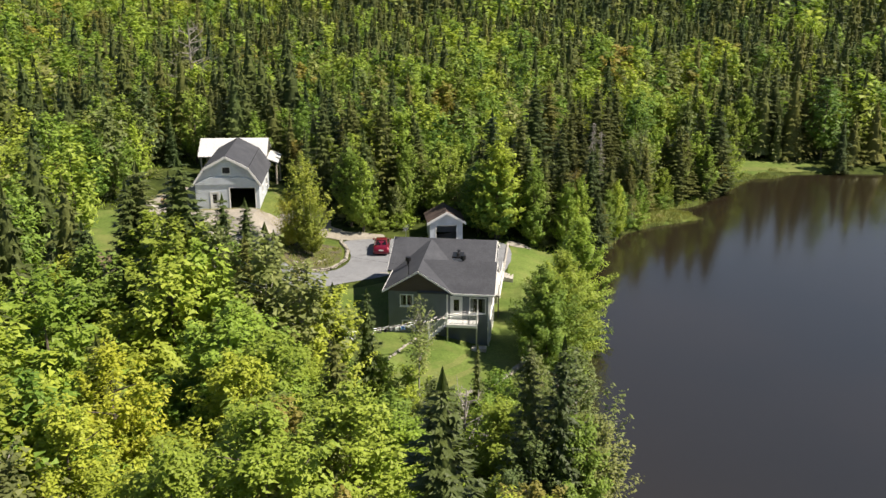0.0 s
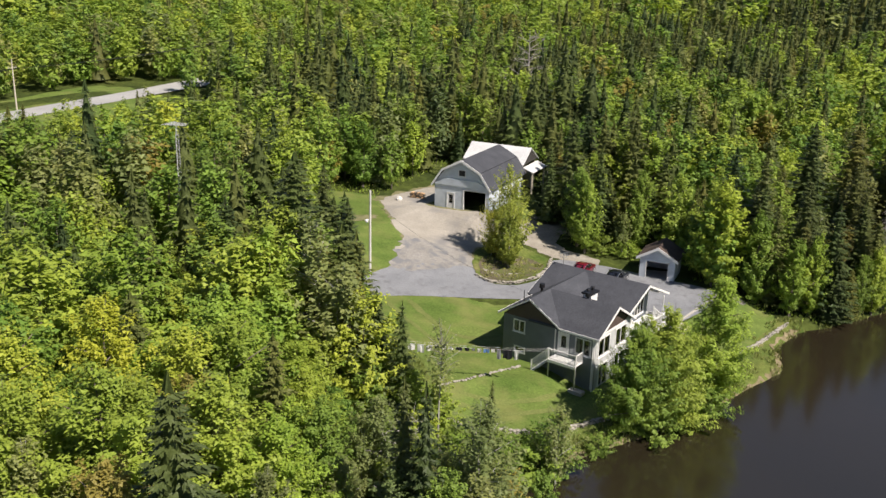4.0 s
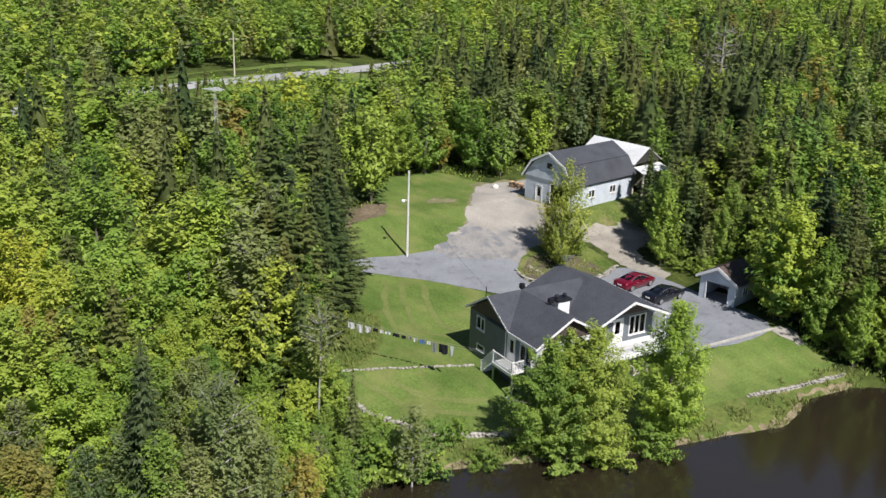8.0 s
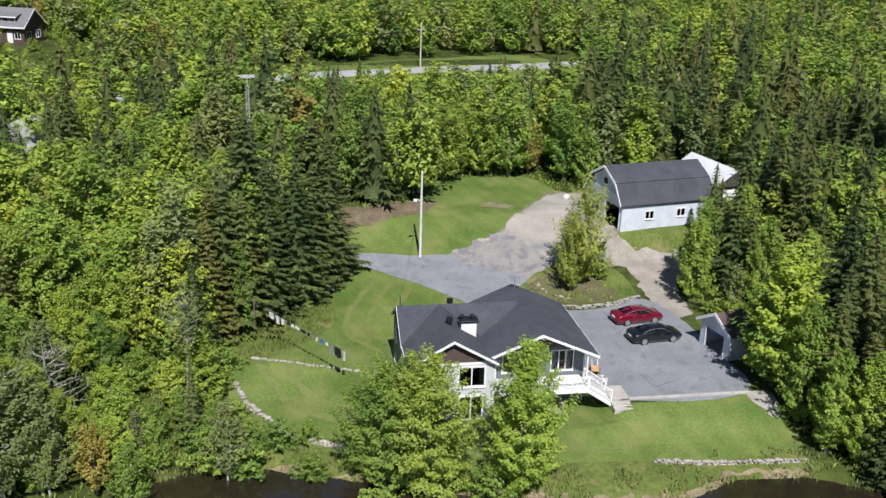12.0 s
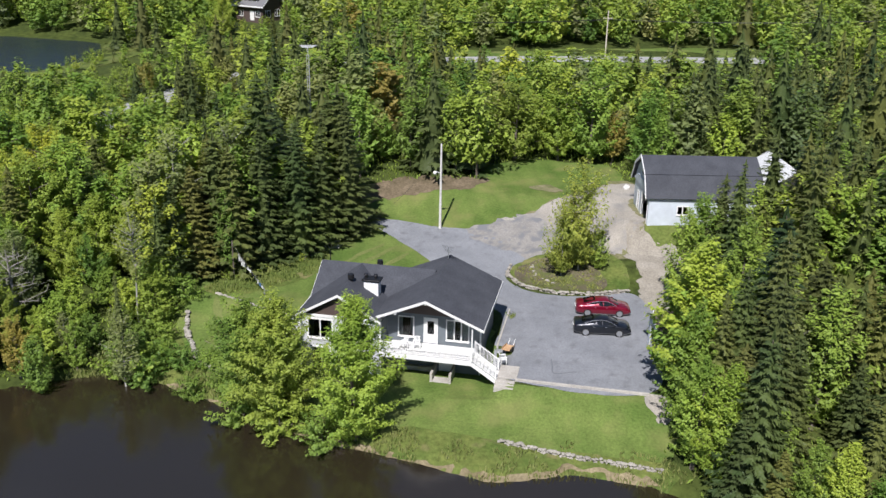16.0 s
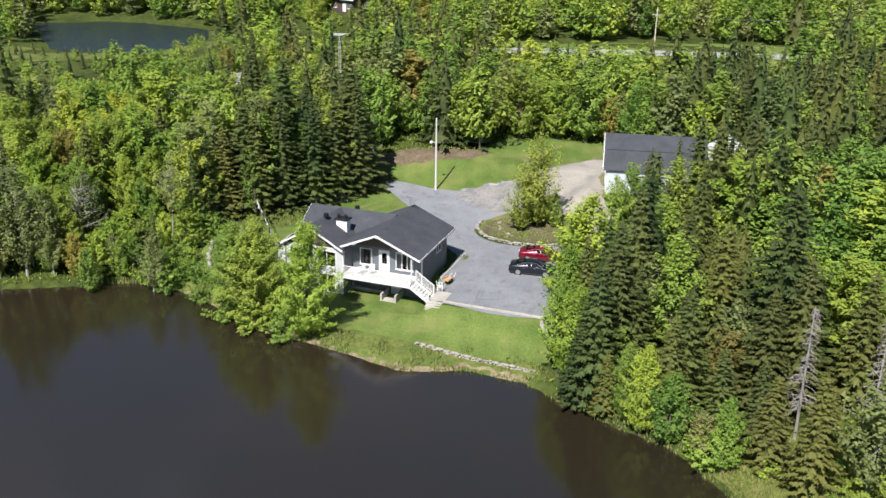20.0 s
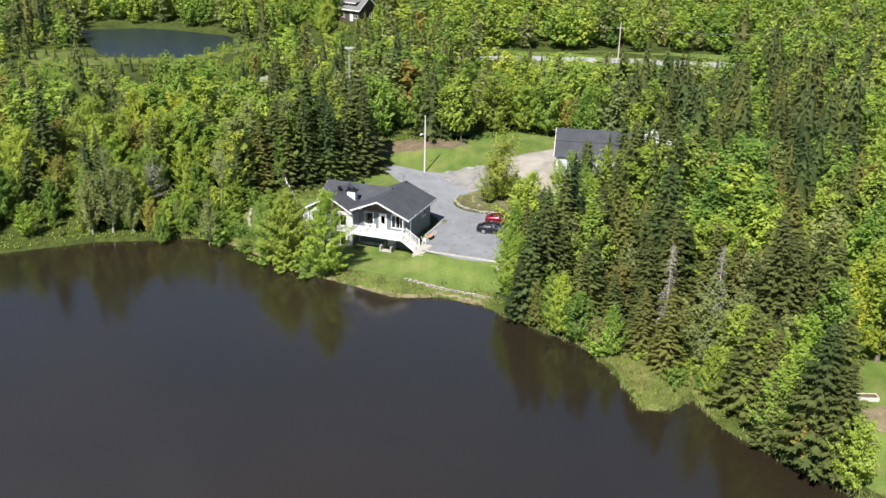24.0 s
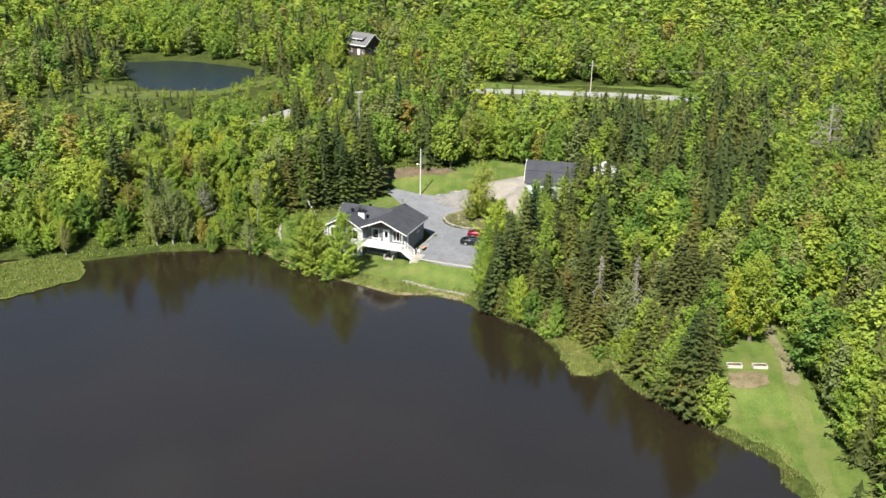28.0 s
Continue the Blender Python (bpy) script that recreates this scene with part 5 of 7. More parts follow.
blades("undergrowth", x[ok], y[ok], 0.5, 0.15, LEAF_MID, "leafy green undergrowth on the forest floor", "undergrowth", 0.6)
x, y = rng.uniform(-30, -22, 3600), rng.uniform(92, 103, 3600)  # weeds in uneven patches
ok = inside(x, y, MULCH_OUT) & (np.sin(1.7 * x + 0.9 * y) + np.sin(2.3 * y - 1.1 * x) + rng.normal(size=3600) * 0.6 > -0.7)
wx, wy = rng.uniform(-28, -14, 2600), rng.uniform(64, 75, 2600)
wk = inside(wx, wy, WEEDS_OUT)
blades("weed_tuft", -16.1 + 0.3 * rng.normal(size=70), 94.1 + 0.2 * rng.normal(size=70), 0.35, 0.1, GRASS_BLADE, "tuft of weeds at the edge of the drive", "weeds", 0.5)
blades("tall_weeds", wx[wk], wy[wk], 0.45, 0.13, GRASS_BLADE, "tall weeds along the spruces", "weeds")
blades("bed_herbs", x[ok], y[ok], 0.34, 0.16, GRASS_BLADE, "low herbs and weeds in the planted bed", "herbs", 0.5)


# ---- buildings ----
def wall_panel(name, parent, axis_, at, u0, u1, z0, z1, thick, material, holes=(), label="", inward=1):
    """A wall along x (axis_ "x", at y = at) or along y, with openings (u0, z0, u1, z1) cut through it."""
    us = sorted({u0, u1, *[h[0] for h in holes], *[h[2] for h in holes]})
    zs = sorted({z0, z1, *[h[1] for h in holes], *[h[3] for h in holes]})
    bm = bmesh.new()
    grid = {}

    def v(i, j, s):
        k = (i, j, s)
        if k not in grid:
            t = at + (thick * inward if s else 0)
            grid[k] = bm.verts.new((us[i], t, zs[j]) if axis_ == "x" else (t, us[i], zs[j]))
        return grid[k]

    solid = {}
    for i in range(len(us) - 1):
        for j in range(len(zs) - 1):
            cu, cz = (us[i] + us[i + 1]) / 2, (zs[j] + zs[j + 1]) / 2
            solid[i, j] = not any(h[0] < cu < h[2] and h[1] < cz < h[3] for h in holes)
    for (i, j), s in solid.items():
        if not s:
            continue
        for k in (0, 1):
            bm.faces.new([v(i, j, k), v(i + 1, j, k), v(i + 1, j + 1, k), v(i, j + 1, k)])
        for di, dj, a, b in ((-1, 0, (i, j), (i, j + 1)), (1, 0, (i + 1, j), (i + 1, j + 1)), (0, -1, (i, j), (i + 1, j)), (0, 1, (i, j + 1), (i + 1, j + 1))):
            if not solid.get((i + di, j + dj), False):
                bm.faces.new([v(*a, 0), v(*b, 0), v(*b, 1), v(*a, 1)])
    return part(name, bm, material, parent, label)


def place(axis_, at, out):
    """Local (u across, v outwards, z) to the wall's plane."""
    if axis_ == "x":
        return Matrix(((1, 0, 0, 0), (0, out, 0, at), (0, 0, 1, 0), (0, 0, 0, 1)))
    return Matrix(((0, out, 0, at), (1, 0, 0, 0), (0, 0, 1, 0), (0, 0, 0, 1)))


def window(parent, axis_, at, out, u0, z0, u1, z1, mullions=1, bars=0, frame_w=0.09, curtain=0.0):
    m = place(axis_, at, out)
    w = empty("window")
    w.parent = parent
    bm = bmesh.new()
    f = frame_w
    for a in ((u0 - f, z1, u1 + f, z1 + f), (u0 - f, z0 - f, u1 + f, z0), (u0 - f, z0, u0, z1), (u1, z0, u1 + f, z1)):
        box(bm, a[0], -0.1, a[1], a[2], 0.05, a[3], 0.0, m)
    for k in range(mullions):
        c = u0 + (u1 - u0) * (k + 1) / (mullions + 1)
        box(bm, c - 0.045, -0.06, z0, c + 0.045, 0.03, z1, 0, m)
    for k in range(bars):
        c = z0 + (z1 - z0) * (k + 1) / (bars + 1)
        box(bm, u0, -0.06, c - 0.03, u1, 0.02, c + 0.03, 0, m)
    part("window_frame", bm, WHITE_PAINT, w)
    for k in range(mullions + 1):
        a, b = u0 + (u1 - u0) * k / (mullions + 1), u0 + (u1 - u0) * (k + 1) / (mullions + 1)
        bm = bmesh.new()
        box(bm, a, -0.05, z0, b, -0.04, z1, 0, m)
        part("pane", bm, GLASS, w)
    if curtain:
        for a, b in ((u0, u0 + (u1 - u0) * curtain), (u1 - (u1 - u0) * curtain, u1)):
            bm = bmesh.new()
            n = max(4, int((b - a) / 0.05))
            for k in range(n):
                p, q = a + (b - a) * k / n, a + (b - a) * (k + 1) / n
                box(bm, p, -0.17 - 0.03 * (k % 2), z0, q, -0.15 - 0.03 * (k % 2), z1, 0, m)
            part("curtain", bm, LINEN, w, "pale linen curtain")
    bm = bmesh.new()
    box(bm, u0 - f - 0.03, 0.0, z0 - f - 0.04, u1 + f + 0.03, 0.11, z0 - f, 0, m)
    part("window_sill", bm, WHITE_PAINT, w)
    return w


def door(parent, axis_, at, out, u0, z0, u1, z1, pane=True, material=None, name="door"):
    m = place(axis_, at, out)
    d = empty(name)
    d.parent = parent
    bm = bmesh.new()
    for a in ((u0 - 0.1, z1, u1 + 0.1, z1 + 0.1), (u0 - 0.1, z0, u0, z1), (u1, z0, u1 + 0.1, z1)):
        box(bm, a[0], -0.1, a[1], a[2], 0.05, a[3], 0, m)
    part("door_frame", bm, WHITE_PAINT, d)
    bm = bmesh.new()
    if pane:
        c0, c1, s0, s1 = u0 + 0.2, u1 - 0.2, z0 + 0.75, z1 - 0.22
        for a in ((u0, z0, c0, z1), (c1, z0, u1, z1), (c0, z0, c1, s0), (c0, s1, c1, z1)):
            box(bm, a[0], -0.06, a[1], a[2], -0.01, a[3], 0, m)
    else:
        box(bm, u0, -0.06, z0, u1, -0.01, z1, 0, m)
        for k in range(3):
            zc = z0 + (z1 - z0) * (k + 0.5) / 3
            box(bm, u0 + 0.15, -0.01, zc - 0.2, u1 - 0.15, 0.005, zc + 0.2, 0, m)
    part("door_leaf", bm, material or WHITE_PAINT, d)
    if pane:
        bm = bmesh.new()
        box(bm, c0, -0.045, s0, c1, -0.03, s1, 0, m)
        part("pane", bm, GLASS, d)
    bm = bmesh.new()
    box(bm, u1 - 0.14, -0.01, z0 + 0.98, u1 - 0.05, 0.06, z0 + 1.04, 0, m)
    part("door_handle", bm, GALV, d)
    return d


def gable_roof(parent, along, c, half, u0, u1, z_eave, z_ridge, material, thick=0.16, left=True, right=True, name="roof"):
    """Two sloping slabs; along "x" or "y" is the way of the ridge, c its place across, u0 to u1 its ends."""
    obs = []
    for sgn, use in ((-1, left), (1, right)):
        if not use:
            continue
        bm = bmesh.new()
        n = max(2, int((u1 - u0) / 1.0))
        rise = z_ridge - z_eave
        ln = math.hypot(half, rise)
        dx, dz = -sgn * rise / ln * thick * -1, half / ln * thick
        outline = [(0, z_ridge), (sgn * half, z_eave), (sgn * half - 0 * dx, z_eave + thick * 0.9), (0, z_ridge + dz * 1.05)]
        prism(bm, outline, u1 - u0)
        m = Matrix.Translation((c, u0, 0)) if along == "y" else Matrix(((0, 1, 0, u0), (1, 0, 0, c), (0, 0, 1, 0), (0, 0, 0, 1)))
        bmesh.ops.transform(bm, matrix=m, verts=bm.verts[:])
        obs.append(part(name, bm, material, parent, "weathered charcoal shingle slope" if material is SHINGLES else ""))
    return obs


def rake(parent, along, c, half, at, z_eave, z_ridge, w=0.21, t=0.07, sides=(-1, 1), name="bargeboard"):
    """White boards along a gable's two slopes."""
    for sgn in sides:
        bm = bmesh.new()
        outline = [(0, z_ridge + 0.12), (sgn * half, z_eave + 0.12), (sgn * half, z_eave + 0.12 - w), (0, z_ridge + 0.12 - w)]
        prism(bm, outline, t)
        m = Matrix.Translation((c, at, 0)) if along == "y" else Matrix(((0, 1, 0, at), (1, 0, 0, c), (0, 0, 1, 0), (0, 0, 0, 1)))
        bmesh.ops.transform(bm, matrix=m, verts=bm.verts[:])
        part(name, bm, WHITE_PAINT, parent, "white painted bargeboard")


def gable_wall(parent, along, c, half, at, z0, z1, thick, material, label):
    bm = bmesh.new()
    prism(bm, [(-half, z0), (half, z0), (0, z1)], thick)
    m = Matrix.Translation((c, at, 0)) if along == "y" else Matrix(((0, 1, 0, at), (1, 0, 0, c), (0, 0, 1, 0), (0, 0, 0, 1)))
    bmesh.ops.transform(bm, matrix=m, verts=bm.verts[:])
    return part("gable", bm, material, parent, label)


# -- house --
EAVE, RIDGE = 2.2, 4.18
house = empty("house", label="slate grey bungalow with charcoal shingle roof and white trim", category="house")
SB, FL = -3.0, -0.12          # foot of the walls, floor level
WX, EX_A, EX_B = -14.05, -4.85, -6.75
SY, NY = 78.55, 92.75
wall_panel("wall_south", house, "x", SY, WX, EX_A, SB, EAVE + 0.1, 0.25, SIDING, [(-12.9, 0.95, -11.85, 1.95), (-12.75, -0.95, -11.75, -0.55), (-8.3, FL, -7.4, 1.93), (-6.6, 0.55, -5.25, 1.9)])
wall_panel("wall_west", house, "y", WX, SY + 0.25, NY - 0.25, SB, EAVE + 0.1, 0.25, SIDING, [(80.5, 0.8, 81.9, 1.9), (88.0, FL, 88.95, 1.93), (90.2, 0.8, 91.8, 1.9)])
wall_panel("wall_north", house, "x", NY, WX, EX_B, SB, EAVE + 0.1, 0.25, SIDING, [(-12.2, 0.9, -11.0, 1.9)], inward=-1)
wall_panel("wall_lake_gable", house, "y", EX_A, SY + 0.25, 85.2, SB, EAVE + 0.1, 0.25, PALE_SIDING, [(79.3, 0.35, 81.2, 1.85), (82.4, 0.35, 84.3, 1.85), (79.6, -2.5, 81.0, -0.6), (82.5, -2.5, 84.2, -0.6)], inward=-1)
wall_panel("wall_lake_porch", house, "y", EX_B, 85.0, NY - 0.25, SB, EAVE + 0.1, 0.25, SIDING, [(86.2, 0.35, 87.35, 1.95), (88.3, FL, 89.25, 1.98), (90.1, 0.35, 91.8, 1.98), (89.6, -2.5, 90.6, -0.55)], inward=-1)
wall_panel("wall_return", house, "x", 85.0, EX_B - 0.1, EX_A - 0.25, SB, EAVE + 0.1, 0.2, SIDING)
boxp("floor_slab", (WX + 0.25, SY + 0.25, FL - 0.2, EX_B - 0.25, NY - 0.25, FL), DARK_ROOM, house)
boxp("ceiling_slab", (WX + 0.25, SY + 0.25, EAVE, EX_B - 0.25, NY - 0.25, EAVE + 0.08), WHITE_PAINT, house)
boxp("floor_slab", (EX_B - 0.25, SY + 0.25, FL - 0.2, EX_A - 0.25, 85.0, FL), DARK_ROOM, house)
boxp("ceiling_slab", (EX_B - 0.25, SY + 0.25, EAVE, EX_A - 0.25, 85.0, EAVE + 0.08), WHITE_PAINT, house)
# roofs: south wing, lake gable, north wing
gable_roof(house, "y", -11.35, 3.2, 78.38, 88.2, EAVE, RIDGE, SHINGLES)
gable_roof(house, "x", 81.85, 3.42, -11.4, -4.42, EAVE, RIDGE, SHINGLES)
gable_roof(house, "x", 88.7, 4.6, -15.1, -4.85, EAVE, RIDGE, SHINGLES)
rake(house, "x", 81.85, 3.45, -4.44, EAVE, RIDGE)
rake(house, "x", 88.7, 4.63, -4.87, EAVE, RIDGE)
rake(house, "x", 88.7, 4.63, -15.14, EAVE, RIDGE)
rake(house, "y", -11.35, 3.22, 78.35, EAVE, RIDGE, 0.16)
for a in ((-8.15, 78.37, -4.42, 78.43), (-15.1, 93.27, -4.85, 93.34)):
    boxp("fascia", (a[0], a[1], EAVE - 0.06, a[2], a[3], EAVE + 0.14), WHITE_PAINT, house, "white eave board")
boxp("fascia", (-14.62, 78.38, EAVE - 0.06, -14.55, 84.1, EAVE + 0.14), WHITE_PAINT, house, "white eave board")
gable_wall(house, "y", -11.35, 2.75, SY + 0.02, EAVE + 0.1, 3.98, 0.2, GABLE_BROWN, "dark brown boarded gable")
gable_wall(house, "x", 81.85, 3.3, EX_A - 0.2, EAVE + 0.1, 3.98, 0.2, GABLE_BROWN, "brown boarded gable over the windows")
gable_wall(house, "x", 88.7, 4.05, EX_B - 0.2, EAVE + 0.1, 3.98, 0.2, GABLE_BROWN, "brown boarded gable under the porch roof")
gable_wall(house, "x", 88.7, 4.05, WX, EAVE + 0.1, 3.98, 0.2, SIDING, "")
boxp("band_board", (EX_A, 78.6, EAVE - 0.12, EX_A + 0.05, 85.1, EAVE + 0.1), WHITE_PAINT, house, "white band board below the gable")
for yy in (88.7, 86.3, 91.1):
    bm = bmesh.new()
    zt = RIDGE - abs(yy - 88.7) / 4.6 * (RIDGE - EAVE)
    box(bm, -6.6, yy - 0.07, zt - 0.26, -4.9, yy + 0.07, zt - 0.06, 0)
    part("rafter_tail", bm, WHITE_PAINT, house)
for x_, y_ in ((EX_A, SY), (EX_A, 85.1), (EX_B, NY)):
    boxp("corner_board", (x_ - 0.1, y_ - 0.03, SB, x_ + 0.03, y_ + 0.1, EAVE), WHITE_PAINT, house)
boxp("corner_board", (-8.75, SY - 0.03, FL, -8.62, SY - 0.005, EAVE), WHITE_PAINT, house)
boxp("downpipe", (-5.0, SY - 0.12, -2.4, -4.92, SY - 0.04, EAVE), WHITE_PAINT, house)
window(house, "x", SY, -1, -12.9, 0.95, -11.85, 1.95, 1, curtain=0.18)
window(house, "x", SY, -1, -12.75, -0.95, -11.75, -0.55, 0)
window(house, "x", SY, -1, -6.6, 0.55, -5.25, 1.9, 1, curtain=0.2)
door(house, "x", SY, -1, -8.3, FL, -7.4, 1.93)
window(house, "y", WX, -1, 80.5, 0.8, 81.9, 1.9, 1)
window(house, "y", WX, -1, 90.2, 0.8, 91.8, 1.9, 1)
door(house, "y", WX, -1, 88.0, FL, 88.95, 1.93, False)
window(house, "x", NY, 1, -12.2, 0.9, -11.0, 1.9, 1)
for a in ((79.3, 0.35, 81.2, 1.85, 1), (82.4, 0.35, 84.3, 1.85, 1), (79.6, -2.5, 81.0, -0.6, 1), (82.5, -2.5, 84.2, -0.6, 1)):
    window(house, "y", EX_A, 1, *a, frame_w=0.13, curtain=0.2)
window(house, "y", EX_B, 1, 86.2, 0.35, 87.35, 1.95, 0, curtain=0.22)
window(house, "y", EX_B, 1, 90.1, 0.35, 91.8, 1.98, 2, curtain=0.30)
door(house, "y", EX_B, 1, 88.3, FL, 89.25, 1.98)
door(house, "y", EX_B, 1, 89.6, -2.5, 90.6, -0.55, False)
# chimney, vents, aerials
chim = empty("chimney")
chim.parent = house
boxp("chimney_stack", (-8.65, 83.0, 2.6, -7.8, 84.2, 4.2), WHITE_PAINT, chim, "white clad chimney stack", 0.02)
boxp("chimney_cap", (-8.75, 82.85, 4.2, -7.7, 84.35, 4.36), DARK_METAL, chim, "black metal chimney cap", 0.02)
for yy in (83.1, 83.9):
    bm = bmesh.new()
    tube(bm, (-8.2, yy, 4.36), (-8.2, yy, 4.6), 0.11, 0.11, 10)
    tube(bm, (-8.2, yy, 4.62), (-8.2, yy, 4.72), 0.19, 0.14, 10)
    part("flue", bm, DARK_METAL, chim)
for vx, vy, vz in ((-7.6, 82.0, 4.0), (-12.9, 83.0, 3.3)):
    bm = bmesh.new()
    tube(bm, (vx, vy, vz - 0.5), (vx, vy, vz + 0.45), 0.13, 0.13, 10)
    tube(bm, (vx, vy, vz + 0.45), (vx, vy, vz + 0.8), 0.27, 0.25, 12)
    part("roof_vent", bm, DARK_METAL, house, "black round roof vent")
bm = bmesh.new()
tube(bm, (-14.0, 88.7, 4.2), (-14.0, 88.7, 5.5), 0.03, 0.03, 6)
for k in range(4):
    beam(bm, (-14.25 + 0.02 * k, 88.4 - 0.1 * k, 5.0 + 0.15 * k), (-13.75, 89.0 + 0.1 * k, 5.0 + 0.15 * k), 0.03)
part("aerial", bm, GALV, house, "thin metal aerial on the ridge")
bm = bmesh.new()
tube(bm, (-12.2, 78.8, 3.4), (-12.2, 78.8, 4.8), 0.04, 0.04, 6)
part("service_mast", bm, DARK_METAL, house)

# -- lake deck --
deck = empty("deck", label="white painted timber deck with railing and stairs on the lake side", category="deck")
DZ = -0.16
for k in range(17):
    y0 = 85.25 + k * 0.425
    boxp("deck_board", (EX_B + 0.05, y0, DZ - 0.05, -4.35, y0 + 0.41, DZ), WHITE_PAINT, deck, "", 0.006)
# unseen solid slab, added to keep sun from striping through the board gaps
boxp("subfloor", (EX_B + 0.05, 85.25, DZ - 0.16, -4.36, 92.46, DZ - 0.07), BARK, deck, "solid dark slab added under the deck boards to block light through the gaps")
boxp("fascia", (-4.35, 85.2, DZ - 0.34, -4.28, 92.5, DZ + 0.02), WHITE_PAINT, deck, "white fascia board")
boxp("fascia", (EX_B, 92.47, DZ - 0.34, -5.9, 92.54, DZ + 0.02), WHITE_PAINT, deck, "white fascia board")
for yy in (85.4, 88.9, 92.4):
    if yy < 86:
        boxp("deck_post", (-4.5, yy - 0.06, -2.75, -4.38, yy + 0.06, DZ - 0.05), BARK, deck)
    if yy > 92:
        boxp("roof_post", (-5.0, yy - 0.05, DZ, -4.9, yy + 0.05, EAVE + 0.05), WHITE_PAINT, deck)


def railing(parent, a, b, height=0.95, gap=0.13):
    """Posts at the ends, two rails and upright balusters between."""
    a, b = Vector(a), Vector(b)
    for p in (a, b):
        bm = bmesh.new()
        box(bm, p.x - 0.05, p.y - 0.05, p.z, p.x + 0.05, p.y + 0.05, p.z + height + 0.08, 0.01)
        part("newel_post", bm, WHITE_PAINT, parent)
    up = Vector((0, 0, 1))
    for h, w in ((height, 0.07), (0.1, 0.05)):
        bm = bmesh.new()
        beam(bm, a + up * h, b + up * h, w)
        part("rail", bm, WHITE_PAINT, parent)
    n = int((b - a).length / gap)
    for k in range(1, n):
        p = a.lerp(b, k / n)
        bm = bmesh.new()
        beam(bm, p + up * 0.1, p + up * height, 0.035)
        part("baluster", bm, WHITE_PAINT, parent)


railing(deck, (-4.4, 85.35, DZ), (-4.4, 92.4, DZ))
for k in range(7):
    zt = DZ - 0.19 * (k + 1)
    y0 = 92.5 + 0.28 * k
    boxp("stair_tread", (-5.85, y0, zt - 0.05, -4.42, y0 + 0.3, zt), WHITE_PAINT, deck, "", 0.006)
for xs_ in (-5.92, -4.40):
    bm = bmesh.new()
    beam(bm, (xs_, 92.45, DZ - 0.22), (xs_, 94.5, DZ - 1.58), 0.06, 0.28)
    part("stringer", bm, WHITE_PAINT, deck)
    railing(deck, (xs_, 92.5, DZ), (xs_, 94.4, DZ - 1.28))
pad_ = empty("concrete_landing", label="pale concrete landing with steps down to the lawn", category="landing")
boxp("slab", (-6.7, 94.5, -1.75, -4.7, 96.0, -1.33), CONCRETE, pad_, "", 0.02)
for k in range(3):
    boxp("step", (-4.5 + 0.36 * k, 94.4, -2.8, -4.14 + 0.36 * k, 95.9, float(ground_z(-4.3 + 0.36 * k, 95.1)) + 0.14 - 0.02 * k), CONCRETE, pad_, "", 0.02)
areaw = empty("basement_entrance", label="concrete wing walls at the basement door", category="retaining wall")
for yy in (89.25, 90.75):
    boxp("wing_wall", (-6.7, yy - 0.1, -3.0, -4.75, yy + 0.1, -1.75), CONCRETE, areaw, "", 0.02)
boxp("sill_slab", (-5.6, 89.35, -3.0, -4.8, 90.65, -2.42), CONCRETE, areaw, "", 0.02)
boxp("foundation", (-6.78, 85.3, -3.0, -6.4, 89.1, -2.15), CONCRETE, areaw, "", 0.02)

# -- south deck --
sdeck = empty("entry_deck", label="small white entry deck with railing and side stair", category="deck")
for k in range(6):
    boxp("deck_board", (-8.6 + 0.46 * k, 77.25, FL - 0.12, -8.16 + 0.46 * k, SY - 0.01, FL - 0.06), WHITE_PAINT, sdeck, "", 0.006)
boxp("fascia", (-8.62, 77.2, FL - 0.32, -5.82, 77.25, FL - 0.05), WHITE_PAINT, sdeck)
railing(sdeck, (-8.55, 77.3, FL - 0.06), (-5.9, 77.3, FL - 0.06))
railing(sdeck, (-5.9, 77.35, FL - 0.06), (-5.9, 78.5, FL - 0.06))
for k in range(6):
    zt = FL - 0.06 - 0.25 * (k + 1)
    boxp("stair_tread", (-8.65 - 0.26 * (k + 1), 77.3, zt - 0.05, -8.62 - 0.26 * k, 78.35, zt), WHITE_PAINT, sdeck, "", 0.006)
railing(sdeck, (-8.65, 77.3, FL - 0.1), (-10.2, 77.3, FL - 1.6))
for xs_ in (-8.5, -5.9):
    boxp("deck_post", (xs_ - 0.06, 77.28, -2.6, xs_ + 0.06, 77.4, FL - 0.1), GALV, sdeck)
boxp("pad", (-6.3, 77.0, -2.6, -5.0, 77.7, -2.28), CONCRETE, sdeck, "pale concrete footing pad", 0.02)

# -- parking edge and stone rows --
edge = empty("house_edging", label="narrow pale concrete edging beside the house wall", category="edging")
for k in range(5):
    boxp("edging_block", (-17.6 + 1.54 * k, 93.66, -1.75, -16.09 + 1.54 * k, 93.80, -1.30), CONCRETE, edge, "", 0.012)
kerb = empty("parking_edge", label="low concrete edging wall along the parking pad", category="retaining wall")
for k in range(7):
    y0 = 95.9 + k * 1.44
    boxp("edging_block", (-4.62, y0, -3.0, -4.42, y0 + 1.42, -1.26), CONCRETE, kerb, "", 0.015)


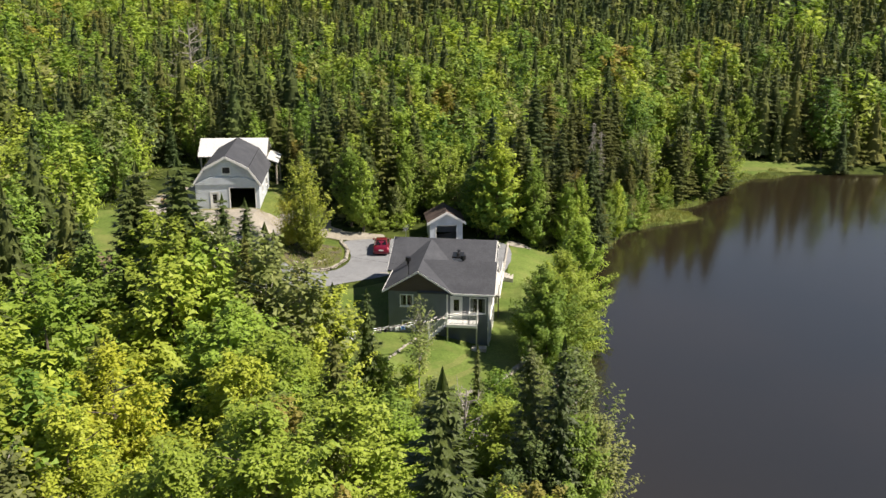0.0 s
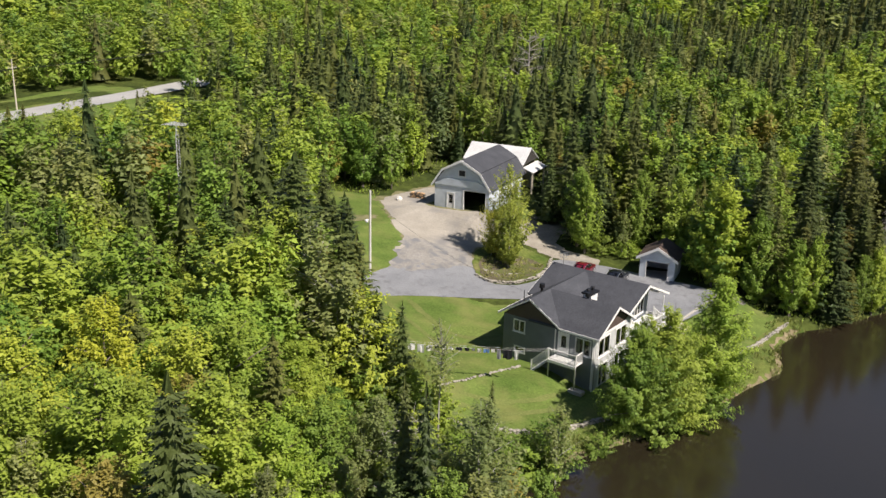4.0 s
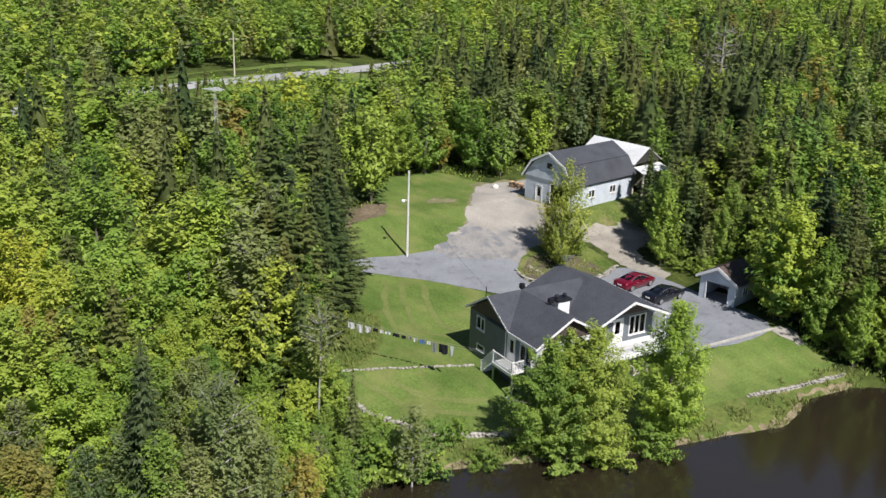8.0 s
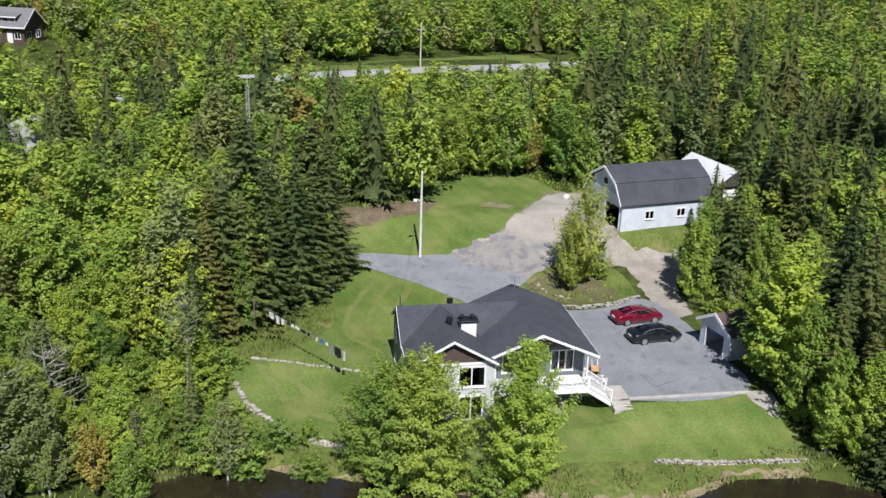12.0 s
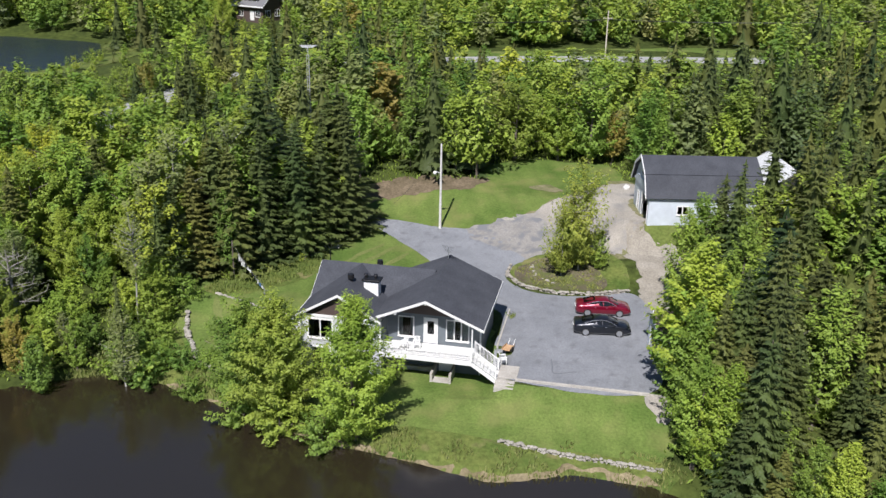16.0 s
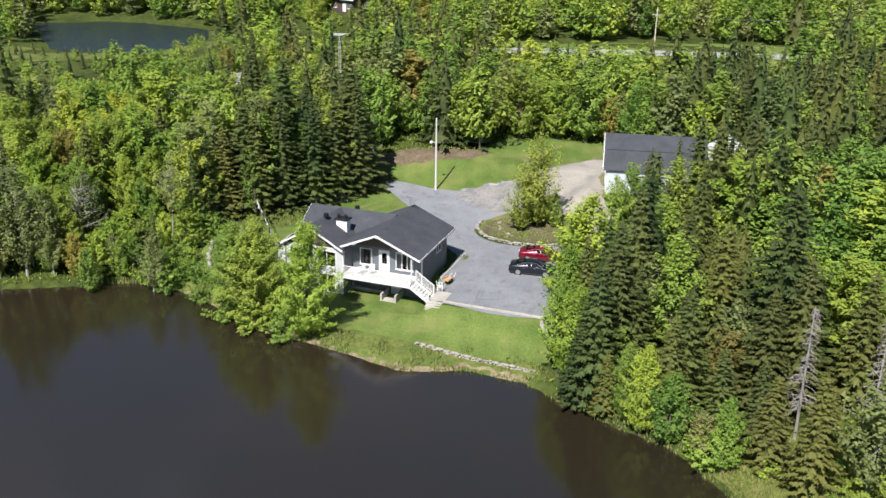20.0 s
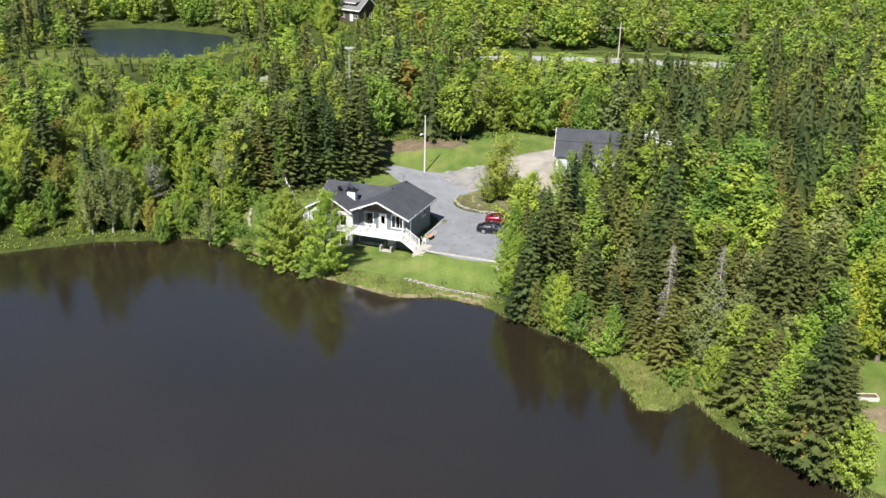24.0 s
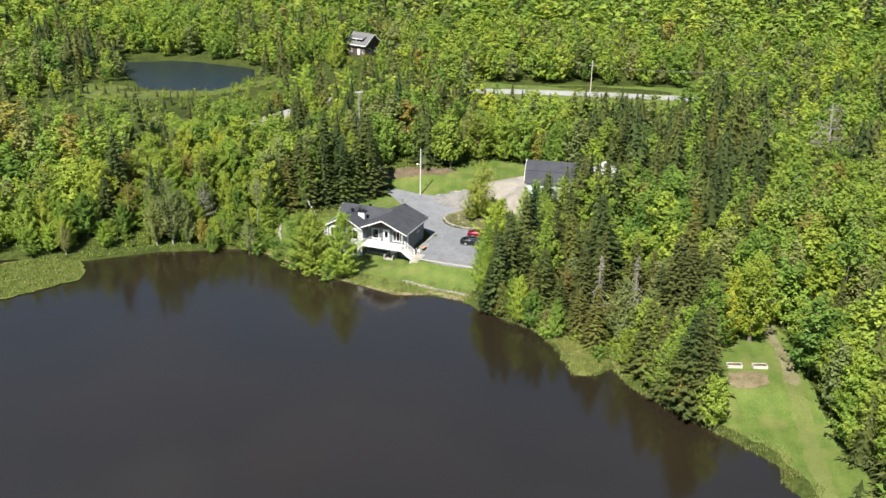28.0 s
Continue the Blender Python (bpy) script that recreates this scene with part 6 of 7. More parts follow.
def stone_row(name, line, size, label, seed, rows=1):
    """Loose field stones laid along a line, each its own piece."""
    r = np.random.default_rng(seed)
    e = empty(name, label=label, category="stone wall")
    shapes = []
    for k in range(5):
        bm = bmesh.new()
        bmesh.ops.create_icosphere(bm, subdivisions=1, radius=0.5)
        for v in bm.verts:
            v.co *= r.uniform(0.75, 1.15)
            v.co.z *= 0.7
        me = bpy.data.meshes.new("stone")
        bm.to_mesh(me)
        bm.free()
        me.materials.append(STONE)
        shapes.append(me)
    for (ax, ay), (bx, by) in zip(line, line[1:]):
        n = max(1, int(math.hypot(bx - ax, by - ay) / (size * 0.8)))
        for i in range(n):
            for row in range(rows):
                f = (i + r.uniform(0.2, 0.8)) / n
                x, y = ax + (bx - ax) * f + r.normal() * size * 0.12, ay + (by - ay) * f + r.normal() * size * 0.12
                s = size * r.uniform(0.7, 1.35)
                o = new("stone", shapes[int(r.integers(5))])
                o.parent = e
                o.matrix_world = Matrix.Translation((x, y, float(ground_z(x, y)) + s * 0.18 + row * size * 0.5)) @ Matrix.Rotation(r.uniform(0, 6.28), 4, "Z") @ Matrix.Diagonal((s * 1.25, s, s * 0.8, 1))


stone_row("stone_row", [(-14.8, 66.8), (-13.9, 69.5), (-13.0, 72.0), (-12.2, 75), (-11.3, 77.4)], 0.34, "row of pale field stones across the lawn", 1)
stone_row("stone_edging", [(-26.9, 92.5), (-25.0, 92.5), (-23.0, 94.4), (-22.2, 97.8), (-22.8, 101.2), (-24.3, 104.2)], 0.36, "pale stones edging the planted turning circle", 2, 2)
stone_row("bed_stones", [(-27.6, 94.6), (-25.6, 95.2), (-24.4, 97.2)], 0.42, "loose pale stones lying in the planted bed", 6)
stone_row("shore_wall", [(2.1, 95.6), (2.3, 99), (2.5, 103), (2.8, 107)], 0.34, "low dry stone wall above the lake bank", 3, 2)
stone_row("south_wall", [(-11.4, 65.6), (-9, 66.6), (-6.9, 68.1), (-4.2, 69.8), (-2.8, 73.0), (-1.6, 76)], 0.38, "tumbled field stone wall below the lawn", 4, 2)


# -- barn --
barn = empty("barn", -38.0, 104.8, 2.1, 11, "pale blue-grey gambrel barn with charcoal roof and open garage door", "barn")
BW, BL, BH, BK, BT = 3.75, 11.2, 3.1, 4.95, 6.3


wall_panel("wall_front", barn, "x", 0, -BW, BW, -0.4, BH + 0.3, 0.2, BARN_SIDING, [(-1.95, -0.05, -1.05, 2.0), (0.3, -0.05, 3.25, 2.55)])
wall_panel("wall_back", barn, "x", BL, -BW, BW, -0.4, BH + 0.3, 0.2, BARN_SIDING, inward=-1)
wall_panel("wall_side", barn, "y", -BW, 0.2, BL - 0.2, -0.4, BH, 0.2, BARN_SIDING, [(2.2, 1.1, 3.1, 1.9)])
wall_panel("wall_side", barn, "y", BW, 0.2, BL - 0.2, -0.4, BH, 0.2, BARN_SIDING, [(3.0, 1.2, 4.0, 2.0), (7.0, 1.2, 8.0, 2.0)], inward=-1)
boxp("floor_slab", (-BW + 0.2, 0.1, -0.3, BW - 0.2, BL - 0.2, 0.0), CONCRETE, barn)
GAMB = [(-BW - 0.25, BH - 0.25), (-2.55, BK), (0, BT), (2.55, BK), (BW + 0.25, BH - 0.25)]
for yy, t_ in ((0.0, 0.2), (BL - 0.2, 0.2)):
    bm = bmesh.new()
    prism(bm, [(-BW + 0.05, BH + 0.3), (BW - 0.05, BH + 0.3), (2.45, BK - 0.1), (0, BT - 0.1), (-2.45, BK - 0.1)], t_, Matrix.Translation((0, yy, 0)))
    part("gable", bm, BARN_SIDING, barn)
for (xa, za), (xb, zb) in zip(GAMB, GAMB[1:]):
    bm = bmesh.new()
    d = Vector((xb - xa, zb - za)).normalized()
    nx, nz = -d.y * 0.14, d.x * 0.14
    prism(bm, [(xa, za), (xb, zb), (xb + nx, zb + nz), (xa + nx, za + nz)], BL + 0.8, Matrix.Translation((0, -0.4, 0)))
    part("roof", bm, SHINGLES, barn, "charcoal shingle slope")
    bm = bmesh.new()
    prism(bm, [(xa, za - 0.12), (xb, zb - 0.12), (xb + nx, zb + nz + 0.02), (xa + nx, za + nz + 0.02)], 0.07, Matrix.Translation((0, -0.47, 0)))
    part("bargeboard", bm, WHITE_PAINT, barn)
bm = bmesh.new()
prism(bm, [(-BW, BH - 0.1), (-BW, BH + 0.02), (-2.2, BH + 0.75), (2.2, BH + 0.75), (BW, BH + 0.02), (BW, BH - 0.1)], 0.1, Matrix.Translation((0, -0.12, 0)))
part("pent_board", bm, BARN_SIDING, barn)
window(barn, "x", 0, -1, -0.42, 4.35, 0.42, 5.05, 1)
# no opening here: a dark-coloured sheet stands for the unlit room behind the window
bm = bmesh.new()
box(bm, -0.42, -0.035, 4.35, 0.42, -0.004, 5.05)
door(barn, "x", 0, -1, -1.95, -0.05, -1.05, 2.0)
for a in ((3.0, 1.2, 4.0, 2.0), (7.0, 1.2, 8.0, 2.0)):
    window(barn, "y", BW, 1, *a)
window(barn, "y", -BW, -1, 2.2, 1.1, 3.1, 1.9)
gd = empty("garage_door")
gd.parent = barn
part("backing", bm, DARK_ROOM, barn)
for a in ((0.18, -0.05, 0.3, 2.67), (3.25, -0.05, 3.37, 2.67), (0.18, 2.55, 3.37, 2.67)):
    boxp("door_frame", (a[0], -0.05, a[1], a[2], 0.2, a[3]), WHITE_PAINT, gd)
for k in range(4):
    boxp("door_panel", (0.32, 0.4 + 0.6 * k, 2.6, 3.22, 0.97 + 0.6 * k, 2.66), WHITE_PAINT, gd)
# lean-to behind with pale tin roof
lean = empty("open_shelter", -40.3, 116.4, 2.1, 11, "open timber shelter with a pale tin gable roof", "shelter")
for sx in (-5.0, -1.0, 3.2, 4.7):
    for sy in (0.5, 5.0):
        boxp("post", (sx - 0.1, sy - 0.1, -0.6, sx + 0.1, sy + 0.1, 3.9 if sx < 4 else 2.8), POLE_WOOD, lean)
for sgn, name_ in ((-1, "roof_sheet"), (1, "roof_sheet")):
    bm = bmesh.new()
    prism(bm, [(0, 5.7), (sgn * 2.9, 3.85), (sgn * 2.9, 3.93), (0, 5.8)], 8.9, Matrix(((0, 1, 0, -5.3), (1, 0, 0, 2.8), (0, 0, 1, 0), (0, 0, 0, 1))))
    part(name_, bm, TIN, lean, "pale tin roof slope")
    for k in range(15):
        bm = bmesh.new()
        xx = -5.1 + 0.61 * k
        beam(bm, (xx, 2.8, 5.8), (xx, 2.8 + sgn * 2.88, 3.95), 0.05)
        part("roof_rib", bm, TIN, lean)
bm = bmesh.new()
prism(bm, [(3.5, 3.5), (5.0, 2.95), (5.0, 3.03), (3.5, 3.6)], 5.4)
part("roof_sheet", bm, TIN, lean, "pale tin lean-to slope")
for xx in (-5.2, 3.45):
    bm = bmesh.new()
    prism(bm, [(-2.6, 3.95), (2.6, 3.95), (0, 5.6)], 0.1, Matrix(((0, 1, 0, xx), (1, 0, 0, 2.8), (0, 0, 1, 0), (0, 0, 0, 1))))
    part("gable", bm, DARK_ROOM, lean, "dark weathered gable boarding")
boxp("wall", (-5.0, 5.0, -0.5, 3.2, 5.12, 3.9), POLE_WOOD, lean, "", 0.02)

# -- shed --
shed = empty("garden_shed", -11.9, 106.3, -1.42, 13, "small pale blue shed with brown roof and open roll-up door", "shed")
wall_panel("wall_front", shed, "x", 0, -1.95, 1.95, -0.2, 2.35, 0.12, BARN_SIDING, [(-1.2, -0.2, 1.2, 1.95)])
wall_panel("wall_back", shed, "x", 4.0, -1.95, 1.95, -0.2, 2.35, 0.12, BARN_SIDING, inward=-1)
wall_panel("wall_side", shed, "y", -1.95, 0.12, 3.88, -0.2, 2.35, 0.12, BARN_SIDING)
wall_panel("wall_side", shed, "y", 1.95, 0.12, 3.88, -0.2, 2.35, 0.12, BARN_SIDING, [(1.6, 0.9, 2.5, 1.7)], inward=-1)
boxp("floor_slab", (-1.8, 0.12, -0.25, 1.8, 3.9, 0.02), CONCRETE, shed)
for sgn in (-1, 1):
    bm = bmesh.new()
    prism(bm, [(0, 3.6), (sgn * 2.3, 2.28), (sgn * 2.3, 2.4), (0, 3.72)], 4.6, Matrix.Translation((0, -0.3, 0)))
    part("roof", bm, SHED_SHINGLES, shed, "brown shingle slope")
    bm = bmesh.new()
    prism(bm, [(0, 3.45), (sgn * 2.33, 2.12), (sgn * 2.33, 2.42), (0, 3.76)], 0.07, Matrix.Translation((0, -0.37, 0)))
    part("bargeboard", bm, WHITE_PAINT, shed)
bm = bmesh.new()
prism(bm, [(-1.95, 2.35), (1.95, 2.35), (0, 3.5)], 0.12)
part("gable", bm, BARN_SIDING, shed)
bm = bmesh.new()
prism(bm, [(-1.95, 2.35), (1.95, 2.35), (0, 3.5)], 0.12, Matrix.Translation((0, 3.88, 0)))
part("gable", bm, BARN_SIDING, shed)
for a in ((-1.3, -0.2, -1.2, 2.05), (1.2, -0.2, 1.3, 2.05), (-1.3, 1.95, 1.3, 2.05)):
    boxp("door_frame", (a[0], -0.04, a[1], a[2], 0.12, a[3]), WHITE_PAINT, shed)
window(shed, "y", 1.95, 1, 1.6, 0.9, 2.5, 1.7, 1)


# -- cars --
def car(name, x, y, z, rz, paint, label):
    """A fastback saloon: body lofted through stations, panes that follow the cabin's sides, bright trim for the
    highlights along the window arch.
    """
    e = empty(name, x, y, z, rz, label, "car")
    # stations: y, belt height, roof height, roof half width, body half width, underside
    st = np.array([(-2.42, 0.62, 0.70, 0.60, 0.74, 0.36), (-2.34, 0.95, 1.00, 0.62, 0.86, 0.28), (-2.0, 1.03, 1.08, 0.60, 0.91, 0.22), (-1.55, 1.03, 1.20, 0.56, 0.925, 0.18), (-1.0, 1.01, 1.36, 0.55, 0.925, 0.18),
                   (-0.4, 0.99, 1.455, 0.57, 0.925, 0.18), (0.15, 0.97, 1.46, 0.58, 0.925, 0.18), (0.6, 0.96, 1.36, 0.59, 0.925, 0.18), (1.05, 0.95, 1.16, 0.62, 0.925, 0.18), (1.4, 0.94, 1.00, 0.68, 0.92, 0.18),
                   (1.95, 0.86, 0.90, 0.66, 0.89, 0.20), (2.3, 0.70, 0.75, 0.60, 0.80, 0.26), (2.42, 0.50, 0.55, 0.52, 0.66, 0.32)])

    def at(yy):
        return [float(np.interp(yy, st[:, 0], st[:, k])) for k in range(1, 6)]

    bm = bmesh.new()
    rings = []
    for yy in sorted(set(st[:, 0]) | {-2.18, -1.78, -1.28, -0.7, -0.12, 0.38, 0.82, 1.22, 1.68, 2.12}):
        belt, roof, rw, bw, und = at(yy)
        half = [(0, und), (bw * 0.85, und), (bw, und + 0.18), (bw * 1.0, belt - 0.14), (bw * 0.95, belt), (rw + (bw * 0.95 - rw) * 0.18, roof - 0.07 if roof - belt > 0.12 else belt + 0.02), (rw * 0.8, roof), (0, roof + 0.02)]
        pts = half + [(-a, b) for a, b in half[-2:0:-1]]
        rings.append([bm.verts.new((a, yy, b)) for a, b in pts])
    n = len(rings[0])
    for r0, r1 in zip(rings, rings[1:]):
        for k in range(n):
            bm.faces.new((r0[k], r0[(k + 1) % n], r1[(k + 1) % n], r1[k]))
    bm.faces.new(rings[0])
    bm.faces.new(rings[-1])
    part("body", bm, paint, e, "", True)

    def side(yy, h, out=0.012):
        """The cabin's side at a height."""
        belt, roof, rw, bw, und = at(yy)
        lo, hi = bw * 0.95, rw + (bw * 0.95 - rw) * 0.18
        return lo + (hi - lo) * min(1, max(0, (h - belt) / max(0.05, roof - 0.07 - belt))) + out

    def pane(name_, pts, mt, lab=""):
        b2 = bmesh.new()
        b2.faces.new([b2.verts.new(p) for p in pts])
        bmesh.ops.solidify(b2, geom=b2.faces[:], thickness=0.012)
        return part(name_, b2, mt, e, lab)

    arch = [(1.12, 1.0), (0.72, 1.20), (0.4, 1.33), (0.1, 1.375), (-0.35, 1.37), (-0.8, 1.30), (-1.2, 1.18), (-1.52, 1.08)]
    for sg in (-1, 1):
        for top, foot in ((arch[:4] + [(-0.02, 1.378)], [(-0.02, 1.0), (1.12, 0.985)]), ([(-0.08, 1.378)] + arch[4:], [(-1.52, 1.065), (-0.08, 1.0)])):
            pane("side_window", [(sg * side(yy, h), yy, h) for yy, h in top + foot], CAR_WINDOW, "dark side window")
        # silver tube added to draw the highlights along roofline and windows
        b2 = bmesh.new()
        for (ya, ha), (yb, hb) in zip(arch, arch[1:]):
            tube(b2, (sg * side(ya, ha, 0.02), ya, ha + 0.015), (sg * side(yb, hb, 0.02), yb, hb + 0.015), 0.016, 0.016, 5)
        part("window_trim", b2, RIM, e, "bright trim added for the highlights over the side windows")
        for yy in (-1.40, 1.42):
            w = empty("wheel")
            w.parent = e
            b2 = bmesh.new()
            tube(b2, (sg * 0.68, yy, 0.34), (sg * 0.935, yy, 0.34), 0.345, 0.345, 20)
            part("tyre", b2, TYRE, w)
            b2 = bmesh.new()
            tube(b2, (sg * 0.91, yy, 0.34), (sg * 0.95, yy, 0.34), 0.27, 0.25, 16)
            part("rim", b2, RIM, w, "silver alloy rim")
        pane("headlight", [(sg * 0.60, 2.34, 0.66), (sg * 0.82, 2.2, 0.69), (sg * 0.85, 2.08, 0.80), (sg * 0.62, 2.27, 0.77)], RIM, "clear headlight")
        pane("tail_light", [(sg * 0.55, -2.41, 0.80), (sg * 0.86, -2.32, 0.82), (sg * 0.88, -2.24, 0.96), (sg * 0.57, -2.38, 0.94)], RED_PAINT, "red tail light")
        b2 = bmesh.new()
        box(b2, sg * 0.90, 0.82, 1.0, sg * 1.05, 0.97, 1.12, 0.03)
        part("wing_mirror", b2, paint, e)
        b2 = bmesh.new()
        for yy in (0.25, -0.75):
            box(b2, sg * 0.93, yy - 0.09, 0.86, sg * 0.945, yy + 0.09, 0.89)
        part("door_handle", b2, RIM, e)
    pane("windscreen", [(-0.66, 1.30, 1.06), (0.66, 1.30, 1.06), (0.50, 0.46, 1.425), (-0.50, 0.46, 1.425)], CAR_WINDOW, "dark sloping windscreen")
    pane("rear_window", [(-0.58, -1.75, 1.165), (0.58, -1.75, 1.165), (0.47, -0.75, 1.43), (-0.47, -0.75, 1.43)], CAR_WINDOW, "dark rear window")
    b2 = bmesh.new()
    box(b2, -0.26, -2.46, 0.66, 0.26, -2.42, 0.78)
    part("number_plate", b2, WHITE_PAINT, e, "plain pale plate")
    return e


car("car", -18.9, 101.9, -1.40, 8, RED_PAINT, "dark red saloon car parked on the asphalt pad")
car("car", -14.8, 102.0, -1.40, 7, BLACK_PAINT, "black saloon car parked beside the red one")


# -- poles, tower, line --
def utility_pole(x, y, h, label, arm=True, rz=0.0, lamp=False, wood=POLE_WOOD):
    z = float(ground_z(x, y))
    e = empty("utility_pole", x, y, z, rz, label, "utility pole", "utility poles")
    bm = bmesh.new()
    tube(bm, (0, 0, -0.5), (0.03, 0, h), 0.15, 0.10, 10)
    part("pole", bm, wood, e)
    if arm:
        boxp("crossarm", (-0.05, -0.9, h - 1.5, 0.05, 0.9, h - 1.4), POLE_WOOD, e)
        for k in (-0.8, 0.8):
            bm = bmesh.new()
            tube(bm, (0, k, h - 1.4), (0, k, h - 1.22), 0.05, 0.03, 8)
            part("insulator", bm, GALV, e)
    if lamp:
        bm = bmesh.new()
        beam(bm, (0, 0, h - 3.2), (0.1, -0.6, h - 3.0), 0.06)
        bmesh.ops.create_icosphere(bm, subdivisions=2, radius=0.2, matrix=Matrix.Translation((0.1, -0.65, h - 3.15)))
        part("lamp_head", bm, WHITE_PAINT, e, "white yard lamp head")
    return e


utility_pole(-34.7, 83.8, 9.4, "pale weathered utility pole with lamp at the drive", False, 0, True, PALE_BOARD)
utility_pole(-128.3, 97.4, 8.8, "pale roadside utility pole", True, 10)
utility_pole(-123.0, 46.5, 8.0, "pale roadside utility pole", True, 30)


def wire(a, b, sag, name="overhead_wire", r=0.018):
    """One sagging cable: rings of five corners joined along its length."""
    bm = bmesh.new()
    a, b = Vector(a), Vector(b)
    side_ = Vector((b.y - a.y, a.x - b.x, 0)).normalized()
    last = None
    for k in range(25):
        f = k / 24
        p = a.lerp(b, f) - Vector((0, 0, sag * 4 * f * (1 - f)))
        ring = [bm.verts.new(p + side_ * (r * math.cos(1.2566 * i)) + Vector((0, 0, r * math.sin(1.2566 * i)))) for i in range(5)]
        if last:
            for i in range(5):
                bm.faces.new((last[i], last[(i + 1) % 5], ring[(i + 1) % 5], ring[i]))
        else:
            bm.faces.new(ring[::-1])
        last = ring
    bm.faces.new(last)
    return tagged(part(name, bm, DARK_METAL), "thin dark cable strung between poles", "cable")


wire((-34.7, 83.8, 8.2), (-12.2, 78.8, 4.7), 0.9, r=0.008)
for k in (-0.8, 0.0, 0.8):
    wire((-128.3, 97.4 + k, 12.0), (-123.0, 46.5 + k, 11.0), 0.8, r=0.03)
    wire((-128.3, 97.4 + k, 12.0), (-136.0, 160 + k, 14.0), 0.8, r=0.03)

tower = empty("lattice_tower", -43.3, 66.4, float(ground_z(-43.3, 66.4)), 15, "thin galvanised lattice tower with a flat antenna on top", "tower")
TH = 17.2 - float(ground_z(-43.3, 66.4))
legs = [(0.17 * math.cos(a), 0.17 * math.sin(a)) for a in (0.5, 2.6, 4.7)]
for lx, ly in legs:
    bm = bmesh.new()
    tube(bm, (lx * 1.3, ly * 1.3, -0.4), (lx, ly, TH - 1.0), 0.022, 0.02, 6)
    part("tower_leg", bm, TOWER_GREY, tower)
for k in range(int(TH / 0.7)):
    bm = bmesh.new()
    for i in range(3):
        (ax, ay), (bx, by) = legs[i], legs[(i + 1) % 3]
        beam(bm, (ax, ay, 0.3 + 0.7 * k), (bx, by, 0.3 + 0.7 * (k + 1) - 0.35), 0.016)
        beam(bm, (bx, by, 0.3 + 0.7 * (k + 1) - 0.35), (ax, ay, 0.3 + 0.7 * (k + 1)), 0.016)
    part("lattice_brace", bm, TOWER_GREY, tower)
bm = bmesh.new()
tube(bm, (0, 0, TH - 1.2), (0, 0, TH + 0.1), 0.04, 0.04, 6)
part("mast", bm, TOWER_GREY, tower)
ant = empty("antenna", 0, 0, TH - 0.1)
ant.parent = tower
for k in range(7):
    bm = bmesh.new()
    ln = 1.3 - 0.08 * k
    beam(bm, (-0.9 + 0.3 * k, -ln * 0.75, 0.05), (-0.9 + 0.3 * k, ln * 0.75, 0.05), 0.035)
    part("antenna_rod", bm, TOWER_GREY, ant)
bm = bmesh.new()
beam(bm, (-1.1, 0, 0), (1.1, 0, 0), 0.08)
part("antenna_boom", bm, TOWER_GREY, ant)

# clothesline with washing
cline = empty("clothesline", label="clothesline with washing from a post to the house", category="clothesline")
pa, pb = Vector((-18.3, 67.1, 2.1)), Vector((-6.0, 77.25, 1.2))
bm = bmesh.new()
tube(bm, (-18.4, 67.05, -2.0), (-18.4, 67.05, 2.5), 0.08, 0.06, 8)
part("line_post", bm, BARK, cline)
for dz in (0.0, 0.18):
    bm = bmesh.new()
    for k in range(10):
        f, g = k / 10, (k + 1) / 10
        tube(bm, pa.lerp(pb, f) - Vector((0, 0, 0.8 * f * (1 - f) - dz)), pa.lerp(pb, g) - Vector((0, 0, 0.8 * g * (1 - g) - dz)), 0.006, 0.006, 4)
    part("line", bm, GALV, cline)
CLOTH = [plain("white_cloth", (0.75, 0.75, 0.74), 0.9), plain("black_cloth", (0.02, 0.022, 0.028), 0.9), plain("blue_cloth", (0.12, 0.25, 0.5), 0.9), plain("grey_cloth", (0.3, 0.31, 0.33), 0.9)]
f = 0.12
r = np.random.default_rng(11)
dirn = (pb - pa).normalized()
for k, (w, drop, c) in enumerate([(0.62, 0.6, 0), (0.58, 0.75, 0), (0.55, 0.55, 0), (0.5, 0.3, 1), (0.3, 0.3, 0), (0.45, 0.25, 0), (0.6, 0.3, 1), (0.4, 0.3, 1), (0.3, 0.25, 3), (0.35, 0.35, 0), (0.5, 0.35, 2), (0.3, 0.3, 0), (0.35, 0.9, 3), (0.8, 0.85, 1), (0.35, 0.95, 0)]):
    a = pa.lerp(pb, f) - Vector((0, 0, 0.8 * f * (1 - f)))
    w *= 0.95
    b2 = f + w / (pb - pa).length
    b = pa.lerp(pb, b2) - Vector((0, 0, 0.8 * b2 * (1 - b2)))
    bm = bmesh.new()
    rows_ = []
    for i in range(5):
        q = a.lerp(b, i / 4)
        s = Vector((-dirn.y, dirn.x, 0)) * 0.05 * math.sin(i * 2.1 + k)
        rows_.append((bm.verts.new(q), bm.verts.new(q + s - Vector((0, 0, drop * 0.5))), bm.verts.new(q + s * 1.8 - Vector((0, 0, drop * r.uniform(0.9, 1.05))))))
    for i in range(4):
        for j in range(2):
            bm.faces.new((rows_[i][j], rows_[i + 1][j], rows_[i + 1][j + 1], rows_[i][j + 1]))
    bmesh.ops.solidify(bm, geom=bm.faces[:], thickness=0.015)
    tagged(part("garment", bm, CLOTH[c]), ("white", "black", "blue", "grey")[c] + " garment hanging on the clothesline", "laundry", "washing on the line")
    f = b2 + 0.012


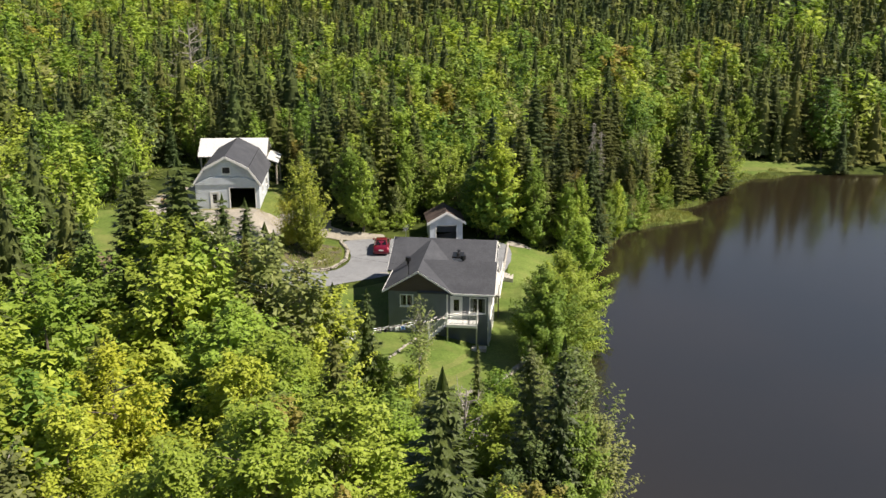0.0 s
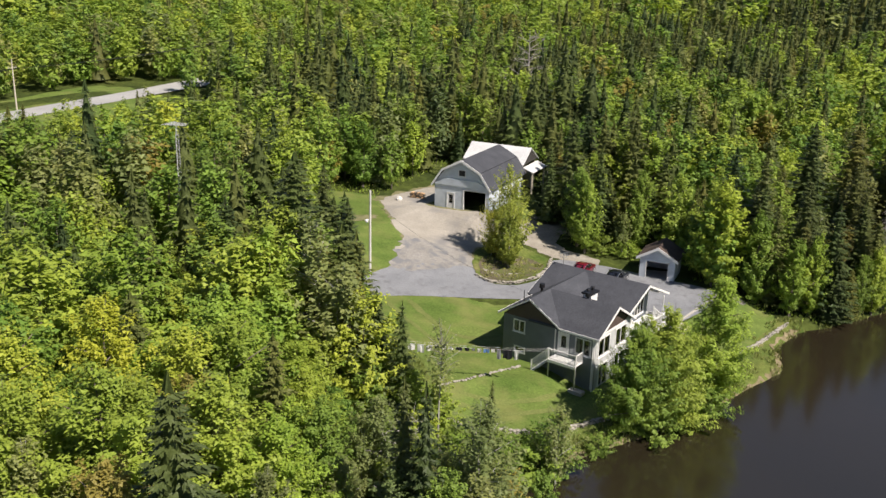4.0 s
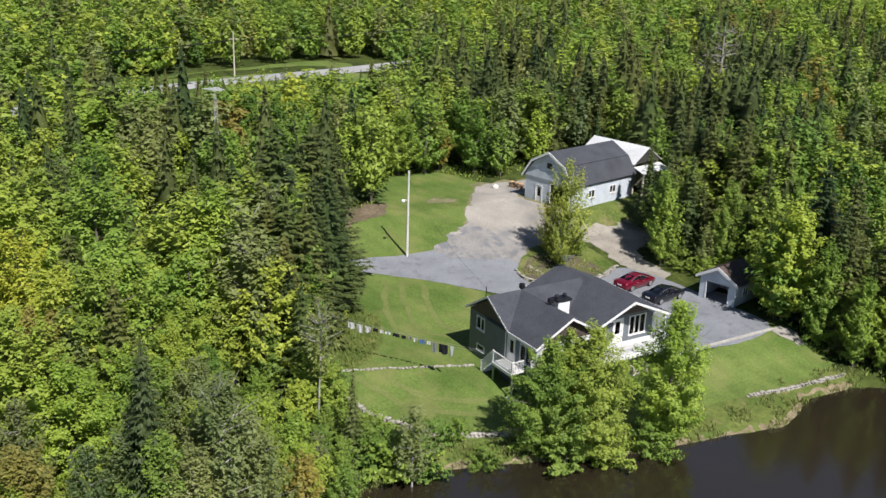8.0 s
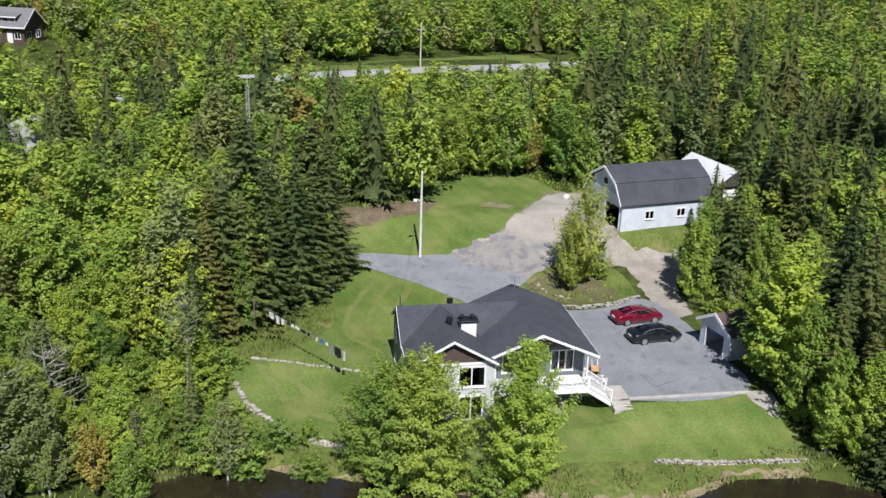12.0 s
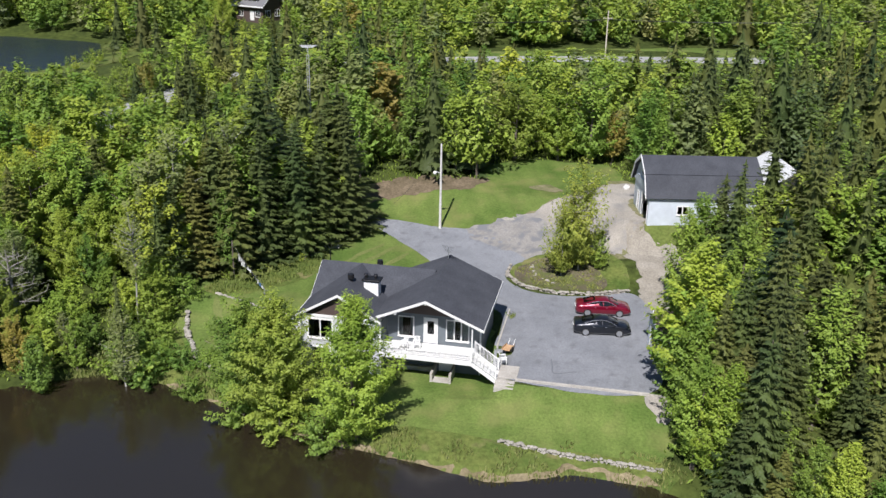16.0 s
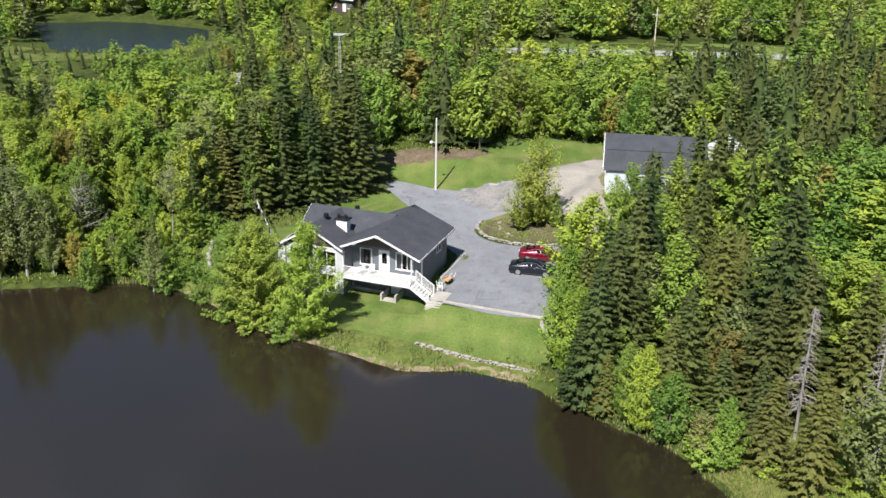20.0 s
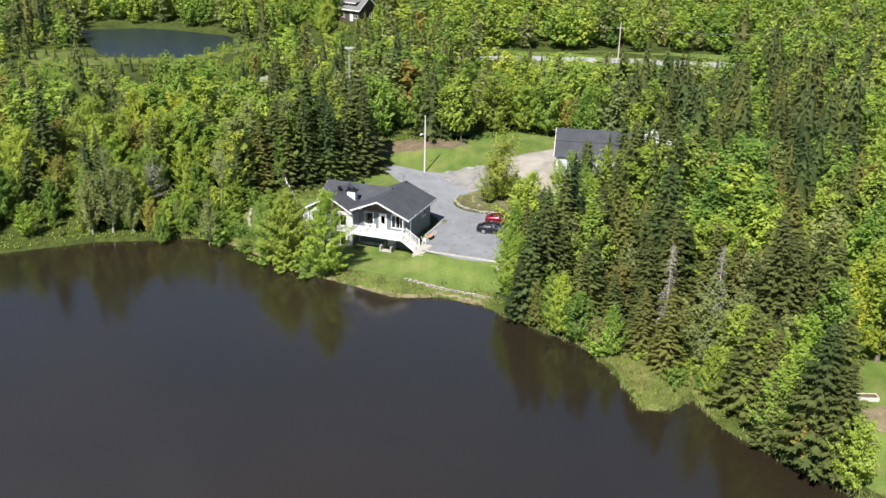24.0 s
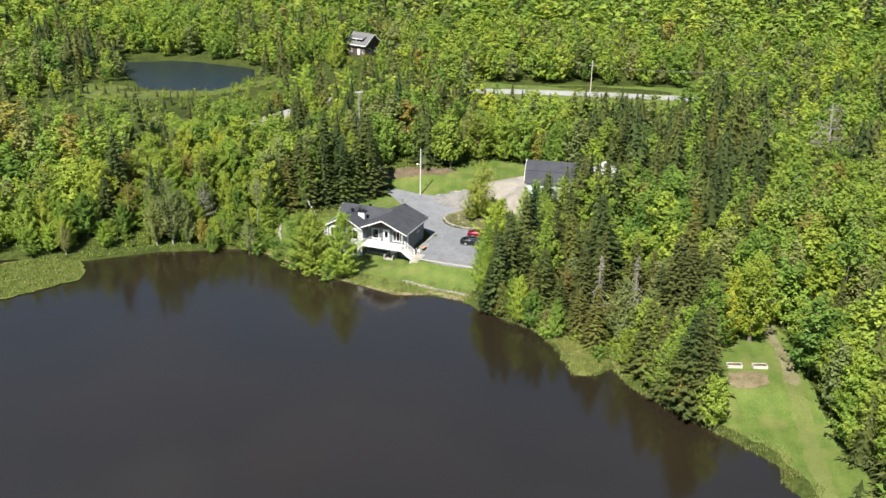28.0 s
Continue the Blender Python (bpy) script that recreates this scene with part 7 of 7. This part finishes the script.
# garden furniture by the drive
def plastic_chair(x, y, z, rz):
    e = empty("garden_chair", x, y, z, rz, "white plastic garden armchair beside the deck", "chair", "white garden chairs")
    boxp("seat", (-0.25, -0.24, 0.38, 0.25, 0.24, 0.42), WHITE_PAINT, e, "", 0.01)
    bm = bmesh.new()
    for k in range(5):
        beam(bm, (-0.2 + 0.1 * k, 0.22, 0.42), (-0.2 + 0.1 * k, 0.36, 0.9), 0.06, 0.025)
    beam(bm, (-0.26, 0.36, 0.9), (0.26, 0.36, 0.9), 0.06, 0.04)
    part("backrest", bm, WHITE_PAINT, e)
    for sx in (-0.25, 0.25):
        boxp("armrest", (sx - 0.04, -0.24, 0.62, sx + 0.04, 0.3, 0.66), WHITE_PAINT, e, "", 0.008)
        for sy in (-0.22, 0.22):
            boxp("leg", (sx - 0.03, sy - 0.03, 0, sx + 0.03, sy + 0.03, 0.64 if sy < 0 else 0.42), WHITE_PAINT, e, "", 0.006)
    return e


plastic_chair(-7.1, 94.6, -1.40, 200)
plastic_chair(-5.6, 87.9, DZ, 100)
plastic_chair(-5.3, 86.9, DZ, 60)
cart = empty("garden_cart", -9.3, 94.7, -1.38, 75, "tan wooden garden cart standing by the house", "cart")
boxp("tray", (-0.45, -0.7, 0.35, 0.45, 0.7, 0.42), TAN_WOOD, cart, "", 0.01)
for s in (-1, 1):
    boxp("side_board", (s * 0.45 - 0.02, -0.7, 0.42, s * 0.45 + 0.02, 0.7, 0.62), TAN_WOOD, cart, "", 0.006)
    bm = bmesh.new()
    tube(bm, (s * 0.5, 0, 0.28), (s * 0.56, 0, 0.28), 0.28, 0.28, 16)
    part("wheel", bm, TYRE, cart)
    bm = bmesh.new()
    beam(bm, (s * 0.3, 0.7, 0.4), (s * 0.3, 1.3, 0.95), 0.04)
    part("handle", bm, WHITE_PAINT, cart)

cart.scale = (0.75, 0.75, 0.75)

# raised boxes by the vegetable bed
for bx, by in ((15.6, 148.1), (14.5, 151.2)):
    e = empty("planter_box", bx, by, float(ground_z(bx, by)), 20, "pale weathered raised planter box in the grass clearing", "planter", "pale planter boxes")
    for d in ((-0.45, -0.95, 0.45, -0.89), (-0.45, 0.89, 0.45, 0.95), (-0.45, -0.89, -0.39, 0.89), (0.39, -0.89, 0.45, 0.89)):
        boxp("side_board", (d[0], d[1], 0, d[2], d[3], 0.42), PALE_BOARD, e, "", 0.006)
    boxp("soil", (-0.39, -0.89, 0, 0.39, 0.89, 0.36), BROWN_EARTH, e, "brown soil", 0)

# boulder at the corner of the yard
bm = bmesh.new()
bmesh.ops.create_icosphere(bm, subdivisions=2, radius=0.45)
for v in bm.verts:
    v.co *= 0.9 + 0.3 * noise.noise(v.co * 2.2)
    v.co.z *= 0.8
boulder = part("boulder", bm, PALE_BOARD)
boulder.location = (-46.8, 103.2, float(ground_z(-46.8, 103.2)) + 0.22)
tagged(boulder, "pale rounded boulder at the yard's edge", "boulder")

# far cabin by the road: dark timber, gable towards the lake, dormer in the roof
cabin = empty("cabin", -152, 16.5, float(ground_z(-152, 16.5)) + 0.3, -19, "dark timber cabin with white trim and a dormer beyond the road", "house")
wall_panel("wall_side", cabin, "y", 3.5, -4, 4, -0.8, 3.4, 0.2, GABLE_BROWN, [(-3, 0.9, -1.8, 2.1), (0.4, 0, 1.4, 2.1), (2.0, 0.9, 3.2, 2.1)], inward=-1)
wall_panel("wall_side", cabin, "y", -3.5, -4, 4, -0.8, 3.4, 0.2, GABLE_BROWN)
wall_panel("wall_front", cabin, "x", 4, -3.3, 3.3, -0.8, 3.4, 0.2, GABLE_BROWN, [(-2.4, 0.8, -0.9, 2.2), (0.9, 0.8, 2.4, 2.2)], inward=-1)
wall_panel("wall_back", cabin, "x", -4, -3.3, 3.3, -0.8, 3.4, 0.2, GABLE_BROWN)
gable_roof(cabin, "y", 0, 4.3, -4.6, 4.7, 3.1, 6.6, CABIN_ROOF)
for yy, mt in ((-4, GABLE_BROWN), (3.8, GABLE_BROWN)):
    gable_wall(cabin, "y", 0, 3.4, yy, 3.4, 6.1, 0.2, mt, "")
rake(cabin, "y", 0, 4.35, 4.72, 3.1, 6.6, 0.3)
rake(cabin, "y", 0, 4.35, -4.65, 3.1, 6.6, 0.3)
boxp("fascia", (4.25, -4.6, 3.0, 4.35, 4.7, 3.3), WHITE_PAINT, cabin, "white eave board")
for a in ((-3, 0.9, -1.8, 2.1), (2.0, 0.9, 3.2, 2.1)):
    window(cabin, "y", 3.5, 1, *a)
for a in ((-2.4, 0.8, -0.9, 2.2), (0.9, 0.8, 2.4, 2.2)):
    window(cabin, "x", 4, 1, *a, curtain=0.25)
door(cabin, "y", 3.5, 1, 0.4, 0, 1.4, 2.1, False)
dormer = empty("dormer")
dormer.parent = cabin
wall_panel("dormer_front", dormer, "y", 3.0, -2.4, 2.4, 3.6, 5.1, 0.12, GABLE_BROWN, [(-2.0, 4.0, -0.9, 4.9), (-0.5, 4.0, 0.5, 4.9), (0.9, 4.0, 2.0, 4.9)], inward=-1)
for yy in (-2.4, 2.28):
    boxp("dormer_cheek", (1.2, yy, 3.9, 2.9, yy + 0.12, 5.1), GABLE_BROWN, dormer)
for u in (-2.0, -0.5, 0.9):
    window(dormer, "y", 3.0, 1, u, 4.0, u + (1.0 if u == -0.5 else 1.1), 4.9, 0, curtain=0.3)
bm = bmesh.new()
prism(bm, [(0.6, 5.85), (3.5, 5.1), (3.5, 5.22), (0.6, 5.97)], 5.4, Matrix.Translation((0, -2.7, 0)))
part("dormer_roof", bm, CABIN_ROOF, dormer)
boxp("dormer_fascia", (3.5, -2.7, 5.0, 3.58, 2.7, 5.24), WHITE_PAINT, dormer, "white eave board")

# ladder lying at the foot of the spruces
lad_a, lad_b = Vector((-24.7, 71.4, 0)), Vector((-28.9, 74.4, 0))
ladder = empty("ladder", label="long weathered aluminium ladder lying by the spruces", category="ladder")
side = Vector((lad_a.y - lad_b.y, lad_b.x - lad_a.x, 0)).normalized() * 0.22


def on_ground(p, lift):
    return Vector((p.x, p.y, float(ground_z(p.x, p.y)) + lift))


for sgn, lift in ((-1, 0.22), (1, 0.62)):
    bm = bmesh.new()
    beam(bm, on_ground(lad_a + side * sgn, lift), on_ground(lad_b + side * sgn, lift), 0.05, 0.09)
    part("ladder_rail", bm, GALV, ladder)
for k in range(15):
    p = lad_a.lerp(lad_b, (k + 0.5) / 15)
    bm = bmesh.new()
    beam(bm, on_ground(p - side, 0.22), on_ground(p + side, 0.62), 0.06)
    part("ladder_rung", bm, GALV, ladder)
for p in (lad_a.lerp(lad_b, 0.08), lad_a.lerp(lad_b, 0.92)):
    bm = bmesh.new()
    g = on_ground(p, 0)
    box(bm, g.x - 0.3, g.y - 0.3, g.z - 0.2, g.x + 0.3, g.y + 0.3, g.z + 0.3, 0.02)
    part("timber_rest", bm, POLE_WOOD, ladder)

# firewood and bits beside the barn's yard corner
r = np.random.default_rng(5)
pile = empty("firewood_pile", -45.6, 105.6, float(ground_z(-45.6, 105.6)), 15, "low stack of split reddish firewood beside the barn", "firewood")
for row in range(4):
    for k in range(9 - row % 2):
        bm = bmesh.new()
        rr = 0.11 * r.uniform(0.8, 1.15)
        tube(bm, (-1.0 + 0.24 * k + 0.12 * (row % 2), -0.25 + r.uniform(-0.04, 0.04), 0.11 + 0.2 * row), (-1.0 + 0.24 * k + 0.12 * (row % 2), 0.25 + r.uniform(-0.04, 0.04), 0.11 + 0.2 * row), rr, rr, 7)
        part("log", bm, TAN_WOOD if r.random() < 0.5 else BARK, pile)
